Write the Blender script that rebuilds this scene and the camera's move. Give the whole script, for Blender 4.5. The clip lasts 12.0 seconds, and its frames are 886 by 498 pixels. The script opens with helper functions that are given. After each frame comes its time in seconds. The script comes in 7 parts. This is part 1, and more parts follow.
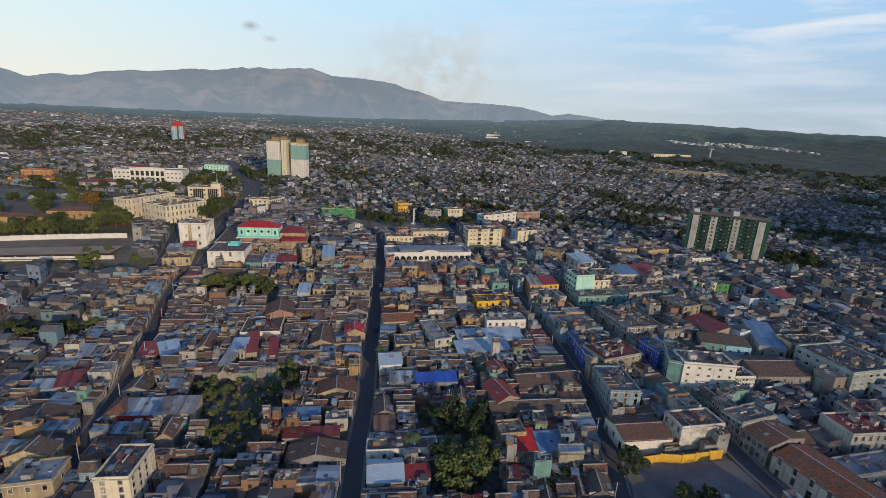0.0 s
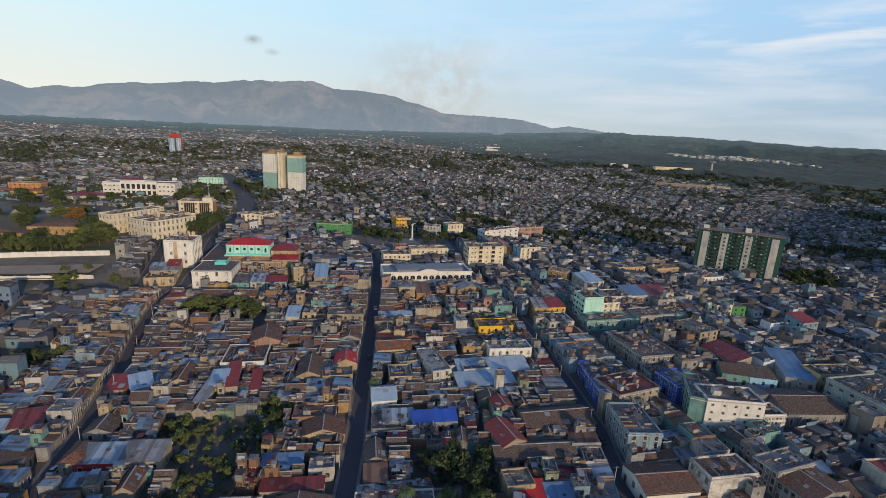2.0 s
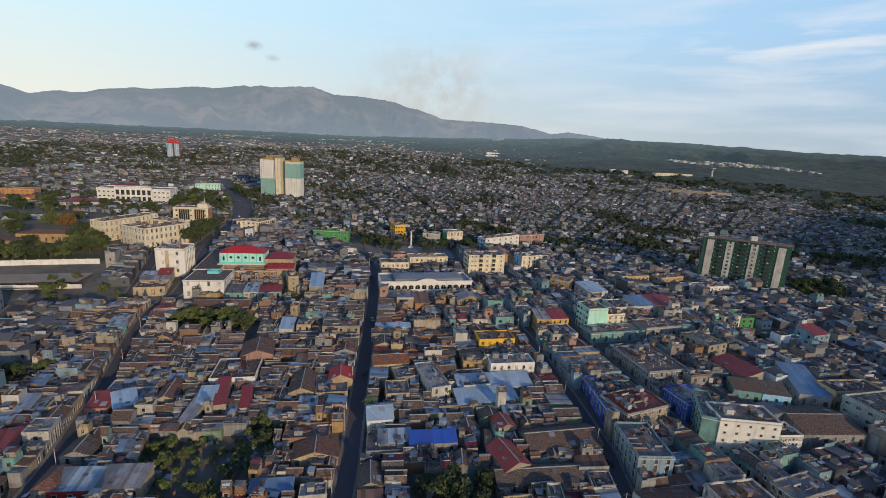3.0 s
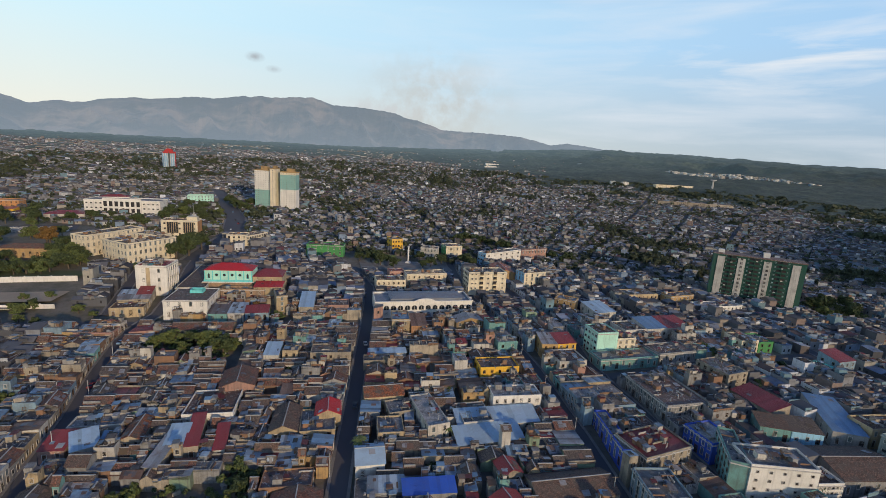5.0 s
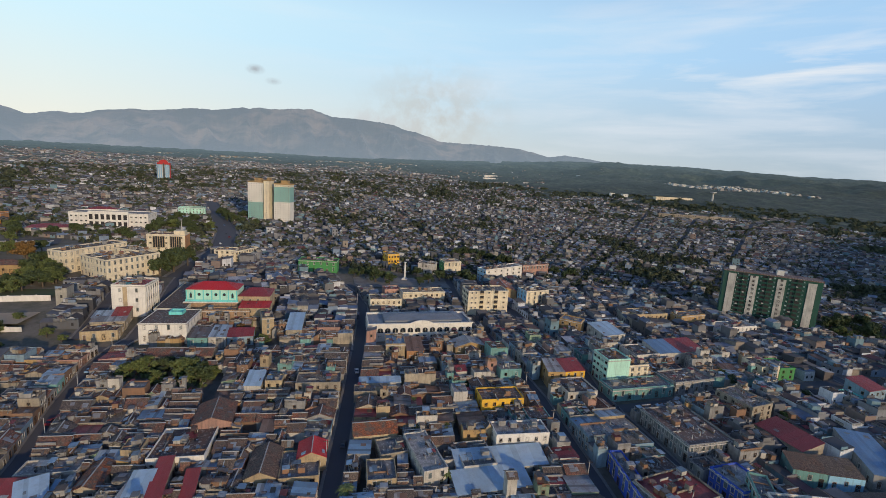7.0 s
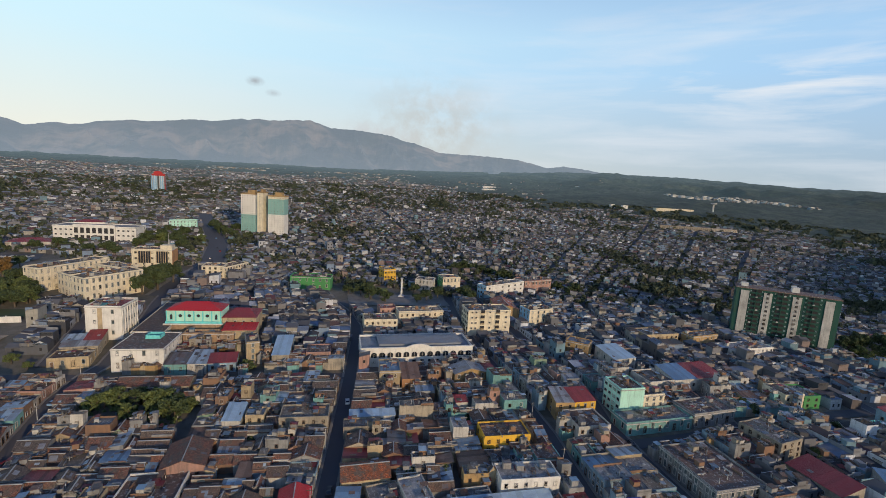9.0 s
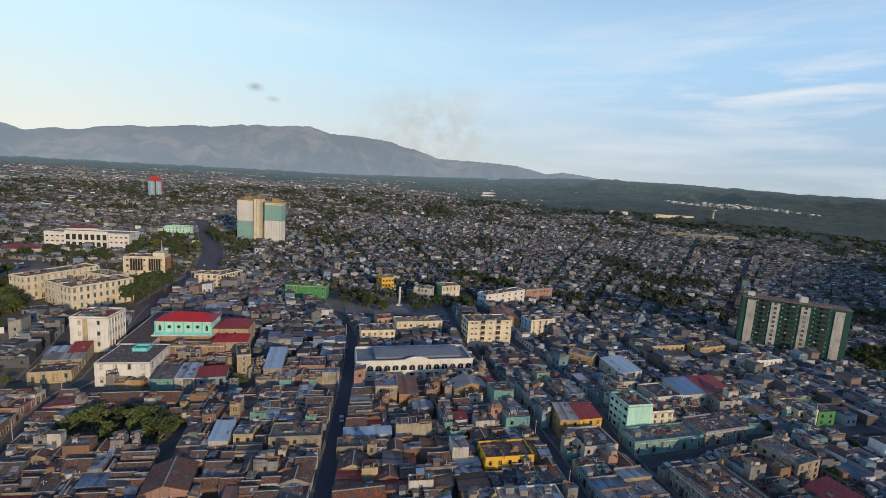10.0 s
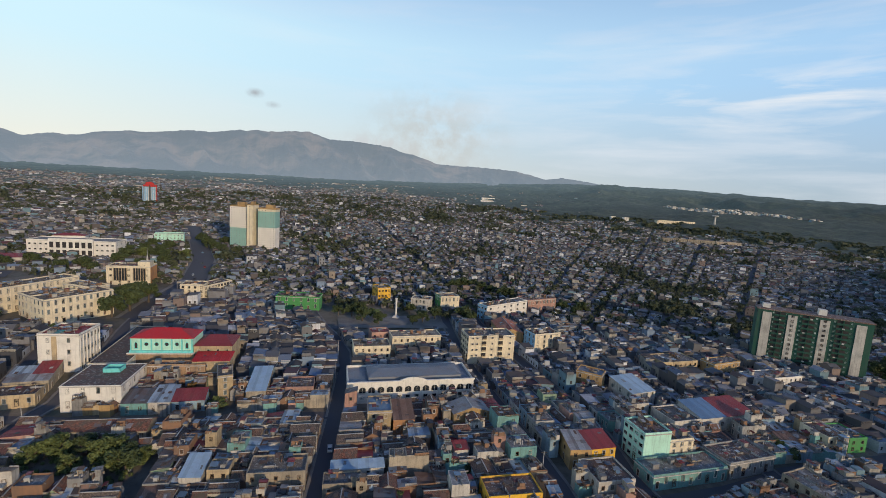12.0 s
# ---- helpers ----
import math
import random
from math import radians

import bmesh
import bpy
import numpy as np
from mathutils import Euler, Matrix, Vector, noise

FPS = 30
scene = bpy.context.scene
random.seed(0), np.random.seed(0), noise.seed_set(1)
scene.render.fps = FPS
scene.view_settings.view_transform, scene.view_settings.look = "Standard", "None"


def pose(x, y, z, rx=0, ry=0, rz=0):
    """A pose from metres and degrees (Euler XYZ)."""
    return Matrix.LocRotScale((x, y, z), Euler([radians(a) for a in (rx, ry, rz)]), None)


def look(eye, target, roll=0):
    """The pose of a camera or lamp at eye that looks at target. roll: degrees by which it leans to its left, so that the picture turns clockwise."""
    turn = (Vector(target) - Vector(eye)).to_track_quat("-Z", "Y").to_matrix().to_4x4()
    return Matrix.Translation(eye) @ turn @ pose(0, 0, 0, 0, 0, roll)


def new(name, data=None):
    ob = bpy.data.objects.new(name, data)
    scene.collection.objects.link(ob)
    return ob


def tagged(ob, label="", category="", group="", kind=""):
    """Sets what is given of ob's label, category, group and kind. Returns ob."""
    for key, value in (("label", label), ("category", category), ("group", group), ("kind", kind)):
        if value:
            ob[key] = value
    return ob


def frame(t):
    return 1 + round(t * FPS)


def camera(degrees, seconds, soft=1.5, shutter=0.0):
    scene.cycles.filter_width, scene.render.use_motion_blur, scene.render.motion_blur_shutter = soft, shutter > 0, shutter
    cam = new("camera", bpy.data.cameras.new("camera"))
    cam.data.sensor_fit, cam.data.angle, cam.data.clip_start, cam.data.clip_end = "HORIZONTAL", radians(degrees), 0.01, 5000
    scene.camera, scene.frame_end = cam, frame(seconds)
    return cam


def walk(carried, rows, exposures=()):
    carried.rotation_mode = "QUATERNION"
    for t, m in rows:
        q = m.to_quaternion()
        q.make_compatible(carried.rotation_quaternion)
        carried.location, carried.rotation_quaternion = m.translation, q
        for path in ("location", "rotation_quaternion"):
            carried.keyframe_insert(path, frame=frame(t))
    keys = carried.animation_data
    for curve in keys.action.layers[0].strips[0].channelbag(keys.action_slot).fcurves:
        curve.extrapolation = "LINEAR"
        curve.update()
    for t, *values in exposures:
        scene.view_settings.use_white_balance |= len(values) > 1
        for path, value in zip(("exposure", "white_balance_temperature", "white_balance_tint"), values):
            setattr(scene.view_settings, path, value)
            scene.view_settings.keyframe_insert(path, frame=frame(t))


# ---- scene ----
cam = camera(88.5, 12.0, soft=0.55)
PATH = [
    (0, (1.523, -9.099, 83.312), (1.472, -7.167, 82.797), 3.1),
    (0.5, (1.5, -5.005, 83.384), (1.447, -3.07, 82.881), 3.1),
    (1, (1.448, -0.852, 83.577), (1.396, 1.086, 83.086), 3.1),
    (1.5, (1.388, 3.148, 83.708), (1.333, 5.089, 83.23), 3.2),
    (2, (1.196, 7.136, 83.891), (1.142, 9.08, 83.425), 3.2),
    (2.5, (1.057, 11.112, 84.065), (1.003, 13.059, 83.611), 3.3),
    (3, (0.892, 14.968, 84.165), (0.839, 16.918, 83.722), 3.3),
    (5, (0.383, 31.058, 85.037), (0.332, 33.017, 84.638), 3.5),
    (5.5, (0.159, 35.054, 85.172), (0.109, 37.016, 84.785), 3.5),
    (6, (-0.047, 39.072, 85.303), (-0.096, 41.036, 84.928), 3.6),
    (6.5, (-0.098, 43.13, 85.484), (-0.145, 45.096, 85.121), 3.6),
    (7, (-0.103, 47.315, 85.633), (-0.15, 49.284, 85.282), 3.6),
    (7.2, (-0.128, 48.923, 85.674), (-0.174, 50.892, 85.327), 3.6),
    (9, (-0.62, 63.017, 86.691), (-0.664, 64.993, 86.386), 3.6),
    (9.5, (-0.718, 66.977, 86.884), (-0.761, 68.955, 86.591), 3.6),
    (10, (-0.903, 70.934, 87.058), (-0.945, 72.914, 86.778), 3.7),
    (10.5, (-1.001, 74.766, 87.223), (-1.042, 76.748, 86.956), 3.7),
    (11, (-1.019, 78.644, 87.391), (-1.061, 80.627, 87.134), 3.7),
    (11.5, (-1.057, 82.613, 87.556), (-1.097, 84.596, 87.299), 3.7),
    (12, (-1.075, 86.642, 87.637), (-1.115, 88.625, 87.38), 3.7),
]
walk(cam, [(t, look(e, g, r)) for t, e, g, r in PATH])

# ---- world, sun, exposure ----
SUN_AZ, SUN_EL = 144.0, 12.0      # compass-style: clockwise from +y, degrees
world = bpy.data.worlds.new("evening_sky")
scene.world = world
world.use_nodes = True
wt = world.node_tree
wt.nodes.clear()


def wn(kind, **kw):
    n = wt.nodes.new(kind)
    for k, v in kw.items():
        n.inputs[k].default_value = v
    return n


w_out, w_bg, w_sky = wn("ShaderNodeOutputWorld"), wn("ShaderNodeBackground"), wn("ShaderNodeTexSky")
w_sky.sky_type, w_sky.sun_disc = "NISHITA", False
w_sky.sun_elevation, w_sky.sun_rotation = radians(SUN_EL), radians(SUN_AZ)
w_sky.air_density, w_sky.dust_density, w_sky.ozone_density, w_sky.altitude = 1.0, 1.2, 1.5, 80
w_co, w_sep = wn("ShaderNodeTexCoord"), wn("ShaderNodeSeparateXYZ")
wt.links.new(w_co.outputs["Generated"], w_sep.inputs[0])


def wmath(op, a, b=None, clamp=False):
    n = wt.nodes.new("ShaderNodeMath")
    n.operation, n.use_clamp = op, clamp
    for i, v in enumerate((a, b)):
        if v is None:
            continue
        if isinstance(v, (int, float)):
            n.inputs[i].default_value = v
        else:
            wt.links.new(v, n.inputs[i])
    return n.outputs[0]


def wmix(fac, a, b):
    n = wt.nodes.new("ShaderNodeMix")
    n.data_type = "RGBA"
    for i, v in ((0, fac), (6, a), (7, b)):
        if isinstance(v, (int, float, tuple)):
            n.inputs[i].default_value = v
        else:
            wt.links.new(v, n.inputs[i])
    return n.outputs[2]


# bands of haze by height and side, thin high cloud streaks, two small clouds and a drift of smoke
x_side, z_up = w_sep.outputs[0], w_sep.outputs[2]
side = wmath("ADD", wmath("MULTIPLY", x_side, 0.75), 0.5, True)
horizon = wmix(side, (9.2, 8.7, 7.3, 1), (4.4, 5.25, 5.8, 1))
upper = wmix(side, (6.5, 9.0, 10.1, 1), (3.9, 6.2, 8.9, 1))
hazy = wmix(wmath("MULTIPLY", z_up, 4.6, True), horizon, upper)
w_map = wt.nodes.new("ShaderNodeMapping")
w_map.inputs["Scale"].default_value = (1.6, 2.0, 12.0)
w_map.inputs["Rotation"].default_value = (0.0, 0.16, 0.3)
wt.links.new(w_co.outputs["Generated"], w_map.inputs[0])
w_noise = wn("ShaderNodeTexNoise", Scale=2.1, Detail=7.0, Roughness=0.55, Distortion=0.3)
wt.links.new(w_map.outputs[0], w_noise.inputs["Vector"])
cloud = wmath("MULTIPLY", wmath("SUBTRACT", w_noise.outputs[0], 0.46, True), 3.6, True)
hazy = wmix(wmath("MULTIPLY", cloud, wmath("ADD", wmath("MULTIPLY", side, 0.5), 0.05)), hazy, (8.2, 8.5, 9.0, 1))


def spot(centre, stretch, width):
    """How near the sight line is to a spot of the sky, 1 in its middle."""
    d = wt.nodes.new("ShaderNodeVectorMath")
    d.operation = "SUBTRACT"
    wt.links.new(w_co.outputs["Generated"], d.inputs[0])
    d.inputs[1].default_value = centre
    k = wt.nodes.new("ShaderNodeVectorMath")
    k.operation = "MULTIPLY"
    wt.links.new(d.outputs[0], k.inputs[0])
    k.inputs[1].default_value = stretch
    l = wt.nodes.new("ShaderNodeVectorMath")
    l.operation = "LENGTH"
    wt.links.new(k.outputs[0], l.inputs[0])
    return wmath("SUBTRACT", 1.0, wmath("DIVIDE", l.outputs["Value"], width), True)


w_puff = wn("ShaderNodeTexNoise", Scale=26.0, Detail=5.0, Roughness=0.6)
wt.links.new(w_co.outputs["Generated"], w_puff.inputs["Vector"])
puff = wmath("MULTIPLY", wmath("SUBTRACT", w_puff.outputs[0], 0.36, True), 4.0, True)
for centre, stretch, width, amount, colour in (
        ((0.56, 0.81, 0.19), (1, 1, 5.0), 0.34, 0.55, (8.6, 8.8, 9.0, 1)), ((-0.401, 0.901, 0.163), (1, 1, 1.9), 0.020, 0.7, (4.3, 4.8, 5.2, 1)),
        ((-0.372, 0.917, 0.145), (1, 1, 2.2), 0.017, 0.6, (4.5, 5.0, 5.4, 1)), ((-0.06, 0.99, 0.10), (1, 1, 1.5), 0.19, 0.5, (5.5, 5.5, 5.2, 1)), ((-0.19, 0.98, 0.085), (1, 1, 5.0), 0.14, 0.5, (6.2, 6.4, 6.6, 1))):
    hazy = wmix(wmath("MULTIPLY", wmath("MULTIPLY", spot(centre, stretch, width), puff if width < 0.2 else cloud), amount * 1.6 if width < 0.2 else amount * 2.2, True), hazy, colour)
high = wmath("MULTIPLY", wmath("SUBTRACT", z_up, 0.28, True), 3.0, True)
deep = wt.nodes.new("ShaderNodeMix")
deep.data_type, deep.blend_type = "RGBA", "MULTIPLY"
deep.inputs[0].default_value = 1.0
wt.links.new(w_sky.outputs[0], deep.inputs[6])
deep.inputs[7].default_value = (0.71, 1.00, 1.76, 1)
sky_col = wmix(high, hazy, deep.outputs[2])
wt.links.new(sky_col, w_bg.inputs[0])
w_bg.inputs[1].default_value = 0.10
wt.links.new(w_bg.outputs[0], w_out.inputs[0])

sun = new("sun", bpy.data.lights.new("sun", "SUN"))
sun.data.energy, sun.data.angle, sun.data.color = 2.9, radians(1.5), (1.0, 0.75, 0.48)
sd = Vector((math.sin(radians(SUN_AZ)) * math.cos(radians(SUN_EL)), math.cos(radians(SUN_AZ)) * math.cos(radians(SUN_EL)), math.sin(radians(SUN_EL))))
sun.matrix_world = look(sd * 300 + Vector((0, 200, 0)), (0, 200, 0))
scene.view_settings.exposure = 0.0

# ---- materials ----
MATS = {}


def material(name):
    m = bpy.data.materials.new(name)
    m.use_nodes = True
    nt = m.node_tree
    MATS[name] = m
    return m, nt, nt.nodes["Principled BSDF"]


def link(nt, kind, ins=(), **sock):
    n = nt.nodes.new(kind)
    for k, v in sock.items():
        n.inputs[k].default_value = v
    for k, v in ins:
        nt.links.new(v, n.inputs[k])
    return n


def mixc(nt, fac, a, b, mode="MIX"):
    n = nt.nodes.new("ShaderNodeMix")
    n.data_type, n.blend_type = "RGBA", mode
    for i, v in ((0, fac), (6, a), (7, b)):
        if isinstance(v, (int, float)):
            n.inputs[i].default_value = v
        elif isinstance(v, tuple):
            n.inputs[i].default_value = v if len(v) == 4 else (*v, 1)
        else:
            nt.links.new(v, n.inputs[i])
    return n.outputs[2]


def span(nt, v, a, b):
    return link(nt, "ShaderNodeMapRange", [("Value", v)], **{"From Min": a, "From Max": b}).outputs[0]


def coords(nt, scale=(1, 1, 1)):
    """Object coordinates in metres, shifted for each object."""
    co = nt.nodes.new("ShaderNodeTexCoord")
    info = nt.nodes.new("ShaderNodeObjectInfo")
    shift = link(nt, "ShaderNodeVectorMath", [(0, info.outputs["Random"])])
    shift.operation = "MULTIPLY"
    shift.inputs[1].default_value = (173.0, 91.0, 57.0)
    add = link(nt, "ShaderNodeVectorMath", [(0, co.outputs["Object"]), (1, shift.outputs[0])])
    mp = link(nt, "ShaderNodeMapping", [("Vector", add.outputs[0])])
    mp.inputs["Scale"].default_value = scale
    return mp.outputs[0], info


def bump(nt, bsdf, h, dist, strength=0.5):
    b = link(nt, "ShaderNodeBump", [("Height", h)], Strength=strength, Distance=dist)
    nt.links.new(b.outputs[0], bsdf.inputs["Normal"])


def surface(name, col, dark=(0.085, 0.08, 0.075), wear=0.6, rough=0.9, streak=0.0, big=0.18, fine=2.5, palette=None, shift=0.0, pale=0.0):
    """Weathered plaster, concrete, paint or earth: stains at two scales, run-down streaks, and fine relief."""
    m, nt, bsdf = material(name)
    v, info = coords(nt)
    n1 = link(nt, "ShaderNodeTexNoise", [("Vector", v)], Scale=big, Detail=6.0, Roughness=0.65)
    n2 = link(nt, "ShaderNodeTexNoise", [("Vector", v)], Scale=fine, Detail=4.0, Roughness=0.7)
    base = col
    if palette:
        geo = nt.nodes.new("ShaderNodeNewGeometry")
        ramp = link(nt, "ShaderNodeValToRGB", [("Fac", geo.outputs["Random Per Island"])])
        ramp.color_ramp.interpolation = "CONSTANT"
        els = ramp.color_ramp.elements
        while len(els) < len(palette):
            els.new(1.0)
        for i, c in enumerate(palette):
            els[i].position, els[i].color = i / len(palette), (*c, 1)
        base = ramp.outputs[0]
    f = span(nt, n1.outputs[0], 0.42, 0.68)
    c = mixc(nt, f, base, mixc(nt, wear, base, dark))
    c = mixc(nt, span(nt, n2.outputs[0], 0.5, 0.75), c, mixc(nt, wear * 0.75, c, dark))
    if pale:
        n4 = link(nt, "ShaderNodeTexNoise", [("Vector", v)], Scale=0.9, Detail=5.0, Roughness=0.8)
        c = mixc(nt, span(nt, n4.outputs[0], 0.54, 0.62), c, mixc(nt, pale, c, (0.62, 0.60, 0.55)))
    if streak:
        vs, _ = coords(nt, (1.3, 1.3, 0.10))
        n3 = link(nt, "ShaderNodeTexNoise", [("Vector", vs)], Scale=1.0, Detail=3.0)
        c = mixc(nt, span(nt, n3.outputs[0], 0.52, 0.72), c, mixc(nt, streak, c, dark))
    if shift:
        hsv = link(nt, "ShaderNodeHueSaturation", [("Color", c)])
        rng = link(nt, "ShaderNodeMapRange", [("Value", info.outputs["Random"])], **{"To Min": 1 - shift, "To Max": 1 + shift})
        nt.links.new(rng.outputs[0], hsv.inputs["Value"])
        c = hsv.outputs[0]
    nt.links.new(c, bsdf.inputs["Base Color"])
    bsdf.inputs["Roughness"].default_value = rough
    bump(nt, bsdf, n2.outputs[0], 0.06)
    return m


def sheet(name, col, rust=(0.16, 0.075, 0.04), wear=0.5, metal=0.25, tone=(0.8, 1.08)):
    """Corrugated roofing in overlapping sheets, each weathered a little differently."""
    m, nt, bsdf = material(name)
    v, info = coords(nt)
    geo = nt.nodes.new("ShaderNodeNewGeometry")
    each = link(nt, "ShaderNodeMapRange", [("Value", geo.outputs["Random Per Island"])], **{"To Min": tone[0], "To Max": tone[1]})
    n1 = link(nt, "ShaderNodeTexNoise", [("Vector", v)], Scale=0.3, Detail=6.0, Roughness=0.7)
    n2 = link(nt, "ShaderNodeTexNoise", [("Vector", v)], Scale=2.0, Detail=5.0, Roughness=0.7)
    wave = link(nt, "ShaderNodeTexWave", [("Vector", v)], Scale=1.6, Distortion=0.0)
    wave.bands_direction = "Y"
    base = link(nt, "ShaderNodeHueSaturation", [("Value", each.outputs[0])])
    base.inputs["Color"].default_value = (*col, 1)
    base = base.outputs[0]
    c = mixc(nt, span(nt, n1.outputs[0], 0.45, 0.7), base, mixc(nt, wear, base, rust))
    c = mixc(nt, span(nt, n2.outputs[0], 0.55, 0.72), c, mixc(nt, wear, c, rust))
    nt.links.new(c, bsdf.inputs["Base Color"])
    bsdf.inputs["Metallic"].default_value, bsdf.inputs["Roughness"].default_value = metal, 0.55
    bump(nt, bsdf, wave.outputs[0], 0.06, 0.8)
    return m


def tiles(name, col):
    """Old half-round clay tiles: rows, dark gaps and mottled, mossy colours."""
    m, nt, bsdf = material(name)
    v, info = coords(nt)
    br = link(nt, "ShaderNodeTexBrick", [("Vector", v)], Scale=1.0)
    br.inputs["Brick Width"].default_value, br.inputs["Row Height"].default_value = 0.55, 0.32
    br.inputs["Mortar Size"].default_value = 0.035
    br.inputs["Color1"].default_value, br.inputs["Color2"].default_value = (1.25, 1.15, 1.1, 1), (0.45, 0.45, 0.47, 1)
    br.inputs["Mortar"].default_value = (0.25, 0.25, 0.27, 1)
    n1 = link(nt, "ShaderNodeTexNoise", [("Vector", v)], Scale=0.35, Detail=7.0, Roughness=0.7)
    n2 = link(nt, "ShaderNodeTexNoise", [("Vector", v)], Scale=1.8, Detail=6.0, Roughness=0.75)
    c = mixc(nt, 1.0, col, br.outputs["Color"], "MULTIPLY")
    c = mixc(nt, span(nt, n1.outputs[0], 0.42, 0.62), c, (0.115, 0.09, 0.072))
    c = mixc(nt, span(nt, n2.outputs[0], 0.52, 0.66), c, (0.045, 0.038, 0.034))
    n3 = link(nt, "ShaderNodeTexNoise", [("Vector", v)], Scale=3.2, Detail=3.0, Roughness=0.8)
    c = mixc(nt, span(nt, n3.outputs[0], 0.58, 0.70), c, (0.34, 0.27, 0.21))
    nt.links.new(c, bsdf.inputs["Base Color"])
    bsdf.inputs["Roughness"].default_value = 0.95
    bump(nt, bsdf, br.outputs["Fac"], 0.05, 0.8)
    return m


def leaf(name, col, col2):
    m, nt, bsdf = material(name)
    geo = nt.nodes.new("ShaderNodeNewGeometry")
    ramp = link(nt, "ShaderNodeValToRGB", [("Fac", geo.outputs["Random Per Island"])])
    ramp.color_ramp.elements[0].color, ramp.color_ramp.elements[1].color = (*col, 1), (*col2, 1)
    nt.links.new(ramp.outputs[0], bsdf.inputs["Base Color"])
    bsdf.inputs["Roughness"].default_value = 0.75
    return m


WALLS = [surface("plaster_" + n, tuple(v * 0.74 for v in c), wear=w, streak=s, shift=0.12) for n, c, w, s in (
    ("cream", (0.60, 0.47, 0.28), 0.5, 0.5), ("ochre", (0.55, 0.36, 0.15), 0.5, 0.5), ("white", (0.68, 0.65, 0.58), 0.45, 0.45),
    ("sky_blue", (0.30, 0.45, 0.55), 0.5, 0.45), ("turquoise", (0.22, 0.48, 0.45), 0.5, 0.45), ("grey", (0.37, 0.37, 0.36), 0.6, 0.5),
    ("pink", (0.55, 0.32, 0.25), 0.5, 0.5), ("sand", (0.48, 0.42, 0.32), 0.6, 0.5), ("raw_brick", (0.34, 0.19, 0.11), 0.5, 0.35), ("green", (0.30, 0.42, 0.28), 0.5, 0.5))]
W = {m.name[8:]: m for m in WALLS}
surface("deep_blue", (0.04, 0.10, 0.50), wear=0.25, streak=0.3)
surface("bright_white", (0.70, 0.68, 0.62), wear=0.22, streak=0.22)
surface("fresh_sky", (0.28, 0.55, 0.74), wear=0.25, streak=0.3)
surface("peeling_white", (0.62, 0.60, 0.55), dark=(0.16, 0.14, 0.12), wear=0.75, streak=0.35, big=0.3, fine=0.9)
surface("stained_ochre", (0.40, 0.26, 0.15), wear=0.7, streak=0.6)
surface("clean_cream", (0.70, 0.62, 0.45), wear=0.3, streak=0.28)
surface("mint", (0.42, 0.72, 0.60), wear=0.2, streak=0.25)
surface("bright_turquoise", (0.16, 0.62, 0.60), wear=0.2, streak=0.2)
surface("bright_yellow", (0.72, 0.42, 0.04), wear=0.3, streak=0.35)
surface("forest_green", (0.010, 0.075, 0.052), wear=0.25, streak=0.3)
surface("leaf_green", (0.06, 0.27, 0.08), wear=0.3, streak=0.3)
surface("orange_plaster", (0.50, 0.24, 0.09), wear=0.5, streak=0.5)
surface("teal_grey", (0.31, 0.37, 0.36), wear=0.45, streak=0.5)
surface("trim_white", (0.52, 0.50, 0.46), wear=0.5)
R_FLAT = [surface("roof_" + n, tuple(v * 0.60 for v in c), pale=0.42, wear=0.85, big=0.3, fine=1.1, shift=0.3) for n, c in (
    ("concrete", (0.30, 0.295, 0.285)), ("bitumen", (0.10, 0.10, 0.105)), ("sandy", (0.33, 0.27, 0.20)), ("brown", (0.24, 0.14, 0.105)), ("lime", (0.47, 0.46, 0.44)))]
R_TIN = [sheet("tin_" + n, tuple(v * 0.85 for v in c), wear=w, tone=(0.4, 1.25)) for n, c, w in (
    ("grey", (0.34, 0.36, 0.38), 0.6), ("blue", (0.22, 0.35, 0.48), 0.35), ("pale_blue", (0.38, 0.48, 0.56), 0.35), ("rusty", (0.24, 0.15, 0.11), 0.8),
    ("maroon", (0.27, 0.05, 0.06), 0.35), ("dark", (0.15, 0.15, 0.16), 0.6))]
R_TILE = [tiles("tile_" + n, c) for n, c in (("red", (0.28, 0.12, 0.078)), ("brown", (0.20, 0.125, 0.092)), ("grey_brown", (0.17, 0.14, 0.118)))]
tiles("tile_orange", (0.42, 0.13, 0.05))
sheet("roof_red", (0.50, 0.02, 0.025), wear=0.12, metal=0.0)
sheet("roof_maroon", (0.25, 0.03, 0.035), wear=0.2, metal=0.0)
sheet("roof_orange", (0.40, 0.10, 0.04), wear=0.4, metal=0.0)
sheet("roof_blue", (0.14, 0.26, 0.42), wear=0.2, metal=0.2)
sheet("roof_sky", (0.36, 0.50, 0.62), wear=0.2, metal=0.2)
sheet("tarp_blue", (0.02, 0.10, 0.50), wear=0.15, metal=0.0)
sheet("roof_slate", (0.20, 0.23, 0.27), wear=0.25, metal=0.1)
surface("asphalt", (0.085, 0.085, 0.092), wear=0.4, big=0.12, fine=1.5)
surface("worn_asphalt", (0.10, 0.10, 0.105), wear=0.5, big=0.1, fine=1.0)
surface("pavement", (0.22, 0.21, 0.19), wear=0.5)
surface("earth", (0.17, 0.15, 0.12), dark=(0.05, 0.055, 0.03), wear=0.8, big=0.05, fine=0.5)
surface("woodland", (0.035, 0.055, 0.02), dark=(0.015, 0.025, 0.012), wear=0.9, big=0.012, fine=0.12, rough=1.0)
surface("lawn", (0.07, 0.10, 0.03), wear=0.6, big=0.06)
surface("bare_field", (0.40, 0.31, 0.21), wear=0.4, big=0.05)
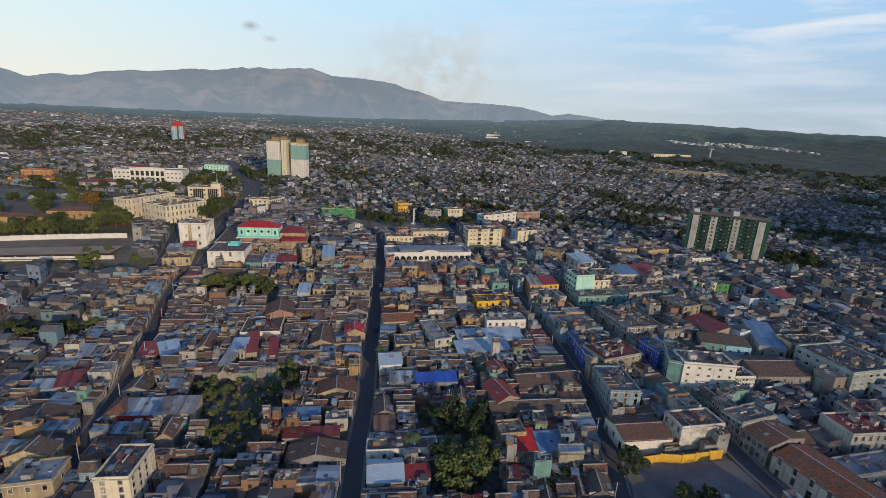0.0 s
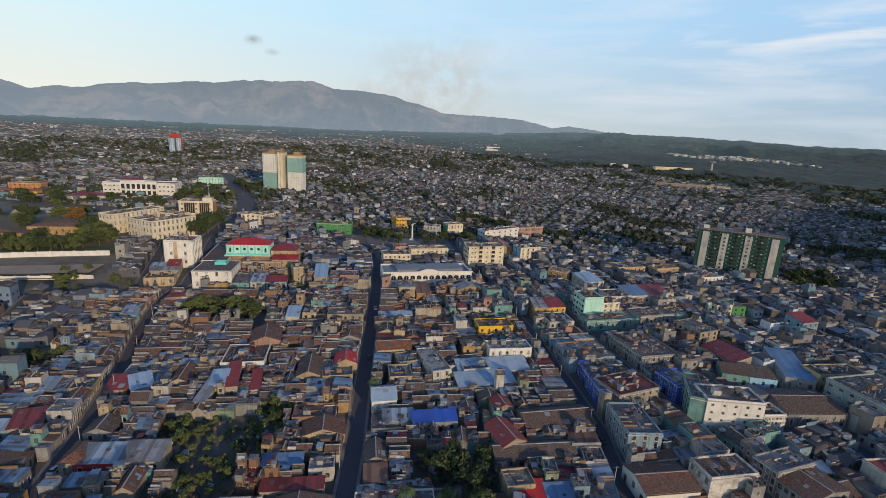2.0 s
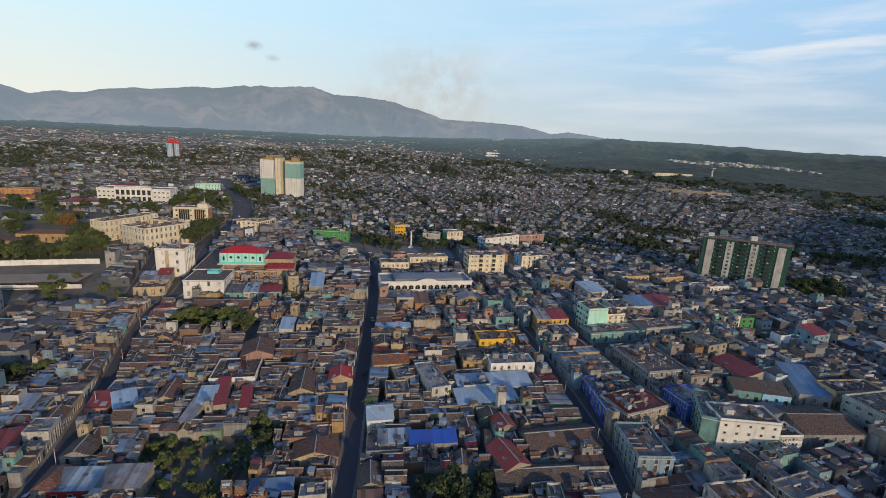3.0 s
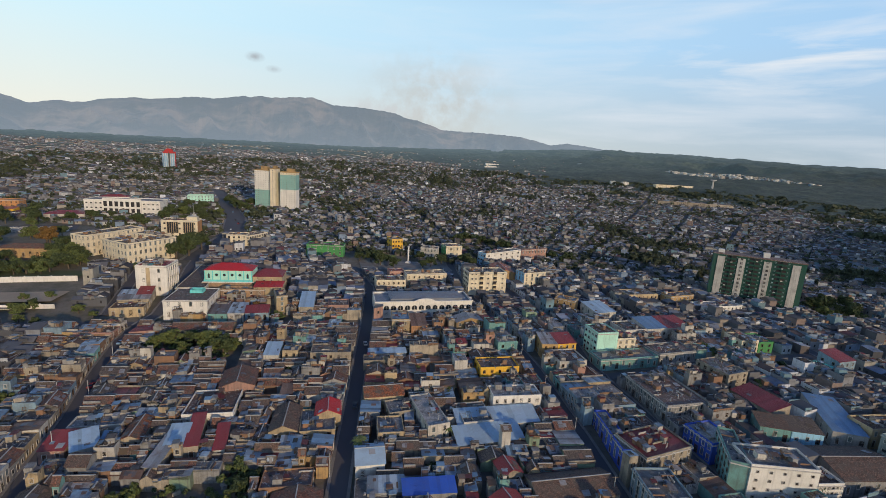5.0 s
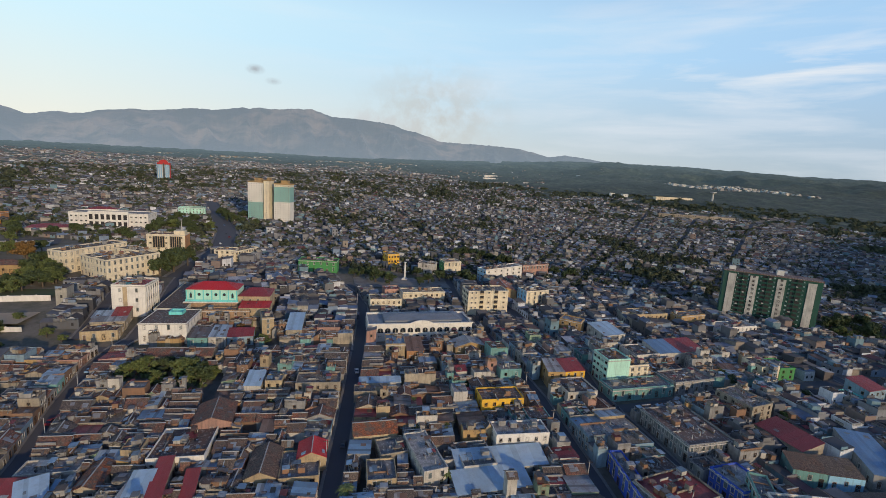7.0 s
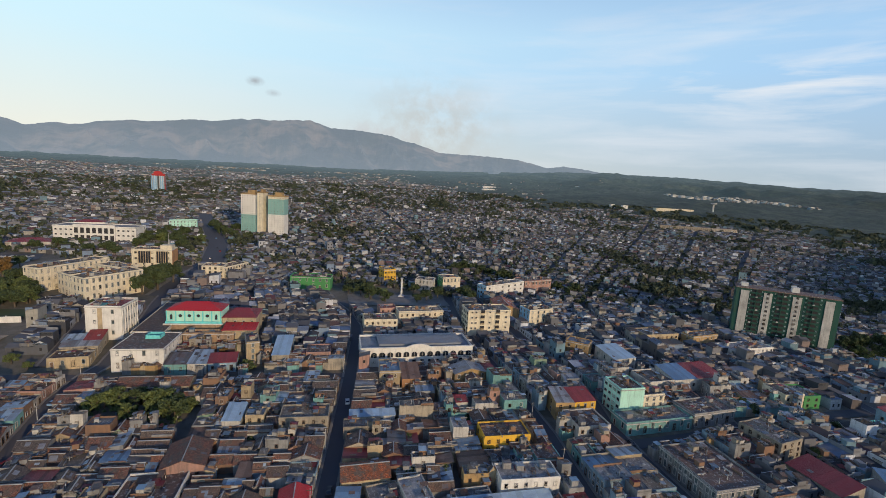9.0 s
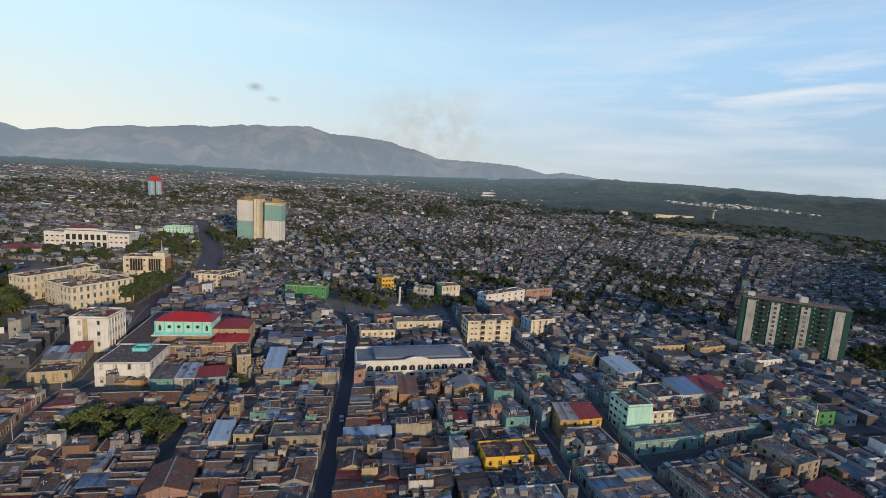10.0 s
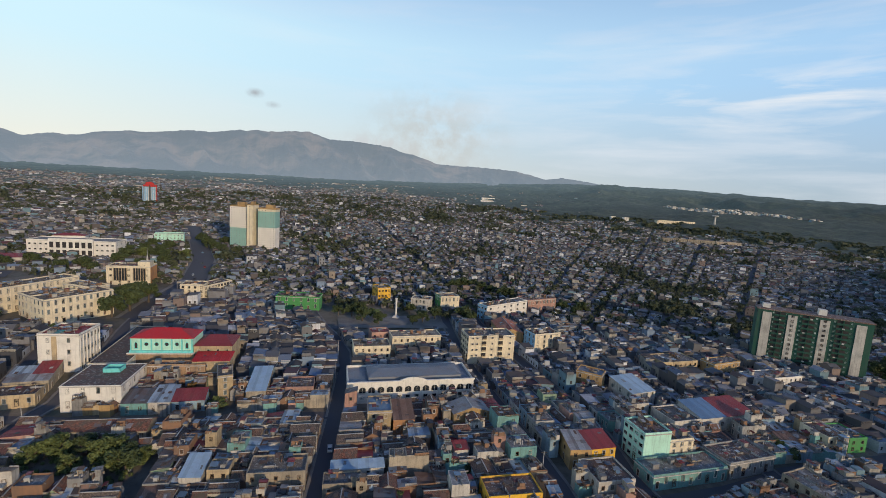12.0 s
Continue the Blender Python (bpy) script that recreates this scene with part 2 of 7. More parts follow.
surface("bark", (0.10, 0.075, 0.05), wear=0.6)
# near-black colour painted in for the shade inside openings
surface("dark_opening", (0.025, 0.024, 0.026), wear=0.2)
surface("shutter", (0.12, 0.16, 0.17), wear=0.4, shift=0.4)
surface("wood_door", (0.13, 0.08, 0.05), wear=0.5, shift=0.4)
surface("dark_metal", (0.05, 0.05, 0.055), wear=0.3, rough=0.6)
surface("black_plastic", (0.03, 0.03, 0.035), wear=0.2, rough=0.5)
surface("fibre_cement", (0.42, 0.42, 0.40), wear=0.5)
leaf("leaves", (0.05, 0.075, 0.02), (0.14, 0.17, 0.05))
leaf("leaves_dry", (0.10, 0.06, 0.015), (0.22, 0.12, 0.03))
leaf("leaves_dark", (0.02, 0.038, 0.013), (0.075, 0.10, 0.032))
# far foliage: distance haze put into the colour, lighter and greyer
leaf("leaves_far", (0.026, 0.038, 0.020), (0.075, 0.088, 0.042))
TOWN_WALL = surface("town_plaster", (0.208, 0.221, 0.244), wear=0.4, streak=0.3, fine=1.6, palette=[
    (0.297, 0.308, 0.313), (0.13, 0.138, 0.152), (0.437, 0.458, 0.477), (0.172, 0.24, 0.334), (0.261, 0.227, 0.189), (0.0704, 0.0746, 0.0865), (0.168, 0.171, 0.179), (0.227, 0.172, 0.15),
    (0.598, 0.627, 0.665), (0.0989, 0.0869, 0.0869), (0.211, 0.224, 0.245), (0.141, 0.245, 0.296), (0.336, 0.321, 0.275), (0.0503, 0.0534, 0.063), (0.198, 0.202, 0.214), (0.101, 0.107, 0.121)])
TOWN_ROOF = surface("town_roof", (0.15, 0.159, 0.176), wear=0.5, big=0.2, fine=1.2, palette=[
    (0.109, 0.116, 0.131), (0.0841, 0.0661, 0.0604), (0.149, 0.176, 0.222), (0.0503, 0.0534, 0.0622), (0.154, 0.151, 0.149), (0.109, 0.0673, 0.0593), (0.144, 0.201, 0.293), (0.21, 0.221, 0.251),
    (0.0713, 0.0634, 0.066), (0.101, 0.107, 0.125), (0.11, 0.0404, 0.047), (0.134, 0.13, 0.129), (0.068, 0.0753, 0.0896), (0.339, 0.372, 0.431), (0.0804, 0.0761, 0.0766), (0.0378, 0.0401, 0.0476)])
m, nt, bsdf = material("glass_dark")
bsdf.inputs["Base Color"].default_value, bsdf.inputs["Roughness"].default_value = (0.03, 0.035, 0.04, 1), 0.12
M = MATS
M["glass_dark"] = m

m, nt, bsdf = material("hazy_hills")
tc = nt.nodes.new("ShaderNodeTexCoord")
hn = link(nt, "ShaderNodeTexNoise", [("Vector", tc.outputs["Object"])], Scale=0.006, Detail=9.0, Roughness=0.7)
h2 = link(nt, "ShaderNodeTexNoise", [("Vector", tc.outputs["Object"])], Scale=0.04, Detail=6.0, Roughness=0.7)
hc = mixc(nt, span(nt, hn.outputs[0], 0.42, 0.66), (0.018, 0.034, 0.022), (0.10, 0.115, 0.065))
hc = mixc(nt, span(nt, h2.outputs[0], 0.36, 0.60), hc, (0.012, 0.020, 0.014))
nt.links.new(hc, bsdf.inputs["Base Color"])
bsdf.inputs["Roughness"].default_value = 1.0
bump(nt, bsdf, h2.outputs[0], 9.0, 0.6)
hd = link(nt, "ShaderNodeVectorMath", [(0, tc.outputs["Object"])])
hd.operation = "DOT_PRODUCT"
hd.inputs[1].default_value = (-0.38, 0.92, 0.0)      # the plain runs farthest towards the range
# distance haze painted in as bluish emission, growing along that direction
hill_haze = link(nt, "ShaderNodeMapRange", [("Value", hd.outputs["Value"])], **{"From Min": 1300.0, "From Max": 4650.0, "To Min": 0.04, "To Max": 0.37})
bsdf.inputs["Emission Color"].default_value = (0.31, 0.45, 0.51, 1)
nt.links.new(hill_haze.outputs[0], bsdf.inputs["Emission Strength"])

# far range: warm rock and scrub, kilometres of evening haze painted on as emission
m, nt, bsdf = material("hazy_range")
tc = nt.nodes.new("ShaderNodeTexCoord")
hn = link(nt, "ShaderNodeTexNoise", [("Vector", tc.outputs["Object"])], Scale=0.0022, Detail=4.0, Roughness=0.55)
h2 = link(nt, "ShaderNodeTexNoise", [("Vector", tc.outputs["Object"])], Scale=0.006, Detail=3.0, Roughness=0.55)
hc = mixc(nt, span(nt, hn.outputs[0], 0.45, 0.62), (0.03, 0.04, 0.05), (0.13, 0.105, 0.09))
hc = mixc(nt, span(nt, h2.outputs[0], 0.45, 0.65), hc, (0.03, 0.04, 0.045))
bump(nt, bsdf, h2.outputs[0], 40.0, 0.35)
nt.links.new(hc, bsdf.inputs["Base Color"])
bsdf.inputs["Roughness"].default_value = 1.0
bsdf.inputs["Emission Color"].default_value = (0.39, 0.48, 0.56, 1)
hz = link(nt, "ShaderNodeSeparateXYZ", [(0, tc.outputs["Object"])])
# painted haze: bluish glow, stronger towards the foot of the range
haze_glow = link(nt, "ShaderNodeMapRange", [("Value", hz.outputs[2])], **{"From Min": 60.0, "From Max": 420.0, "To Min": 0.50, "To Max": 0.41})
nt.links.new(haze_glow.outputs[0], bsdf.inputs["Emission Strength"])

# ---- the lie of the land ----
KY = [-200, -50, 60, 120, 150, 180, 215, 250, 270, 290, 320, 400, 590, 800, 1100, 1500, 2500, 5000]
KZ = [-36, -31, -22.5, -17.5, -15, -12.5, -9.5, -6.6, -5.0, -4.2, -3.8, -3, 0, 6, 14, 28, 66, 150]


def land(x, y):
    """Height of the ground."""
    z = float(np.interp(y, KY, KZ)) + float(np.interp(y, [200, 320], [0, -0.03])) * max(-350, min(350, x))
    if y < 350 and x > 60:          # unseen ridge added behind the seaward quarters, to block the low sun there
        a, b = 0.588 * x - 0.809 * y, 0.809 * x + 0.588 * y
        z += float(np.interp(b, [0, 52, 102, 152, 215, 275, 345, 395, 450, 530, 650, 1350, 1650], [0, 70, 112, 120, 116, 76, 70, 80, 108, 138, 165, 175, 0])) * math.exp(-((a - 430) / 120) ** 2)
    r = math.hypot(x, y)
    if r > 900:                      # wooded hills on the seaward side
        az = math.degrees(math.atan2(x, y))
        rise = float(np.interp(az, [-12, 0, 8, 18, 30, 48, 80], [0, 0.2, 0.42, 0.72, 0.62, 0.5, 0.5]))
        up = float(np.interp(r, [900, 1500, 2300, 3200, 4200, 5000], [0, 12, 45, 110, 175, 175]))
        z += rise * up * (0.85 + 0.25 * noise.noise((x * 0.0016, y * 0.0016, 3.0))) + rise * min(1, (r - 900) / 900) * 16 * noise.noise((x * 0.005, y * 0.005, 9.0))
        fold = abs(noise.noise((x * 0.0026, y * 0.0026, 4.0))) + 0.5 * abs(noise.noise((x * 0.006, y * 0.006, 2.0)))      # gullies
        z += rise * float(np.interp(r, [2350, 2900, 3700, 4500], [0, 125, 140, 15])) * (0.22 - fold)
    return z


class Build:
    """Collects faces with materials; meshes are made from it in one go."""

    def __init__(self):
        self.v, self.f, self.mi, self.mats = [], [], [], []

    def slot(self, mat):
        mat = M[mat] if isinstance(mat, str) else mat
        if mat not in self.mats:
            self.mats.append(mat)
        return self.mats.index(mat)

    def face(self, pts, mat):
        i = len(self.v)
        self.v.extend(pts)
        self.f.append(tuple(range(i, i + len(pts))))
        self.mi.append(self.slot(mat))

    def prism(self, ring, z0, z1, mat, top=True, bottom=False, topmat=None):
        """Upright prism on a ring of (x, y); z1 may be a list, one height a corner. One island."""
        n, i = len(ring), len(self.v)
        z1s = z1 if isinstance(z1, (list, tuple)) else [z1] * n
        self.v.extend((x, y, z0) for x, y in ring)
        self.v.extend((x, y, z) for (x, y), z in zip(ring, z1s))
        k = self.slot(mat)
        for a in range(n):
            b = (a + 1) % n
            self.f.append((i + a, i + b, i + n + b, i + n + a))
            self.mi.append(k)
        if top:
            self.f.append(tuple(i + n + a for a in range(n)))
            self.mi.append(self.slot(topmat or mat))
        if bottom:
            self.f.append(tuple(i + a for a in reversed(range(n))))
            self.mi.append(k)

    def box(self, x0, x1, y0, y1, z0, z1, mat, bottom=False):
        self.prism([(x0, y0), (x1, y0), (x1, y1), (x0, y1)], z0, z1, mat, True, bottom)

    def cyl(self, x, y, r, z0, z1, mat, n=10, r2=None):
        r2 = r if r2 is None else r2
        i, k = len(self.v), self.slot(mat)
        for z, q in ((z0, r), (z1, r2)):
            self.v.extend((x + q * math.cos(2 * math.pi * a / n), y + q * math.sin(2 * math.pi * a / n), z) for a in range(n))
        for a in range(n):
            b = (a + 1) % n
            self.f.append((i + a, i + b, i + n + b, i + n + a))
            self.mi.append(k)
        self.f.append(tuple(i + n + a for a in range(n)))
        self.mi.append(k)

    def mesh(self, name):
        me = bpy.data.meshes.new(name)
        me.from_pydata([tuple(p) for p in self.v], [], self.f)
        for mt in self.mats:
            me.materials.append(mt)
        if len(self.mats) > 1:
            me.polygons.foreach_set("material_index", self.mi)
        me.update()
        return me


def part(name, b, parent=None, label="", m=None):
    """One mesh object from a Build (or a shared mesh), under its thing."""
    ob = new(name, b.mesh(name) if isinstance(b, Build) else b)
    if parent:
        ob.parent = parent
    if m is not None:
        ob.matrix_basis = m
    if label:
        ob["label"] = label
    return ob


def thing(name, label, category, x, y, z, turn=0.0, group="", kind=""):
    e = new(name)
    e.empty_display_size = 0.5
    e.matrix_basis = pose(x, y, z, 0, 0, turn)
    return tagged(e, label, category, group, kind)


def lerp(a, b, s):
    return (a[0] + (b[0] - a[0]) * s, a[1] + (b[1] - a[1]) * s)


def inset(q, d):
    """Ring of four corners moved inwards by d metres."""
    out = []
    n = len(q)
    for i in range(n):
        p, a, b = Vector(q[i]), Vector(q[i - 1]), Vector(q[(i + 1) % n])
        u, v = (a - p).normalized(), (b - p).normalized()
        s = max(0.3, abs(u.x * v.y - u.y * v.x))
        out.append(tuple(p + (u + v) * (d / s)))
    return out


crng = random.Random(3)


# ---- roofs and walls on any four-cornered plot ----
def flat_roof(wall, roof, q, z0, h, wm, rm, lip=0.6, thick=0.25):
    """Walls up to a parapet, its inner face, and a roof deck below the lip."""
    i = inset(q, thick)
    wall.prism(q, z0, h, wm, top=False)
    for a in range(4):
        b = (a + 1) % 4
        wall.face([(*q[a], h), (*q[b], h), (*i[b], h), (*i[a], h)], wm)
        wall.face([(*i[a], h), (*i[b], h), (*i[b], h - lip), (*i[a], h - lip)], wm)
    roof.face([(*p, h - lip) for p in i], rm)


def slab(b, pts, t, mat):
    """A sloping plate of thickness t."""
    n, i = len(pts), len(b.v)
    b.v.extend(pts)
    b.v.extend((p[0], p[1], p[2] - t) for p in pts)
    k = b.slot(mat)
    b.f.append(tuple(range(i, i + n)))
    b.f.append(tuple(i + n + a for a in reversed(range(n))))
    b.mi.extend((k, k))
    for a in range(n):
        c = (a + 1) % n
        b.f.append((i + a, i + n + a, i + n + c, i + c))
        b.mi.append(k)


def shed_roof(wall, roof, q, z0, h, wm, rm, rise=1.0, side=0):
    """One slope, high along the edge 'side'."""
    hs = [h] * 4
    hs[side] = hs[(side + 1) % 4] = h + rise
    wall.prism(q, z0, [a - 0.06 for a in hs], wm)
    o = inset(q, -0.2)
    o, hs = o[side:] + o[:side], hs[side:] + hs[:side]
    wide = math.hypot(o[1][0] - o[0][0], o[1][1] - o[0][1])
    n = max(1, min(14, int(wide / 1.1)))
    for k in range(n):                     # sheets side by side, each lapping over the next
        s0, s1 = k / n, (k + 1) / n + 0.004
        lift = 0.05 + 0.025 * (k % 2)
        pts = [(*lerp(o[0], o[1], s0), hs[0] + lift), (*lerp(o[0], o[1], s1), hs[1] + lift), (*lerp(o[3], o[2], s1), hs[2] + lift), (*lerp(o[3], o[2], s0), hs[3] + lift)]
        slab(roof, pts, 0.06, rm)
    if roof is not wall:
        patches(roof, [(*o[a], hs[a] + 0.1) for a in range(4)], crng.randint(0, 4) if (rm if isinstance(rm, str) else rm.name).startswith("tin") else crng.randint(0, 2) if (rm if isinstance(rm, str) else rm.name) != "tarp_blue" else 0)


def patches(b, quad, n):
    """Mending sheets, boards and stones lying on a roof slope."""
    c = [Vector(p) for p in quad]
    at = lambda s, t: (c[0].lerp(c[1], s)).lerp(c[3].lerp(c[2], s), t)
    wide, deep = max(1.0, (c[1] - c[0]).length), max(1.0, (c[3] - c[0]).length)
    for _ in range(n):
        a, d = crng.uniform(0.25, 1.0) / wide, crng.uniform(0.25, 1.2) / deep
        s, t = crng.uniform(0.08 + a, 0.92 - a) if a < 0.4 else 0.5, crng.uniform(0.08 + d, 0.92 - d) if d < 0.4 else 0.5
        lift = Vector((0, 0, crng.uniform(0.03, 0.12)))
        mat = crng.choice(("tin_rusty", "tin_grey", "tin_pale_blue", "tin_dark", "tin_dark", "bark", "tin_rusty", "tin_grey"))
        slab(b, [tuple(at(s + u * a, t + v * d) + lift) for u, v in ((-1, -1), (1, -1), (1, 1), (-1, 1))], crng.choice((0.05, 0.05, 0.3)), mat)


def gable_roof(wall, roof, q, z0, h, wm, rm, rise=1.6, along=0):
    """Two slopes; the ridge runs from the middle of edge 'along' to that of the edge opposite."""
    c = [q[(a + along) % 4] for a in range(4)]
    i, k = len(wall.v), wall.slot(wm)
    m0, m1 = lerp(c[0], c[1], 0.5), lerp(c[3], c[2], 0.5)
    wall.prism(c, z0, h, wm, top=False)
    wall.face([(*c[0], h), (*c[1], h), (*m0, h + rise - 0.05)], wm)
    wall.face([(*c[2], h), (*c[3], h), (*m1, h + rise - 0.05)], wm)
    o = inset(c, -0.3)
    n0, n1 = lerp(o[0], o[1], 0.5), lerp(o[3], o[2], 0.5)
    t, i, k = h + rise + 0.05, len(roof.v), roof.slot(rm)
    top = [(*o[0], h - 0.12), (*n0, t), (*o[1], h - 0.12), (*o[2], h - 0.12), (*n1, t), (*o[3], h - 0.12)]
    roof.v.extend(top)
    roof.v.extend((p[0], p[1], p[2] - 0.14) for p in top)
    for f in ((0, 1, 4, 5), (1, 2, 3, 4), (11, 10, 7, 6), (10, 9, 8, 7), (0, 6, 7, 1), (1, 7, 8, 2), (2, 8, 9, 3), (3, 9, 10, 4), (4, 10, 11, 5), (5, 11, 6, 0)):
        roof.f.append(tuple(i + v for v in f))
        roof.mi.append(k)
    if roof is not wall:
        patches(roof, [top[0], top[1], top[4], top[5]], crng.randint(0, 4))
        patches(roof, [top[2], top[1], top[4], top[3]], crng.randint(0, 4))
        side_ = Vector((n1[1] - n0[1], n0[0] - n1[0])).normalized() * 0.16       # pale mortar ridge
        roof.prism([(n0[0] + side_.x, n0[1] + side_.y), (n0[0] - side_.x, n0[1] - side_.y), (n1[0] - side_.x, n1[1] - side_.y), (n1[0] + side_.x, n1[1] + side_.y)], t - 0.1, t + 0.09, "fibre_cement")


def hip_roof(roof, q, h, rm, rise=2.0, run=0.3):
    o = inset(q, -0.4)
    w = (Vector(o[0]) - Vector(o[1])).length > (Vector(o[1]) - Vector(o[2])).length
    c = o if w else [o[1], o[2], o[3], o[0]]
    m0, m1 = lerp(lerp(c[0], c[3], 0.5), lerp(c[1], c[2], 0.5), run), lerp(lerp(c[0], c[3], 0.5), lerp(c[1], c[2], 0.5), 1 - run)
    t = h + rise
    roof.face([(*c[0], h), (*c[1], h), (*m1, t), (*m0, t)], rm)
    roof.face([(*c[1], h), (*c[2], h), (*m1, t)], rm)
    roof.face([(*c[2], h), (*c[3], h), (*m0, t), (*m1, t)], rm)
    roof.face([(*c[3], h), (*c[0], h), (*m0, t)], rm)


# ---- shared pieces: windows, doors, tanks ----
def window_mesh(name, w, h, frame_m, pane_m, sill=True, bars=1):
    """A frame proud of the wall with its pane set back, in one piece; outer face towards -y."""
    b = Build()
    t, s = 0.12, 0.22 if sill else 0.12
    rings = []
    for gx_, gl, gh, y in ((t, s, t, 0.05), (t, s, t, -0.12), (0, 0, 0, -0.12), (0, 0, 0, 0.0)):
        i = len(b.v)
        b.v.extend(((-w / 2 - gx_, y, -gl), (w / 2 + gx_, y, -gl), (w / 2 + gx_, y, h + gh), (-w / 2 - gx_, y, h + gh)))
        rings.append(i)
    k = b.slot(frame_m)
    for i, j in zip(rings, rings[1:]):
        for a in range(4):
            c = (a + 1) % 4
            b.f.append((i + a, i + c, j + c, j + a))
            b.mi.append(k)
    i = rings[-1]
    b.f.append((i, i + 1, i + 2, i + 3))
    b.mi.append(b.slot(pane_m))
    return b.mesh(name)


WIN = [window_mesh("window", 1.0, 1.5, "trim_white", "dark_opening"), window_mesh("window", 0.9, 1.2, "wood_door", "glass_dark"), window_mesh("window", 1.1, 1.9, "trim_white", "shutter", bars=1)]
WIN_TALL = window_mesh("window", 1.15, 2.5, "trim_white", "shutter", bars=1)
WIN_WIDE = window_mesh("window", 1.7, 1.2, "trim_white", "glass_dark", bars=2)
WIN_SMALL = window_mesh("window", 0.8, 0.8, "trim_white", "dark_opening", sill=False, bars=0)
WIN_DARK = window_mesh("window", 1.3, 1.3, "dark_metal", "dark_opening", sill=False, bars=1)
DOOR = [window_mesh("door", 1.15, 2.6, "trim_white", "wood_door", False), window_mesh("door", 1.2, 2.7, "wood_door", "dark_opening", False, 0)]


def along_wall(parent, mesh, p0, p1, s, z):
    """Hang a shared piece on the wall from p0 to p1 (its outer side to the right of that way)."""
    a = math.degrees(math.atan2(p1[1] - p0[1], p1[0] - p0[0]))
    x, y = lerp(p0, p1, s)
    return part(mesh.name.split(".")[0], mesh, parent, "", pose(x, y, z, 0, 0, a))


RESERVED, BOUNDS = [], []


def inside(p, q):
    s = None
    for i in range(len(q)):
        a, b = q[i], q[(i + 1) % len(q)]
        c = (b[0] - a[0]) * (p[1] - a[1]) - (b[1] - a[1]) * (p[0] - a[0])
        if abs(c) > 1e-9:
            if s is None:
                s = c > 0
            elif (c > 0) != s:
                return False
    return True


def taken(q, grow=0.0):
    """Whether a plot runs into ground kept for something else."""
    mid = (sum(p[0] for p in q) / 4, sum(p[1] for p in q) / 4)
    x0, x1, y0, y1 = min(p[0] for p in q), max(p[0] for p in q), min(p[1] for p in q), max(p[1] for p in q)
    near = [r for r, (a0, a1, b0, b1) in zip(RESERVED, BOUNDS) if a0 < x1 and a1 > x0 and b0 < y1 and b1 > y0]
    if not near:
        return False
    probes = [mid] + [lerp(mid, p, 0.85) for p in q] + [lerp(mid, lerp(q[i], q[(i + 1) % 4], 0.5), 0.85) for i in range(4)]
    for r in near:
        if any(inside(p, r) for p in probes) or any(inside(p, q) for p in r):
            return True
    return False


def keep(q):
    RESERVED.append([tuple(p) for p in q])
    BOUNDS.append((min(p[0] for p in q), max(p[0] for p in q), min(p[1] for p in q), max(p[1] for p in q)))


def plot(p0, p1, depth):
    """Four corners from the front edge p0 to p1 and the depth behind it."""
    u = Vector((p1[0] - p0[0], p1[1] - p0[1])).normalized()
    n = Vector((-u.y, u.x)) * depth
    return [tuple(p0), tuple(p1), (p1[0] + n.x, p1[1] + n.y), (p0[0] + n.x, p0[1] + n.y)]


GREYS = [W["grey"], W["sand"], W["raw_brick"], W["grey"], W["raw_brick"], W["white"], W["grey"]]


def clutter(b, q, h, n):
    """Low walls, sheds, planks, drums and stumps left on a roof deck."""
    for _ in range(n):
        s, t = crng.uniform(0.1, 0.9), crng.uniform(0.1, 0.9)
        p = lerp(lerp(q[0], q[1], s), lerp(q[3], q[2], s), t)
        kind = crng.random()
        if kind < 0.08:
            a, c, z = crng.uniform(0.7, 1.3), crng.uniform(0.7, 1.2), crng.uniform(1.6, 2.1)
            b.box(p[0] - a, p[0] + a, p[1] - c, p[1] + c, h, h + z, crng.choice(GREYS))
            b.box(p[0] - a - 0.15, p[0] + a + 0.15, p[1] - c - 0.15, p[1] + c + 0.15, h + z, h + z + 0.1, crng.choice(R_TIN + R_FLAT), True)
        elif kind < 0.38:
            a, c = (crng.uniform(0.8, 2.5), 0.09) if crng.random() < 0.5 else (0.09, crng.uniform(0.8, 2.0))
            b.box(p[0] - a, p[0] + a, p[1] - c, p[1] + c, h, h + crng.uniform(0.25, 0.8), crng.choice(GREYS))
        elif kind < 0.6:
            a, c, z = crng.uniform(0.5, 1.3), crng.uniform(0.5, 1.3), crng.uniform(0.1, 1.9)
            tin = crng.choice(R_TIN)
            slab(b, [(p[0] - a, p[1] - c, h + z + 0.1), (p[0] + a, p[1] - c, h + z + 0.1), (p[0] + a, p[1] + c, h + z + 0.3), (p[0] - a, p[1] + c, h + z + 0.3)], 0.05, tin)
            if z > 0.5:
                for ux, uy in ((-a, -c), (a, -c), (a, c), (-a, c)):
                    b.box(p[0] + ux * 0.9 - 0.05, p[0] + ux * 0.9 + 0.05, p[1] + uy * 0.9 - 0.05, p[1] + uy * 0.9 + 0.05, h, h + z + 0.12, "bark")
        elif kind < 0.9:
            a, c = crng.uniform(0.12, 0.45), crng.uniform(0.12, 0.45)
            b.box(p[0] - a, p[0] + a, p[1] - c, p[1] + c, h, h + crng.uniform(0.1, 0.6), crng.choice(("fibre_cement", "bark", "dark_metal", "tin_rusty", "trim_white", "tin_blue", "black_plastic")))
        else:
            b.box(p[0] - 0.1, p[0] + 0.1, p[1] - 0.1, p[1] + 0.1, h, h + crng.uniform(0.8, 2.0), "fibre_cement")


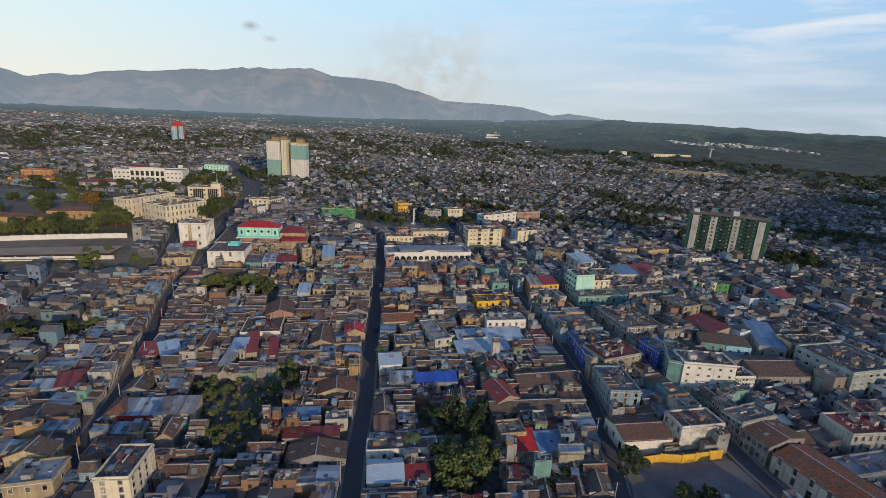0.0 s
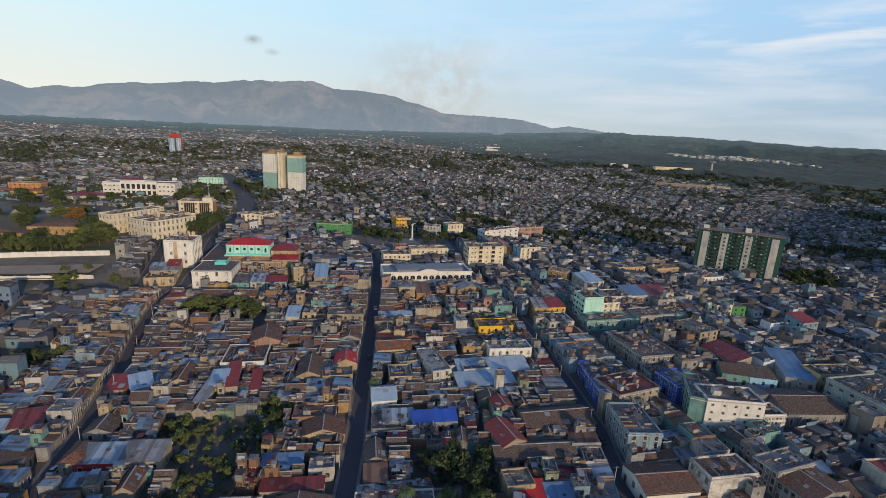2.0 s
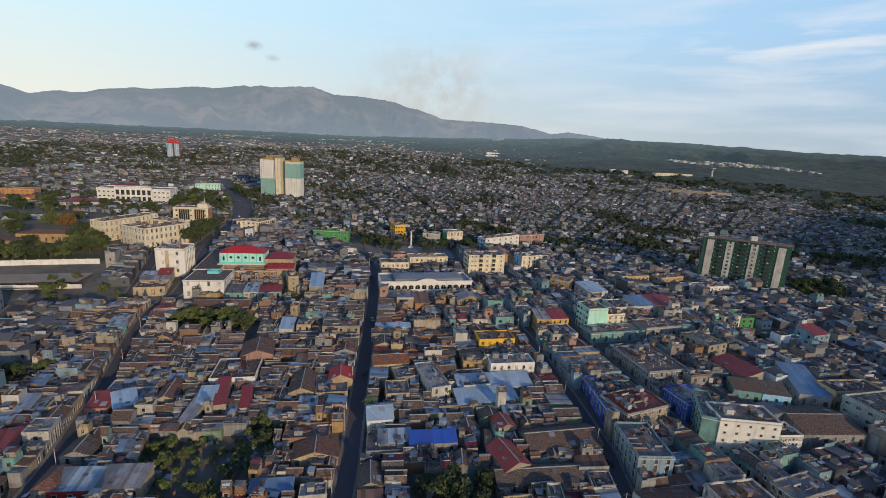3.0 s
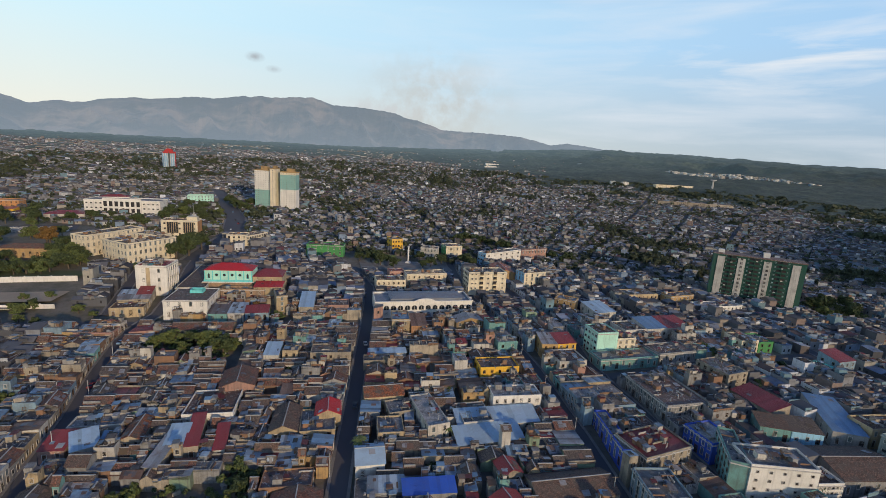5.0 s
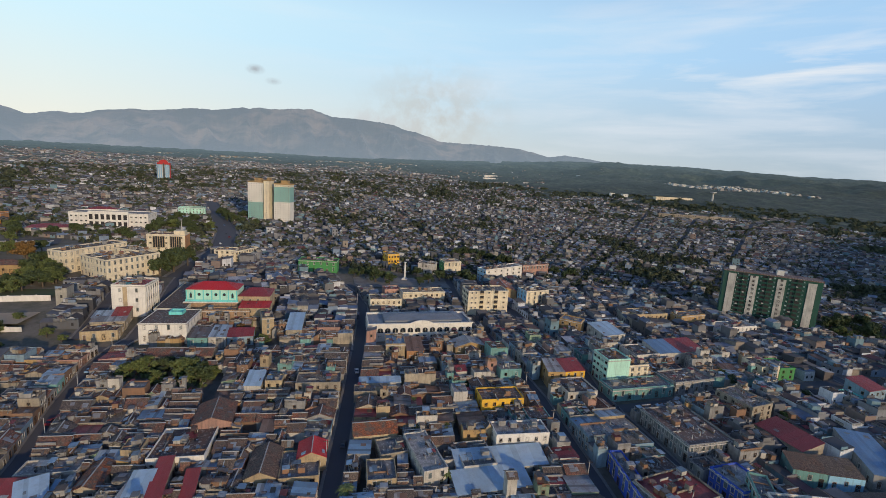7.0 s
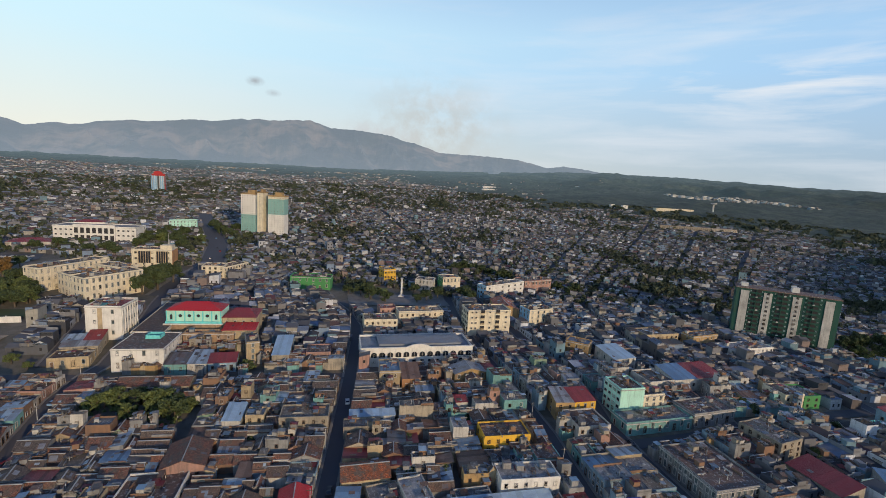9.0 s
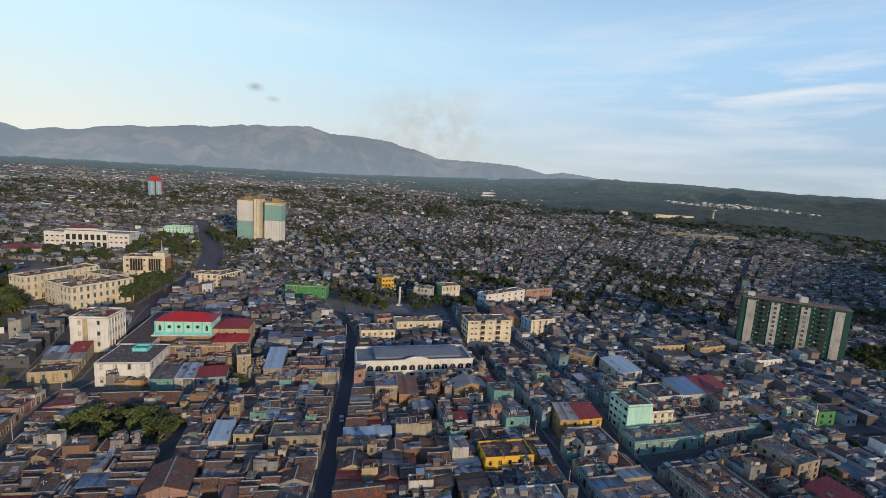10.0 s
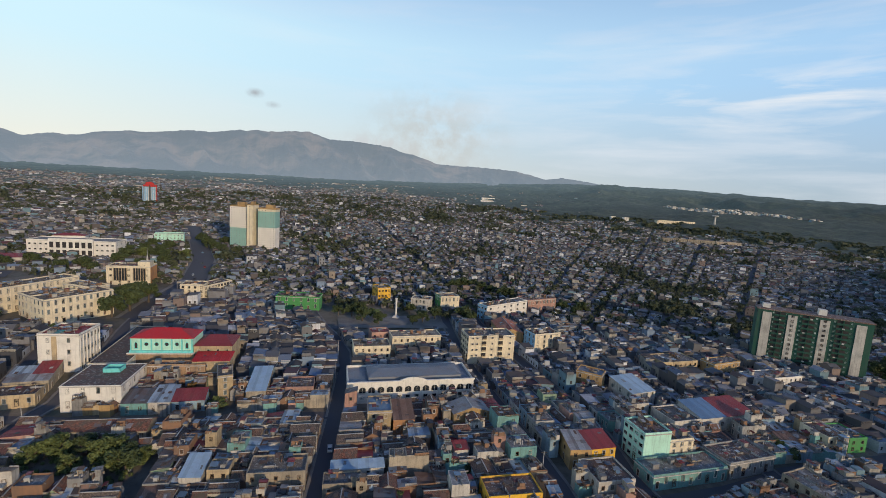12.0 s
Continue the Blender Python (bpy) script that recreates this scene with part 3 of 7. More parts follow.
def building(label, p0, p1, depth, h, floors, wm, rm, cols=(4, 0, 0, 3), win=None, category="building", name="building", lip=0.7, cornice="trim_white",
             roof="flat", rise=2.0, base=None, side_wm=None, ground_doors=True, first=0, z=None, group=""):
    """A building on the front edge p0 to p1. cols: windows on the front, right, back and left walls."""
    q = plot(p0, p1, depth)
    keep(q)
    cx, cy = sum(p[0] for p in q) / 4, sum(p[1] for p in q) / 4
    turn = math.degrees(math.atan2(p1[1] - p0[1], p1[0] - p0[0]))
    gz = land(cx, cy) if z is None else z
    e = thing(name, label, category, cx, cy, gz, turn, group)
    w, d = math.hypot(p1[0] - p0[0], p1[1] - p0[1]) / 2, depth / 2
    l = [(-w, -d), (w, -d), (w, d), (-w, d)]
    wall, top = Build(), Build()
    if roof == "flat":
        flat_roof(wall, top, l, -4, h, wm, rm, lip)
    elif roof == "gable":
        gable_roof(wall, top, l, -4, h, wm, rm, rise, 0)
    elif roof == "gable_x":
        gable_roof(wall, top, l, -4, h, wm, rm, rise, 1)
    elif roof == "hip":
        wall.prism(l, -4, h, wm)
        hip_roof(top, l, h + 0.05, rm, rise)
    else:
        shed_roof(wall, top, l, -4, h, wm, rm, rise, 2)
    if side_wm:
        wall.mi[3] = wall.slot(side_wm)
    part("wall", wall, e)
    made = part("roof", top, e)
    if roof in ("shed", "gable", "gable_x"):
        tagged(made, kind="stuff")
    if roof == "flat" and cy < 460 and name in ("building", "house"):
        junk = Build()
        clutter(junk, inset(l, 0.6), h - lip - 0.02, max(4, min(44, int(w * d * 4 / 9))))
        tagged(part("roof_clutter", junk, e), kind="stuff")
    if cornice and roof == "flat":
        c = Build()
        o, i = inset(l, -0.28), inset(l, 0.0)
        for zz, t in ((h - lip - 0.35, 0.3),):
            for a in range(4):
                b = (a + 1) % 4
                c.face([(*o[a], zz), (*o[b], zz), (*o[b], zz + t), (*o[a], zz + t)], cornice)
                c.face([(*o[a], zz + t), (*o[b], zz + t), (*i[b], zz + t), (*i[a], zz + t)], cornice)
                c.face([(*i[a], zz), (*i[b], zz), (*o[b], zz), (*o[a], zz)], cornice)
        part("cornice", c, e)
    fh = (h - (lip if roof == "flat" else 0)) / floors
    meshes = win or WIN
    meshes = meshes if isinstance(meshes, list) else [meshes]
    pick = random.Random(int(abs(cx * 13 + cy * 7)))
    wmesh = pick.choice(meshes)
    for side, n in enumerate(cols):
        a, b = l[side], l[(side + 1) % 4]
        for f in range(first, floors):
            for k in range(n):
                s = (k + 0.5) / n
                if f == 0 and ground_doors and k % 2 == 0 and fh > 3.0:
                    along_wall(e, DOOR[k % 4 // 2], a, b, s, 0.15)
                else:
                    zz = f * fh + (fh - min(1.5, fh * 0.5)) * 0.55
                    along_wall(e, wmesh, a, b, s, zz)
    return e

# ---- ground, far hills and mountains ----
def axis(a, b, step, far, grow):
    v = list(np.arange(a, b + 0.1, step))
    s = step
    while v[-1] < far:
        s *= grow
        v.append(v[-1] + s)
    return v


gx_r = axis(0, 320, 8, 4700, 1.13)
gx = [-x for x in reversed(gx_r[1:])] + gx_r
gy = [-1600, -1200, -950, -800, -690, -600, -530, -470, -420, -370, -320, -270, -220, -170, -120, -70] + axis(-20, 480, 8, 4700, 1.10)
gb = Build()
for y in gy:
    for x in gx:
        gb.v.append((x, y, land(x, y) - 0.3 - 22 * max(0.0, min(1.0, (math.hypot(x, y) - 1345) / 200)) * (y > 0)))
nx = len(gx)
for j in range(len(gy) - 1):
    for i in range(nx - 1):
        a = j * nx + i
        x, y = gx[i], gy[j]
        town = y < 950 + 0.25 * -x if x < 0 else math.hypot(x, y) < 950 and y > -80
        gb.f.append((a, a + 1, a + nx + 1, a + nx))
        gb.mi.append(gb.slot("earth" if town else "woodland"))
ground = tagged(part("ground", gb), "brown earth under the town and dark woodland beyond", "ground", kind="structure")
for p in ground.data.polygons:
    p.use_smooth = True

# wooded hills far behind the town
hb = Build()
ha, hr = 420, 84
for j in range(hr):
    r = 1330 + (4660 - 1330) * (j / (hr - 1)) ** 1.3
    for i in range(ha):
        az = radians(-60 + 125 * i / (ha - 1))
        x, y = r * math.sin(az), r * math.cos(az)
        canopy = 7 * noise.noise((x * 0.014, y * 0.014, 2.0)) + 4.5 * noise.noise((x * 0.04, y * 0.04, 6.0))
        hb.v.append((x, y, land(x, y) + (1.5 + canopy * min(1.0, j / 6) if j else -2)))
for j in range(hr - 1):
    for i in range(ha - 1):
        a = j * ha + i
        hb.f.append((a, a + 1, a + ha + 1, a + ha))
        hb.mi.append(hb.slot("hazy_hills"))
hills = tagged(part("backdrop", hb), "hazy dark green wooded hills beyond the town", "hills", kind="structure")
for p in hills.data.polygons:
    p.use_smooth = True

# ridge heights against the sky, by bearing in degrees and height in degrees
RIDGE_A = [-70, -55, -46, -44.9, -44, -43.1, -42.1, -40.9, -40.3, -39, -37.9, -36.8, -35.3, -33.7, -32, -29.9, -27.8, -25, -24.4, -23.3, -22.1, -19.4, -17.7, -15.4, -13.1, -10.2, -8.2, -6.8, -5.5, -3.4, -2.5, 0, 4, 7, 9, 10.6, 12.6, 14.9, 16.8, 20, 30]
RIDGE_E = [3, 3.2, 3.3, 3.06, 2.77, 2.51, 2.81, 3.04, 2.93, 3.14, 3.51, 3.69, 3.98, 3.95, 4.24, 4.61, 4.66, 5.21, 5.09, 5.42, 5.3, 5.59, 5.73, 5.06, 5.07, 4.96, 4.68, 4.22, 4.07, 3.45, 3.12, 3.07, 3.01, 2.83, 2.44, 2.03, 2.34, 2.1, 1.85, 1.2, 0.2]
mb = Build()
na, nr = 460, 40
for j in range(nr):
    s = j / (nr - 1)
    for i in range(na):
        az = -70 + 100 * i / (na - 1)
        el = float(np.interp(az, RIDGE_A, RIDGE_E))
        jag = 0.07 * noise.noise((az * 1.9, 0.0, 7.0)) + 0.06 * noise.noise((az * 4.5, 0.0, 1.0))
        el += jag * min(1.0, el / 2.5)
        spur = 1 - abs(noise.noise((az * 0.30 + 0.9 * s, s * 1.1, 6.0))) * 1.5 - abs(noise.noise((az * 0.8 - 1.6 * s, s * 2.2, 2.0))) * 0.35
        r = 3300 + 1350 * s
        top = 4650 * math.tan(radians(el)) + 84
        prof = s ** 1.5
        n = noise.ridged_multi_fractal((az * 0.20, s * 1.6, 2.0), 0.9, 2.1, 6, 1.0, 2.0) * 0.5 - 0.75
        z = 15 + (top - 15) * prof * (1 + (0.35 * n + 0.42 * (spur - 0.55)) * min(1, (1 - s) * 2.6)) + (0.02 * top * n if s > 0.98 else 0)
        z = min(z, 84 + (r * math.tan(radians(el + 0.02))))
        mb.v.append((r * math.sin(radians(az)), r * math.cos(radians(az)), z if j < nr - 1 else z))
for j in range(nr - 1):
    for i in range(na - 1):
        a = j * na + i
        mb.f.append((a, a + 1, a + na + 1, a + na))
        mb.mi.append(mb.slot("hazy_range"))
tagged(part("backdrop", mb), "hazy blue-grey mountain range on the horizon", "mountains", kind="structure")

# ---- streets ----
ST_L = [(-98, 60), (-106, 93), (-112, 112), (-116, 129), (-123, 149), (-131, 172), (-144, 201), (-152, 225), (-153.5, 240), (-152, 251), (-159, 276), (-167, 300), (-175, 319), (-183, 340), (-190, 368), (-202, 432), (-240, 515), (-315, 636), (-373, 723)]
ST_M = [(-20, 60), (-24, 99), (-26, 115), (-28, 137), (-32, 166), (-37, 206), (-44, 260), (-50, 300), (-55, 320), (-66, 342), (-80, 362), (-96, 392)]
ST_R = [(53, 60), (55, 107), (57, 123), (57, 153), (54, 168), (51, 183), (47, 200), (41, 228), (35, 247), (27, 270), (19, 295), (13, 315), (6, 346), (1, 376), (-4, 410)]
ST_F = [(118, 60), (108, 98), (101, 122), (97, 145), (92, 163), (87.5, 175), (83, 188), (79, 201), (72, 221), (67, 238), (65, 262), (57, 290), (47, 318), (40, 340), (26, 375), (18, 410)]
ST_G = [(180, 60), (172, 100), (160, 130), (150, 150), (142, 172), (138, 200), (130, 225), (122, 245), (119, 262), (116, 300), (110, 340), (104, 380), (100, 410)]
ST_H = [(262, 60), (240, 100), (225, 150), (215, 200), (205, 250), (196, 300), (180, 345), (172, 410)]
ST_I = [(345, 60), (325, 120), (310, 200), (292, 280), (285, 340), (280, 410)]
ST_K = [(-165, 60), (-180, 110), (-196, 160), (-212, 205), (-220, 226)]
ST_N = [(-250, 60), (-262, 110), (-275, 160), (-292, 226)]
ST_E = [(-175, 246), (-186, 273), (-198, 300), (-208, 322)]


def sx(st, y):
    return float(np.interp(y, [p[1] for p in st], [p[0] for p in st]))


def ribbon(name, pts, half, label, mat, lift, kind="structure", thick=0.0):
    b = Build()
    line = []
    for (x0, y0), (x1, y1) in zip(pts, pts[1:]):
        n = max(1, int(math.hypot(x1 - x0, y1 - y0) / 5))
        line += [lerp((x0, y0), (x1, y1), k / n) for k in range(n)]
    line.append(pts[-1])
    prev = None
    a0, a1 = half if isinstance(half, tuple) else (-half, half)
    for i, p in enumerate(line):
        q0, q1 = line[max(0, i - 1)], line[min(len(line) - 1, i + 1)]
        t = Vector((q1[0] - q0[0], q1[1] - q0[1])).normalized()
        n = Vector((t.y, -t.x))
        l, r = (p[0] + n.x * a0, p[1] + n.y * a0), (p[0] + n.x * a1, p[1] + n.y * a1)
        zz = land(*p) + lift
        cur = ((*l, zz), (*r, zz), (*l, zz - 0.5), (*r, zz - 0.5))
        if prev:
            b.face([prev[0], prev[1], cur[1], cur[0]], mat)
            if thick:
                b.face([prev[2], prev[0], cur[0], cur[2]], mat)
                b.face([prev[1], prev[3], cur[3], cur[1]], mat)
        prev = cur
    return tagged(part(name, b), label, "road" if name == "road" else "pavement", kind=kind)


def street(pts, half=2.7, walkway=1.0):
    ribbon("road", pts, half, "narrow dark asphalt street between house fronts", "asphalt", 0.02)
    for a in ((-half - walkway, -half), (half, half + walkway)):
        ribbon("pavement", pts, a, "narrow worn concrete pavement with kerb", "pavement", 0.2, thick=1)


for st in (ST_L[:14], ST_M, ST_R, ST_F, ST_G, ST_H, ST_I, ST_K, ST_N, ST_E):
    street(st)
street(ST_L[13:], 9.0, 2.5)
CROSS = [[(-300, 222), (-252, 225), (-223, 228), (-194, 234), (-161, 239), (-127, 242), (-103, 246), (-78, 252), (-45, 259)], [(74, 226), (100, 234), (127, 246)], [(127, 247), (205, 270), (290, 290)],
         [(-80, 362), (-52, 352), (-5, 366), (2, 372)]]
for st in CROSS:
    ribbon("road", st, 3.0, "narrow asphalt cross street", "asphalt", 0.05)


def strip_of(st, half):
    for (x0, y0), (x1, y1) in zip(st, st[1:]):
        t = Vector((x1 - x0, y1 - y0)).normalized()
        n = Vector((t.y, -t.x)) * half
        keep([(x0 - n.x, y0 - n.y), (x1 - n.x, y1 - n.y), (x1 + n.x, y1 + n.y), (x0 + n.x, y0 + n.y)])


for st in CROSS:
    strip_of(st, 3.2)
for st in (ST_E, ST_G, ST_F):
    strip_of(st, 3.4)

# ---- landmark buildings ----
red_paint = surface("red_paint", (0.42, 0.03, 0.03), wear=0.25, streak=0.3)


def lot(label, p0, p1, depth, h, floors, roof, rm, wm):
    """A single house of its own, told apart by its roof."""
    w = math.hypot(p1[0] - p0[0], p1[1] - p0[1])
    n = max(1, int(w / 3.2))
    rise = min(2.2, 0.22 * (w if roof == "gable" else depth))
    k = max(1, int(depth / (3.2 if floors > 2 else 5)))
    return building(label, p0, p1, depth, h, floors, wm, rm, cols=(n, k, 0, 0) if p0[0] < -25 else (n, 0, 0, k), category="house", name="house",
                    roof=roof, rise=rise, cornice="trim_white" if h > 7.5 else None, lip=0.6)

lot("cream five-storey apartment block with flat dark roof", (-87.2, 84.3), (-78.6, 85.6), 12.8, 12.5, 5, "flat", "roof_bitumen", "clean_cream")
lot("half-built brick house with bare concrete deck", (-101.7, 97.3), (-93.7, 98.5), 8.2, 6.5, 2, "flat", "roof_concrete", "plaster_raw_brick")
lot("low house with bright red wall and striped tin roof", (-106.0, 116.6), (-94.0, 118.4), 7.5, 4.0, 1, "shed", "tin_pale_blue", "red_paint")
lot("low cream house with patched tin roof", (-94.0, 118.4), (-82.3, 120.3), 7.9, 4.0, 1, "shed", "tin_grey", "plaster_cream")
lot("low house under a hipped clay tile roof", (-109.9, 116.2), (-103.1, 117.8), 9.9, 4.0, 1, "hip", "tile_red", "plaster_sand")
lot("low house with mossy tiled gable", (-113.3, 129.2), (-105.0, 131.1), 7.6, 3.5, 1, "gable", "tile_grey_brown", "plaster_grey")
lot("low house with pale blue tin roof", (-145.5, 126.7), (-137.3, 128.3), 5.1, 3.5, 1, "shed", "tin_pale_blue", "plaster_sky_blue")
lot("low house with dark red tin roof", (-137.3, 128.3), (-129.2, 132.3), 8.3, 3.5, 1, "shed", "tin_maroon", "plaster_sand")
lot("long low house with brown tiled roof", (-138.3, 109.7), (-120.3, 116.6), 5.7, 3.5, 1, "gable", "tile_brown", "plaster_sand")
lot("two-storey corner house with cornice and tin deck", (-111.8, 84.0), (-100.9, 87.2), 9.0, 8.5, 2, "flat", "tin_pale_blue", "plaster_cream")
lot("deep tiled house behind the corner house", (-120.8, 93.6), (-109.5, 95.5), 6.0, 7.5, 2, "gable", "tile_grey_brown", "plaster_cream")
lot("ochre street wall with low rooms behind", (-110.7, 99.0), (-111.8, 108.5), 4.7, 3.5, 1, "flat", "roof_sandy", "plaster_ochre")
lot("house with blue tin roof", (-101.7, 108.4), (-92.8, 109.8), 4.5, 4.5, 1, "shed", "tin_blue", "plaster_sand")
lot("cream rooftop room house", (-95.9, 108.1), (-91.9, 109.2), 5.4, 5.5, 2, "flat", "roof_lime", "plaster_cream")
lot("low house with maroon tin roof", (-122.7, 150.0), (-115.7, 151.6), 8.5, 4.0, 1, "shed", "roof_maroon", "plaster_pink")
lot("house with sky blue tin roof", (-111.9, 149.5), (-106.3, 154.2), 8.8, 5.0, 1, "shed", "roof_sky", "plaster_white")
lot("white house with street windows", (-122.5, 160.3), (-107.1, 164.8), 7.2, 4.5, 1, "flat", "roof_concrete", "plaster_white")
lot("house with orange tiled roof", (-102.7, 157.2), (-96.5, 158.8), 12.6, 4.0, 1, "gable", "tile_orange", "plaster_sand")
lot("long narrow house with grey tin roof", (-87.9, 146.9), (-83.6, 147.3), 18.6, 4.0, 1, "shed", "tin_grey", "plaster_sand")
lot("house with sky blue tin roof", (-87.0, 155.0), (-81.2, 156.5), 9.8, 4.5, 1, "shed", "roof_sky", "plaster_ochre")
lot("long house with dark red roof", (-80.6, 155.7), (-76.7, 157.1), 16.0, 4.5, 1, "shed", "roof_maroon", "plaster_sand")
lot("long house with dark red roof", (-71.9, 156.7), (-68.4, 157.9), 11.8, 3.5, 1, "shed", "roof_maroon", "plaster_white")
lot("white house with row of tall doors", (-90.0, 169.9), (-73.8, 173.8), 16.6, 5.0, 1, "flat", "roof_brown", "bright_white")
lot("house with red tiled roof", (-85.7, 187.0), (-73.6, 191.0), 14.1, 5.0, 1, "gable", "tile_red", "plaster_pink")
lot("house with dark brown tiled roof", (-58.0, 166.3), (-48.8, 168.3), 15.1, 4.0, 1, "gable", "tile_brown", "plaster_cream")
lot("cream corner house by the street", (-48.0, 167.5), (-36.5, 170.6), 13.8, 4.0, 1, "flat", "roof_concrete", "plaster_cream")
lot("house with bright red roof", (-45.3, 176.2), (-36.6, 178.3), 9.0, 4.5, 1, "gable", "roof_red", "plaster_cream")
lot("brick house with three windows under a terrace", (-51.1, 143.0), (-36.7, 146.1), 8.0, 4.0, 1, "flat", "roof_brown", "plaster_raw_brick")
lot("house with red tiled gable to the street", (-45.3, 135.1), (-31.6, 138.2), 8.0, 3.5, 1, "gable", "tile_red", "plaster_cream")
lot("brick house with blue tin roof", (-52.7, 121.7), (-40.9, 124.0), 4.4, 3.5, 1, "shed", "roof_blue", "plaster_raw_brick")
lot("white house with roof terrace", (-38.1, 121.1), (-30.9, 122.7), 4.8, 4.5, 1, "flat", "roof_lime", "plaster_white")
lot("long house with dark red tin roof", (-49.3, 112.7), (-32.0, 115.9), 4.0, 3.5, 1, "shed", "tin_maroon", "plaster_sand")
lot("long house with brown tiled roof", (-44.9, 103.4), (-27.6, 106.8), 7.5, 3.5, 1, "gable", "tile_brown", "plaster_grey")
lot("white house with sky blue gabled roof", (-25.6, 154.0), (-16.8, 156.2), 10.5, 4.5, 1, "gable_x", "roof_sky", "bright_white")
lot("wide grey house with concrete deck", (-23.2, 140.8), (-3.8, 144.2), 10.4, 3.5, 1, "flat", "roof_concrete", "plaster_grey")
lot("house with pale tin roof", (-20.0, 144.4), (-9.4, 146.4), 5.7, 4.0, 1, "shed", "tin_pale_blue", "plaster_grey")
lot("house under a bright blue sheet roof", (-9.6, 144.1), (5.8, 147.2), 5.6, 4.5, 1, "shed", "tarp_blue", "plaster_grey")
lot("house with mossy tiled roof", (-22.7, 126.6), (-15.5, 128.1), 9.1, 3.5, 1, "gable", "tile_grey_brown", "plaster_sand")
lot("house with rusty tin roof", (-21.2, 118.8), (-14.3, 120.1), 6.1, 3.5, 1, "shed", "tin_rusty", "plaster_sand")
lot("house with pale blue gabled tin roof", (-19.0, 97.1), (-8.9, 99.1), 9.3, 4.5, 1, "gable_x", "roof_sky", "plaster_white")
lot("house with maroon tin roof", (-11.4, 99.9), (-1.4, 102.0), 4.7, 3.5, 1, "shed", "roof_maroon", "plaster_white")
lot("white house with row of roof posts", (-21.8, 109.1), (0.1, 112.9), 5.6, 4.5, 1, "flat", "roof_concrete", "bright_white")
lot("house with red gabled roof", (20.5, 134.6), (28.6, 138.6), 12.3, 5.5, 1, "gable", "roof_maroon", "plaster_sand")
lot("house with dark red roof", (19.7, 154.7), (26.3, 157.1), 7.0, 4.5, 1, "gable", "roof_maroon", "plaster_sand")
lot("beige two-storey block with plain street front", (20.3, 118.0), (28.6, 119.9), 7.1, 6.5, 2, "flat", "roof_sandy", "plaster_cream")
lot("house with bright red roof", (22.7, 113.4), (32.3, 114.8), 8.7, 4.0, 1, "shed", "roof_red", "plaster_white")
lot("house with blue tin roof", (32.2, 114.3), (40.1, 115.6), 7.7, 4.0, 1, "shed", "roof_blue", "plaster_white")
lot("long tiled house with plain street front", (18.0, 130.9), (44.7, 135.8), 8.8, 3.5, 1, "gable_x", "tile_grey_brown", "plaster_sand")
lot("long tiled house with grey wall", (29.6, 145.6), (54.7, 152.0), 11.9, 4.0, 1, "gable_x", "tile_brown", "plaster_sand")
lot("house with concrete deck", (-19.2, 180.6), (-10.4, 184.3), 9.0, 4.5, 1, "flat", "roof_concrete", "plaster_sand")
lot("cream house with two windows", (-21.3, 168.2), (-12.5, 170.2), 10.1, 5.5, 2, "flat", "roof_concrete", "plaster_cream")
lot("narrow white house with roof terraces", (-4.5, 171.7), (2.8, 175.0), 21.2, 6.5, 2, "flat", "roof_lime", "plaster_white")
lot("white house beside the office block", (7.9, 177.5), (18.7, 180.7), 13.0, 5.0, 1, "flat", "roof_concrete", "plaster_white")
lot("white two-storey office block with flat deck", (19.0, 191.0), (38.0, 195.0), 8.5, 7.5, 2, "flat", "roof_lime", "bright_white")
lot("long shed with sky blue tin roof", (6.0, 176.8), (36.1, 184.5), 8.8, 3.5, 1, "shed", "roof_sky", "plaster_white")
lot("lower shed with pale blue tin roof", (6.1, 167.6), (29.3, 174.7), 8.7, 3.2, 1, "shed", "roof_sky", "plaster_grey")
lot("yellow two-storey house with parapet", (15.0, 213.0), (32.0, 217.0), 10.0, 6.5, 2, "flat", "roof_brown", "bright_yellow")
lot("cream house with orange tiled roof", (-30.0, 188.7), (-15.5, 193.0), 9.3, 4.5, 1, "gable_x", "tile_orange", "plaster_cream")
lot("house with long dark red roof", (122.8, 215.7), (128.5, 198.5), 10.6, 4.5, 1, "shed", "roof_maroon", "plaster_sand")
lot("turquoise-fronted house with mossy tiled roof", (118.8, 189.0), (129.0, 187.2), 8.0, 5.0, 1, "shed", "tile_brown", "plaster_turquoise")
lot("sky blue house with grey-brown tiled roof", (129.3, 187.1), (140.0, 185.9), 8.6, 5.0, 1, "shed", "tile_grey_brown", "fresh_sky")
lot("long hall with bright blue sheet roof", (144.7, 188.3), (155.6, 185.6), 26.0, 5.0, 1, "shed", "roof_blue", "plaster_grey")
lot("wide hall with dark brown tiled roof", (129.0, 162.8), (152.6, 165.4), 18.0, 5.0, 1, "gable_x", "tile_brown", "plaster_grey")
lot("yellow colonial house with pilasters and brown deck", (155.1, 262.7), (165.4, 265.1), 12.0, 7.0, 2, "flat", "roof_brown", "clean_cream")
lot("green-fronted two-storey house with flat deck", (165.8, 265.2), (174.5, 267.0), 12.0, 6.2, 2, "flat", "roof_concrete", "leaf_green")
lot("white and blue house with dark red roof", (191.9, 245.2), (203.2, 249.4), 10.0, 7.0, 2, "shed", "roof_maroon", "plaster_sky_blue")
lot("turquoise house with flat deck", (179.8, 241.0), (188.6, 243.6), 8.0, 5.0, 1, "flat", "roof_lime", "bright_turquoise")
lot("low cream corner block with brown deck", (-171.5, 243.0), (-157.3, 248.4), 10.0, 4.6, 1, "flat", "roof_brown", "plaster_cream")
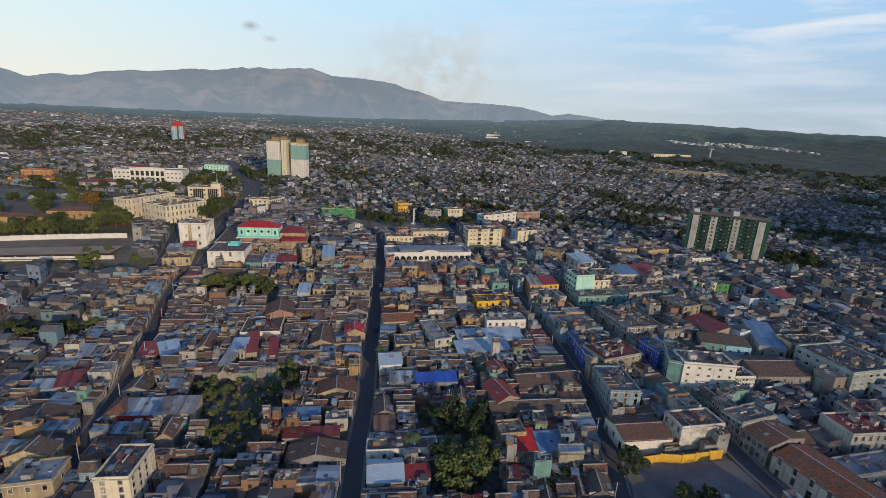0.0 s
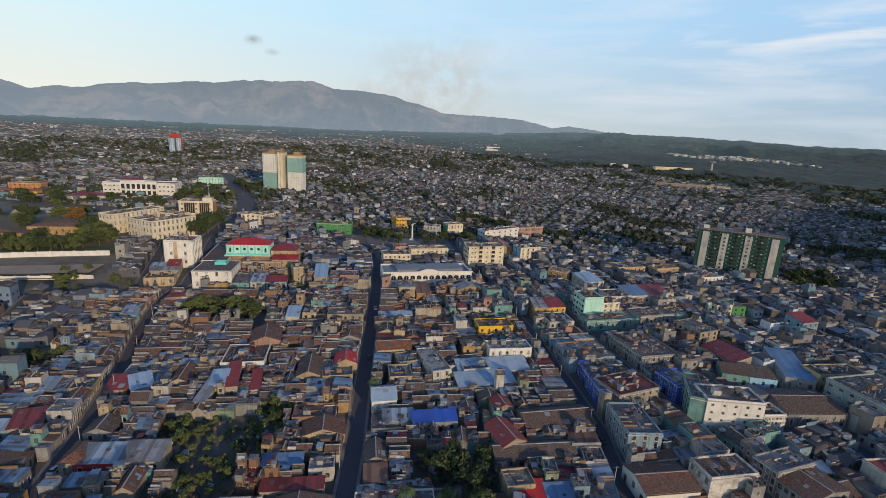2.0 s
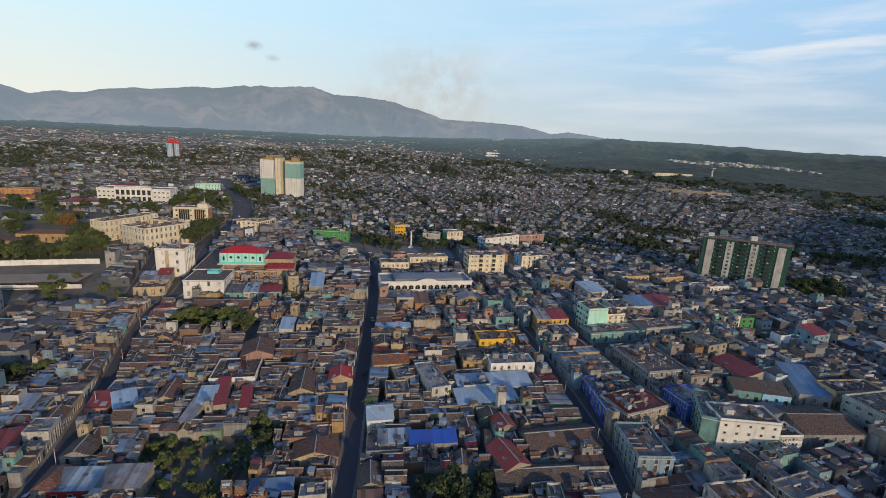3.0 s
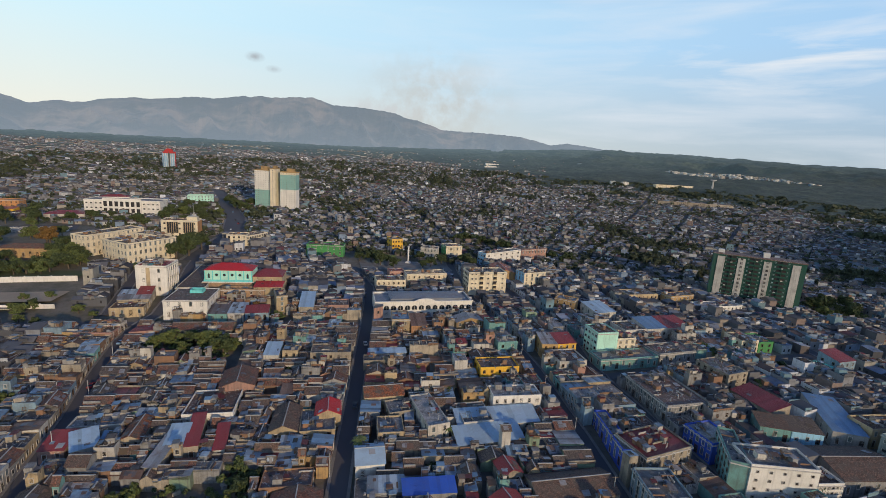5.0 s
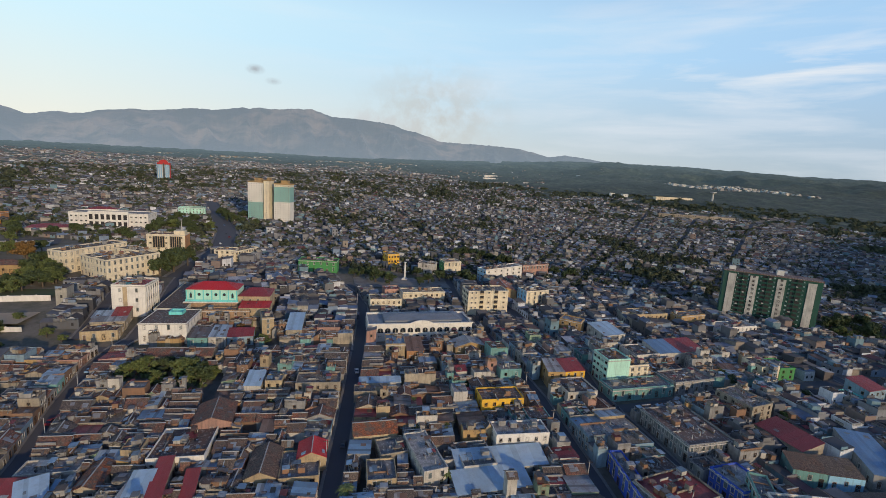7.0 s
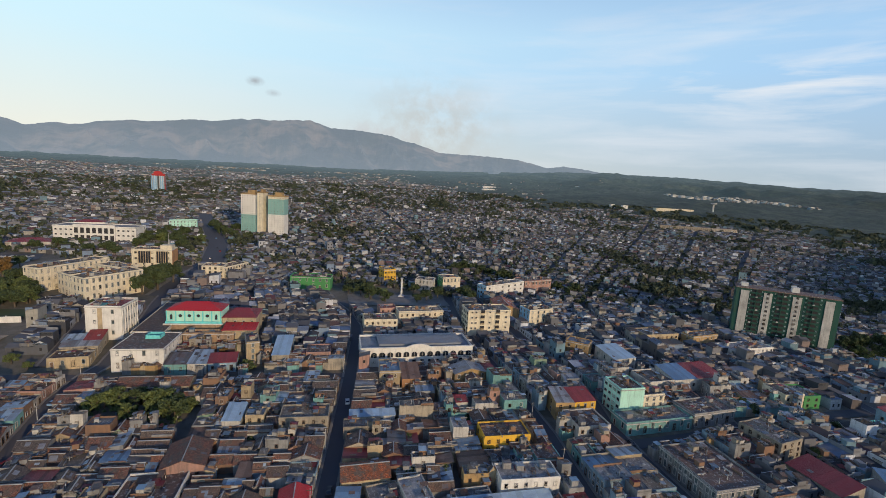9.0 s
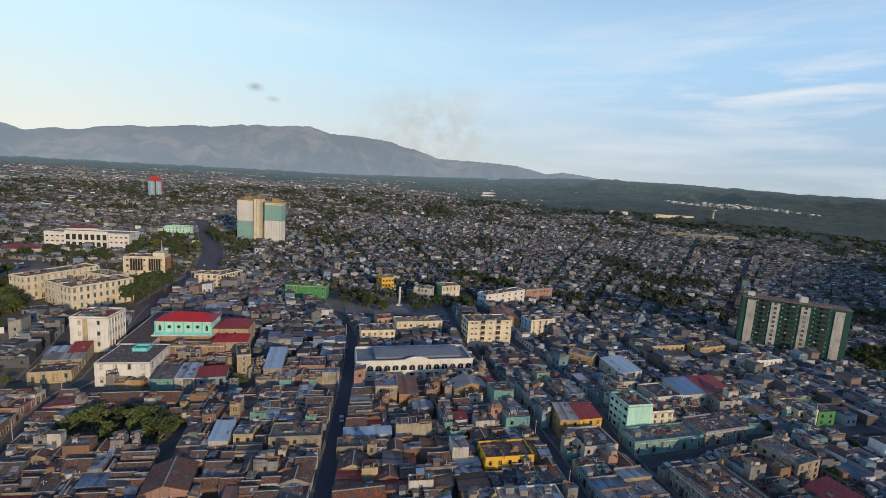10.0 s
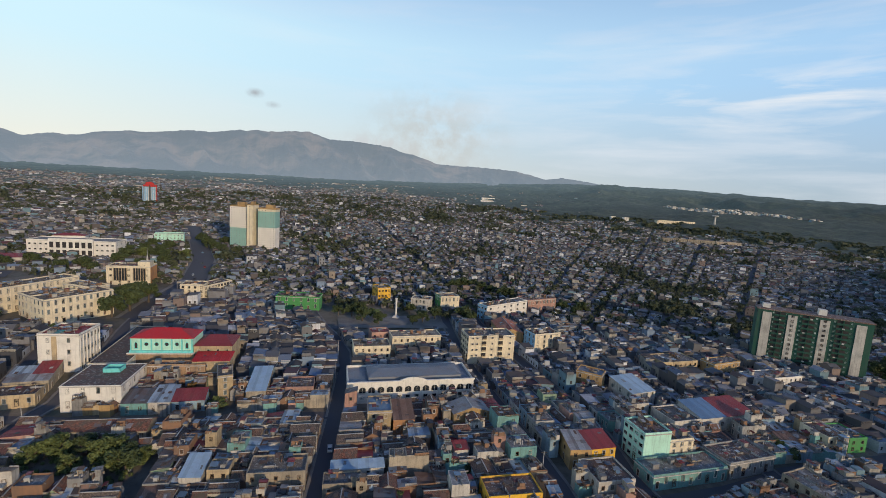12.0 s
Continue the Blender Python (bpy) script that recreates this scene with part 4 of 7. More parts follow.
lot("low house with tin deck beside the lane", (-174.9, 253.2), (-161.0, 258.4), 5.5, 4.4, 1, "shed", "tin_grey", "plaster_sand")
lot("low house with maroon sheet roof beside the lane", (-169.5, 260.6), (-163.0, 263.1), 9.0, 4.6, 1, "shed", "roof_maroon", "plaster_sand")
lot("low house with pale tin roof beside the lane", (-178.0, 258.0), (-170.0, 260.6), 7.0, 4.2, 1, "shed", "tin_pale_blue", "plaster_grey")
lot("turquoise and white shopfront with dark tin roof", (-123.2, 247.4), (-114.4, 249.2), 9.0, 4.0, 1, "shed", "tin_dark", "plaster_turquoise")
lot("white shopfront with maroon roof", (-114.0, 249.4), (-106.2, 251.0), 11.0, 4.0, 1, "shed", "tin_pale_blue", "plaster_white")
lot("pale blue shopfront row with maroon roof", (-105.8, 251.2), (-94.8, 254.8), 8.0, 4.0, 1, "shed", "roof_maroon", "plaster_sky_blue")
lot("broad house with rust-red tiled roof beside the garden", (-131.0, 229.3), (-114.8, 233.0), 8.5, 4.0, 1, "gable_x", "tile_red", "plaster_sand")
lot("house with worn red tiled roof beside the garden", (-114.2, 232.0), (-104.2, 234.2), 9.0, 4.0, 1, "gable_x", "tile_red", "plaster_sand")
lot("cream house with yellow parapet", (158.4, 187.9), (181.8, 191.9), 9.5, 7.5, 2, "flat", "roof_brown", "plaster_cream")
lot("three-storey house with red deck and stair boxes", (65.6, 161.6), (84.3, 170.2), 14.0, 8.5, 3, "flat", "tin_maroon", "plaster_sand")
lot("narrow sand-coloured house with plain street front", (124.7, 221.2), (136.2, 226.4), 16.3, 7.5, 3, "flat", "roof_concrete", "plaster_sand")
lot("yellow house with dark red roof", (53.7, 240.1), (63.1, 243.0), 9.4, 6.9, 2, "shed", "roof_maroon", "bright_yellow")
lot("ochre house with grey roof", (45.7, 238.8), (53.7, 240.1), 9.9, 6.9, 2, "shed", "tin_grey", "plaster_ochre")
lot("corner house with brown deck and white cornice", (51.0, 223.2), (64.1, 226.7), 13.0, 6.6, 2, "flat", "roof_brown", "plaster_white")
lot("ochre colonial house with ornate cornice", (65.0, 306.5), (75.8, 300.5), 9.1, 9.0, 2, "flat", "roof_slate", "plaster_ochre")
lot("hall with maroon roof and white parapet", (121.0, 274.0), (136.5, 279.2), 13.5, 6.4, 1, "shed", "roof_maroon", "plaster_white")
lot("hall with concrete deck and white parapet", (95.0, 265.6), (108.3, 270.0), 13.5, 6.2, 1, "flat", "roof_concrete", "plaster_white")
lot("hall with blue sheet roof and white parapet", (108.5, 270.0), (120.8, 274.0), 13.5, 6.2, 1, "shed", "roof_blue", "plaster_white")
lot("long roof of pale blue sheets", (-35.6, 222.9), (-18.7, 226.7), 4.0, 3.6, 1, "shed", "roof_sky", "plaster_white")
lot("cream house with blue drums on its deck", (-29.0, 250.0), (-20.0, 251.8), 13.0, 8.0, 2, "flat", "tin_blue", "plaster_cream")
lot("orange house with rusty roof", (-19.0, 250.3), (-11.0, 252.2), 13.0, 5.0, 1, "shed", "tin_rusty", "orange_plaster")
lot("ochre hall with stepped gable and buttresses", (4.0, 255.8), (18.5, 260.5), 9.5, 6.6, 2, "gable", "tin_grey", "plaster_ochre")
lot("house with red roof", (4.7, 236.4), (9.7, 237.8), 4.6, 4.8, 1, "shed", "roof_maroon", "plaster_white")
lot("long ochre house with row of windows behind the market", (-48.5, 312.5), (-30.0, 318.0), 12.0, 7.0, 2, "flat", "roof_sandy", "clean_cream")
lot("cream two-storey range facing the park", (-31.0, 331.0), (-4.0, 340.0), 11.0, 8.0, 2, "flat", "roof_sandy", "clean_cream")
lot("pink house with red deck", (-43.5, 336.5), (-33.5, 340.5), 9.0, 7.0, 2, "flat", "roof_maroon", "plaster_pink")
lot("sand-coloured house with plain street front", (-36.1, 215.2), (-24.4, 217.8), 6.3, 4.5, 1, "flat", "roof_concrete", "plaster_sand")
lot("broad sand-coloured block with plain street front", (-59.5, 214.4), (-42.4, 218.1), 9.7, 6.5, 2, "flat", "roof_sandy", "plaster_sand")
lot("cream two-storey house with plain street front", (-72.0, 214.8), (-65.6, 216.0), 6.0, 6.5, 2, "flat", "roof_lime", "plaster_cream")
lot("house with pale blue roof", (-79.7, 212.9), (-73.4, 214.0), 9.7, 4.5, 1, "shed", "roof_sky", "plaster_white")
lot("tall cream house with plain street front", (-93.8, 262.9), (-88.8, 265.5), 13.4, 9.3, 3, "flat", "roof_concrete", "plaster_cream")
lot("house with pale tin roof", (-80.7, 259.9), (-73.3, 261.7), 21.0, 5.2, 1, "shed", "roof_sky", "plaster_sand")
lot("pink house with plain street front", (-66.9, 266.4), (-55.8, 269.1), 10.7, 5.4, 1, "flat", "roof_brown", "plaster_pink")
lot("low cream house with plain street front", (122.2, 336.0), (145.1, 343.5), 13.3, 7.0, 2, "flat", "roof_concrete", "plaster_cream")
lot("white terraced house with plain street front", (166.7, 324.2), (198.5, 334.6), 11.2, 7.0, 2, "flat", "roof_lime", "bright_white")
lot("ochre house with plain street front", (152.2, 338.8), (172.1, 347.9), 8.9, 8.0, 2, "flat", "roof_concrete", "plaster_ochre")
lot("white house with blue roof", (86.2, 287.7), (98.9, 293.2), 15.5, 6.8, 2, "shed", "roof_sky", "plaster_white")


surface("tower_teal", (0.08, 0.30, 0.28), wear=0.3)
# apartment and office blocks
building("white three-storey block with maroon deck and ribbed side wall", (-177, 271), (-161, 274), 16, 16.5, 3, "bright_white", "roof_maroon", cols=(2, 6, 0, 2))
building("white two-storey colonial corner building with tall windows", (-145.5, 246), (-125, 250.5), 22, 9.0, 2, "bright_white", "roof_brown", cols=(4, 5, 0, 5), win=WIN_TALL, name="corner_building", lip=0.3)
building("long rear wing of the colonial building, flat brown roof", (-152.2, 267.6), (-138.0, 271.6), 52, 9.0, 2, "clean_cream", "roof_brown", cols=(0, 0, 0, 10), name="rear_wing", lip=0.3, z=land(-138, 259))
building("orange-plastered wing with small barred windows", (-128.5, 270.5), (-106, 275.5), 5, 7.9, 2, "stained_ochre", "roof_brown", cols=(5, 0, 0, 0), first=1)
building("cream five-storey block with recessed balconies", (11, 321.5), (36.5, 329), 13, 15.8, 5, "clean_cream", "roof_concrete", cols=(0, 0, 0, 4), win=WIN_DARK)
building("cream and sky blue corner block with stained upper wall", (51, 346), (67.5, 354), 11, 12.5, 4, "clean_cream", "roof_brown", cols=(4, 0, 0, 3), side_wm="fresh_sky")
building("long market hall with red tiled roof", (32, 357), (46, 359), 26, 8.0, 1, "plaster_ochre", "roof_orange", cols=(3, 0, 0, 7), roof="gable", rise=2.5)
building("white corner building with mint wing", (27, 406), (60, 434), 10, 11.0, 3, "bright_white", "roof_lime", cols=(6, 0, 0, 3), win=WIN_WIDE, side_wm="fresh_sky")
building("salmon colonial building with tall arched windows", (61, 436), (86, 451), 14, 11.0, 2, "plaster_pink", "roof_brown", cols=(8, 0, 0, 3), win=WIN_TALL)
building("four-storey block with mint end wall and balconies", (73, 243), (84, 246), 12, 12.9, 4, "mint", "roof_brown", cols=(0, 0, 0, 4), win=WIN_WIDE)
building("cream annex behind the mint block", (84, 246), (94, 249), 11, 9.5, 3, "clean_cream", "roof_concrete", cols=(3, 0, 0, 0))
building("low corner building with turquoise arcade and white balustrade", (72, 231), (102, 240), 10, 5.2, 1, "plaster_turquoise", "roof_concrete", cols=(9, 0, 0, 2), win=WIN_TALL)
building("dark grey two-storey arcaded corner building", (85.8, 193.2), (104.8, 198.8), 25, 7.0, 2, "plaster_grey", "roof_brown", cols=(8, 0, 0, 11), win=WIN_TALL)
building("row of arched shopfronts with cornice", (103, 240.5), (124, 248), 12, 5.9, 1, "plaster_grey", "roof_brown", cols=(8, 0, 0, 0), win=WIN_TALL)
building("white four-storey block with small windows", (95.6, 158), (116, 157.4), 11, 12.5, 4, "bright_white", "roof_concrete", cols=(5, 0, 0, 0), win=WIN_SMALL, ground_doors=False)
building("lower white annex with rows of vents", (116.3, 157.4), (125, 158.6), 8, 8.0, 4, "bright_white", "tile_brown", cols=(6, 0, 0, 0), win=WIN_SMALL, ground_doors=False)
building("narrow green-fronted block beside the white block", (90.5, 160), (95.6, 158.4), 20, 11.5, 4, "plaster_turquoise", "roof_concrete", cols=(0, 0, 0, 6))
building("bright blue house with arcaded side", (92.4, 172.8), (103, 176.5), 12.3, 7.5, 2, "deep_blue", "roof_lime", cols=(2, 0, 0, 5), win=WIN_TALL)
building("bright blue street house with white shutters", (60, 166.5), (64.5, 167), 24, 7.0, 2, "deep_blue", "roof_concrete", cols=(1, 0, 0, 7), win=WIN_TALL)
building("white and blue four-storey house with loggias", (61.5, 140), (73, 141), 18, 9.5, 3, "plaster_sky_blue", "roof_concrete", cols=(3, 0, 0, 6), win=WIN_TALL)
building("large teal-grey block with courtyard light well", (163.4, 159.8), (189.5, 167.3), 24, 10.8, 3, "teal_grey", "roof_bitumen", cols=(7, 0, 0, 6), win=WIN_WIDE)
building("derelict block with whitewashed, peeling party wall", (80.5, 124.5), (96.5, 128.2), 9, 8.6, 2, "peeling_white", "roof_brown", cols=(0, 0, 0, 3))
building("low house with white gable wall and clay roof", (60.5, 120), (77.5, 123.3), 13, 5.0, 1, "bright_white", "tile_red", cols=(0, 0, 0, 3), roof="gable_x", rise=1.5)
building("three-storey house with long street balconies", (106.2, 119.8), (122, 126), 9.5, 7.0, 2, "plaster_grey", "tile_red", cols=(3, 0, 0, 5), roof="gable", rise=1.4)
building("four-storey house with white roof terrace", (102.6, 128.8), (117.8, 134.8), 8, 8.6, 3, "plaster_grey", "roof_lime", cols=(4, 0, 0, 4))
building("church hall with long orange-red roof", (117.3, 92.1), (132.2, 97.9), 28.5, 7.0, 2, "plaster_white", "tile_orange", cols=(0, 0, 0, 6), roof="gable", rise=1.5, win=WIN_TALL)
building("white arcaded two-storey house with dark red roof", (139, 128), (162, 132), 12, 7.5, 2, "plaster_white", "roof_maroon", cols=(8, 0, 0, 0), win=WIN_TALL)
building("low grey house with flat dark roof", (128, 112), (150, 118), 8, 5.5, 1, "plaster_grey", "roof_slate", cols=(4, 0, 0, 2))
building("stained grey house with red deck", (150, 140), (168, 143), 8, 7.5, 2, "plaster_grey", "roof_maroon", cols=(3, 0, 0, 2))
building("green two-storey house with arcade", (-119, 387), (-90, 390), 12, 9.2, 2, "leaf_green", "roof_brown", cols=(6, 0, 0, 3), win=WIN_TALL)
building("yellow three-storey house by the square", (-55, 423), (-46, 428), 13, 12.0, 3, "bright_yellow", "roof_concrete", cols=(4, 0, 0, 3), win=WIN_DARK)
building("cream three-storey house with tall windows by the square", (-7, 420), (7, 426), 12, 11.0, 2, "clean_cream", "roof_concrete", cols=(5, 0, 0, 3), win=WIN_TALL, side_wm="leaf_green")
building("whitewashed arcaded house by the square", (-29, 416), (-15, 414), 11, 9.0, 2, "plaster_white", "roof_concrete", cols=(5, 0, 0, 3), win=WIN_TALL)
keep([(-122, 374), (-88, 377), (-90, 389), (-119, 386)])
building("cream four-storey building with shaded balconies", (-181, 380), (-166.5, 383.5), 12, 12.0, 4, "clean_cream", "roof_brown", cols=(4, 0, 0, 3), win=WIN_DARK)
building("long cream four-storey wing with balcony rows", (-166.3, 383.6), (-159.5, 408), 11, 11.0, 4, "clean_cream", "roof_sandy", cols=(9, 0, 0, 0), win=WIN_DARK)
building("cream office building with roof mast and glazed panels", (-249, 403), (-222, 411), 14, 14.0, 3, "clean_cream", "roof_brown", cols=(5, 3, 0, 0), win=WIN_DARK)

office = bpy.data.objects[[o.name for o in bpy.data.objects if o.get("label", "") == "cream office building with roof mast and glazed panels"][0]]
for x0, x1 in ((-9.5, -1.0), (3.0, 11.0)):
    b = Build()
    b.box(x0, x1, -7.12, -6.95, 3.0, 12.2, "glass_dark", True)
    glazed = part("glazing", b, office, "dark glazed curtain wall")
    for k in range(6):
        b = Build()
        u = x0 + (x1 - x0) * k / 5
        b.box(u - 0.18, u + 0.18, -7.3, -7.1, 2.8, 12.4, "plaster_cream", True)
        part("mullion", b, glazed)
b = Build()
b.box(14.0, 14.25, -7, 7, -1, 13, "orange_plaster", True)
part("side_wall", b, office, "red-brown end wall")
b = Build()
b.box(5, 13, -4, 4, 13.2, 16.5, "clean_cream")
part("roof_room", b, office)
b = Build()
b.cyl(10, 0, 0.9, 16.5, 20, "fibre_cement", 8, 0.5)
b.cyl(10, 0, 0.3, 20, 26, "fibre_cement", 8, 0.12)
part("mast", b, office, "slender roof mast")
white = bpy.data.objects[[o.name for o in bpy.data.objects if o.get("label", "").startswith("white three-storey block with maroon")][0]]
b = Build()
b.box(-4.5, -0.5, -7.6, -2.0, 15.95, 16.35, "tower_teal", True)
part("awning", b, white, "teal roof awning")
b = Build()
b.box(-2.6, -0.6, -8.16, -7.95, 1, 15.2, "plaster_cream", True)
part("wall_panel", b, white, "yellow stair panel")
for k in range(7):
    b = Build()
    b.box(8.1, 8.45, -7.5 + k * 2.4, -7.1 + k * 2.4, 0, 15.6, "bright_white", True)
    part("pilaster", b, white)

# balcony stacks of the cream block: near-black slabs paint in the recess shade
cream = bpy.data.objects[[o.name for o in bpy.data.objects if o.get("label", "") == "cream five-storey block with recessed balconies"][0]]
for x in (-4.5, 5.0):
    for f in range(5):
        b = Build()
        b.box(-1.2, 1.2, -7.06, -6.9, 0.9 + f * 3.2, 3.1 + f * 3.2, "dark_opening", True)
        bal = part("loggia", b, cream, "dark slab painted as balcony shade", pose(x, 0, 0))
        b = Build()
        b.box(-1.2, 1.2, -7.14, -7.05, 0.7 + f * 3.2, 1.5 + f * 3.2, "plaster_cream", True)
        part("balustrade", b, bal)
for x in (-11, -8.5, 0.2, 10.5):
    for f in range(1, 5):
        part("window", WIN_SMALL, cream, "", pose(x, -7, 1.4 + f * 3.2))

# government palace: three cream wings round courts
for p0, p1, d, hh, c in (((-212.5, 313.5), (-199.5, 345), 14.5, 14.5, (10, 0, 0, 4)), ((-241, 328), (-226.5, 321), 16, 13.2, (4, 0, 0, 0)), ((-249, 324), (-238.5, 367), 13, 14.5, (12, 0, 0, 4)), ((-236, 351), (-213, 345.5), 11, 14.0, (6, 0, 0, 0))):
    building("cream three-storey government palace wing with cornice", p0, p1, d, hh, 3, "clean_cream", "roof_sandy", cols=c, win=WIN_TALL)


# market hall: arched windows, curved parapet, raised roof lantern
def market(p0, p1, depth, h):
    q = plot(p0, p1, depth)
    keep(q)
    cx, cy = sum(p[0] for p in q) / 4, sum(p[1] for p in q) / 4
    e = thing("market_hall", "long white market hall with arched windows and grey metal roof", "market hall", cx, cy, land(cx, cy), math.degrees(math.atan2(p1[1] - p0[1], p1[0] - p0[0])))
    w, d = math.hypot(p1[0] - p0[0], p1[1] - p0[1]) / 2, depth / 2
    l = [(-w, -d), (w, -d), (w, d), (-w, d)]
    wall, roof = Build(), Build()
    flat_roof(wall, roof, l, -4, h, "bright_white", "roof_slate", 1.0, 0.4)
    part("wall", wall, e)
    part("roof", roof, e)
    cap = Build()
    cap.box(-w - 0.3, w + 0.3, -d - 0.35, -d + 0.5, h - 0.1, h + 0.45, "bright_white", True)
    n = 20
    for i in range(n):                                   # curved centre parapet
        a0, a1 = -1 + 2 * i / n, -1 + 2 * (i + 1) / n
        z0, z1 = (h + 0.45 + 1.5 * math.cos(a * math.pi / 2) ** 0.8 if abs(a) < 1 else h + 0.45 for a in (a0, a1))
        cap.prism([(a0 * 6, -d - 0.35), (a1 * 6, -d - 0.35), (a1 * 6, -d + 0.3), (a0 * 6, -d + 0.3)], h + 0.44, [z0, z1, z1, z0], "bright_white")
    part("parapet", cap, e, "curved white parapet with raised centre")
    lan = Build()
    lan.prism([(-w + 9, -d + 4), (w - 5, -d + 4), (w - 5, d - 3), (-w + 9, d - 3)], h - 1, h + 0.7, "roof_slate")
    hip_roof(lan, [(-w + 9, -d + 4), (w - 5, -d + 4), (w - 5, d - 3), (-w + 9, d - 3)], h + 0.7, "roof_slate", 1.3, 0.12)
    part("roof_lantern", lan, e, "raised pale grey roof over the hall")
    for i in range(14):
        x = -w + 2.2 + i * (2 * w - 4.4) / 13
        g = Build()
        r, n = 1.35, 8
        ring = [(-r, 0), (r, 0)] + [(r * math.cos(math.pi * k / n), 1.4 + r * 0.8 * math.sin(math.pi * k / n)) for k in range(n + 1)]
        g.face([(px, -0.04, pz) for px, pz in ring], "glass_dark")
        for a, c in zip(ring[1:], ring[2:] + ring[:1]):
            g.face([(a[0], -0.04, a[1]), (a[0] * 1.14, -0.12, a[1] * 1.08), (c[0] * 1.14, -0.12, c[1] * 1.08), (c[0], -0.04, c[1])], "trim_white")
        g.box(-0.06, 0.06, -0.1, 0, 0, 2.2, "trim_white", True)
        part("window", g, e, "arched window", pose(x, -d, h - 4.6))
        part("window", WIN_WIDE, e, "", pose(x, -d, h - 7.3))


market((-41, 268.0), (12.6, 282.5), 20, 8.5)
keep([(-42, 263), (14, 278), (13, 282), (-42, 267)])


# turquoise church hall with bright red roof
def church():
    p0, p1 = (-143.5, 281), (-117.5, 286)
    e = building("turquoise hall with bright red roof and arched windows", p0, p1, 13, 13.6, 1, "mint", "roof_red", cols=(0, 0, 0, 0), roof="hip", rise=3.2, category="church", name="church_hall")
    w, d = math.hypot(26, 5) / 2, 6.5
    b = Build()
    b.box(-w - 0.9, w + 0.9, -d - 1.2, -d, -2, 6.6, "stained_ochre")
    b.box(-w - 1.0, w + 1.0, -d - 1.4, -d, 6.6, 7.0, "bright_white", True)
    b.box(-w - 0.2, w + 0.2, -d - 0.5, -d, 7.0, 8.0, "bright_turquoise")
    part("podium", b, e)
    for i in range(7):
        c = Build()
        c.box(-0.25, 0.25, -d - 0.35, -d, 8.0, 13.4, "bright_turquoise", True)
        part("pilaster", c, e, "", pose(-w + 0.4 + i * (2 * w - 0.8) / 6, 0, 0))
        if i < 6:
            g = Build()
            if i in (0, 5):
                ring = [(-0.55, 0), (0.55, 0), (0.55, 2.0), (0, 3.0), (-0.55, 2.0)]
            else:
                ring = [(0.8 * math.cos(k * math.pi / 6), 1.9 + 0.8 * math.sin(k * math.pi / 6)) for k in range(12)]
            g.face([(px, -0.05, pz) for px, pz in ring], "dark_opening")
            for a, c2 in zip(ring, ring[1:] + ring[:1]):
                g.face([(a[0], -0.05, a[1]), (a[0] * 1.3, -0.15, a[1] + (a[1] - 1.5) * 0.2), (c2[0] * 1.3, -0.15, c2[1] + (c2[1] - 1.5) * 0.2), (c2[0], -0.05, c2[1])], "bright_turquoise")
            part("window", g, e, "dark round or pointed window", pose(-w + 0.4 + (i + 0.5) * (2 * w - 0.8) / 6, -d, 9))
    keep([(-150, 268), (-104, 276), (-104, 304), (-150, 300)])
    building("red-roofed side wing of the church", (-117, 286), (-101, 289.6), 16, 10.4, 2, "plaster_cream", "roof_maroon", cols=(4, 0, 0, 0), roof="hip", rise=3.0)
    building("low wing with maroon roof and cream front", (-112, 275.6), (-97, 279.3), 9.5, 8.2, 2, "plaster_cream", "roof_red", cols=(4, 0, 0, 0), roof="shed", rise=1.0)
    t = thing("stair_pavilion", "turquoise roof-deck stair enclosure with low walls", "roof pavilion", -137, 263, land(-135, 257) + 9.3, 12)
    b = Build()
    for x0, x1, y0, y1 in ((-3.2, 3.2, -2.5, -2.2), (-3.2, 3.2, 2.2, 2.5), (-3.2, -2.9, -2.5, 2.5), (2.9, 3.2, -2.5, 2.5)):
        b.box(x0, x1, y0, y1, 0, 1.7, "bright_turquoise")
    part("wall", b, t)


church()


# slab tower pair with coloured storeys
def tower(p0, p1, depth, h, floors, bands, cols, lift):
    q = plot(p0, p1, depth)
    keep(q)
    cx, cy = sum(p[0] for p in q) / 4, sum(p[1] for p in q) / 4
    e = thing("apartment_tower", "eighteen-storey apartment tower with cream, white and green storeys", "apartment tower", cx, cy, land(cx, cy), math.degrees(math.atan2(p1[1] - p0[1], p1[0] - p0[0])))
    w, d = math.hypot(p1[0] - p0[0], p1[1] - p0[1]) / 2, depth / 2
    fh = h / floors
    z = 0
    for n, mat in bands:
        b = Build()
        b.box(-w, w, -d, d, z * fh - (3 if z == 0 else 0), (z + n) * fh, mat)
        part("storey_band", b, e)
        z += n
    b = Build()
    flat_roof(b, b, [(-w - 0.3, -d - 0.3), (w + 0.3, -d - 0.3), (w + 0.3, d + 0.3), (-w - 0.3, d + 0.3)], h + 0.01, h + 1.2, "plaster_ochre", "roof_concrete", 0.8)
    part("roof_parapet", b, e)
    b = Build()
    b.box(-w * 0.3, w * 0.6, -d * 0.4, d * 0.5, h, h + lift, "plaster_ochre")
    part("lift_house", b, e, "ochre lift house")
    for f in range(1, floors):
        for k in range(cols):
            part("window", WIN_SMALL, e, "", pose(-w + (k + 0.5) * 2 * w / cols, -d, f * fh + 0.9))
    return e


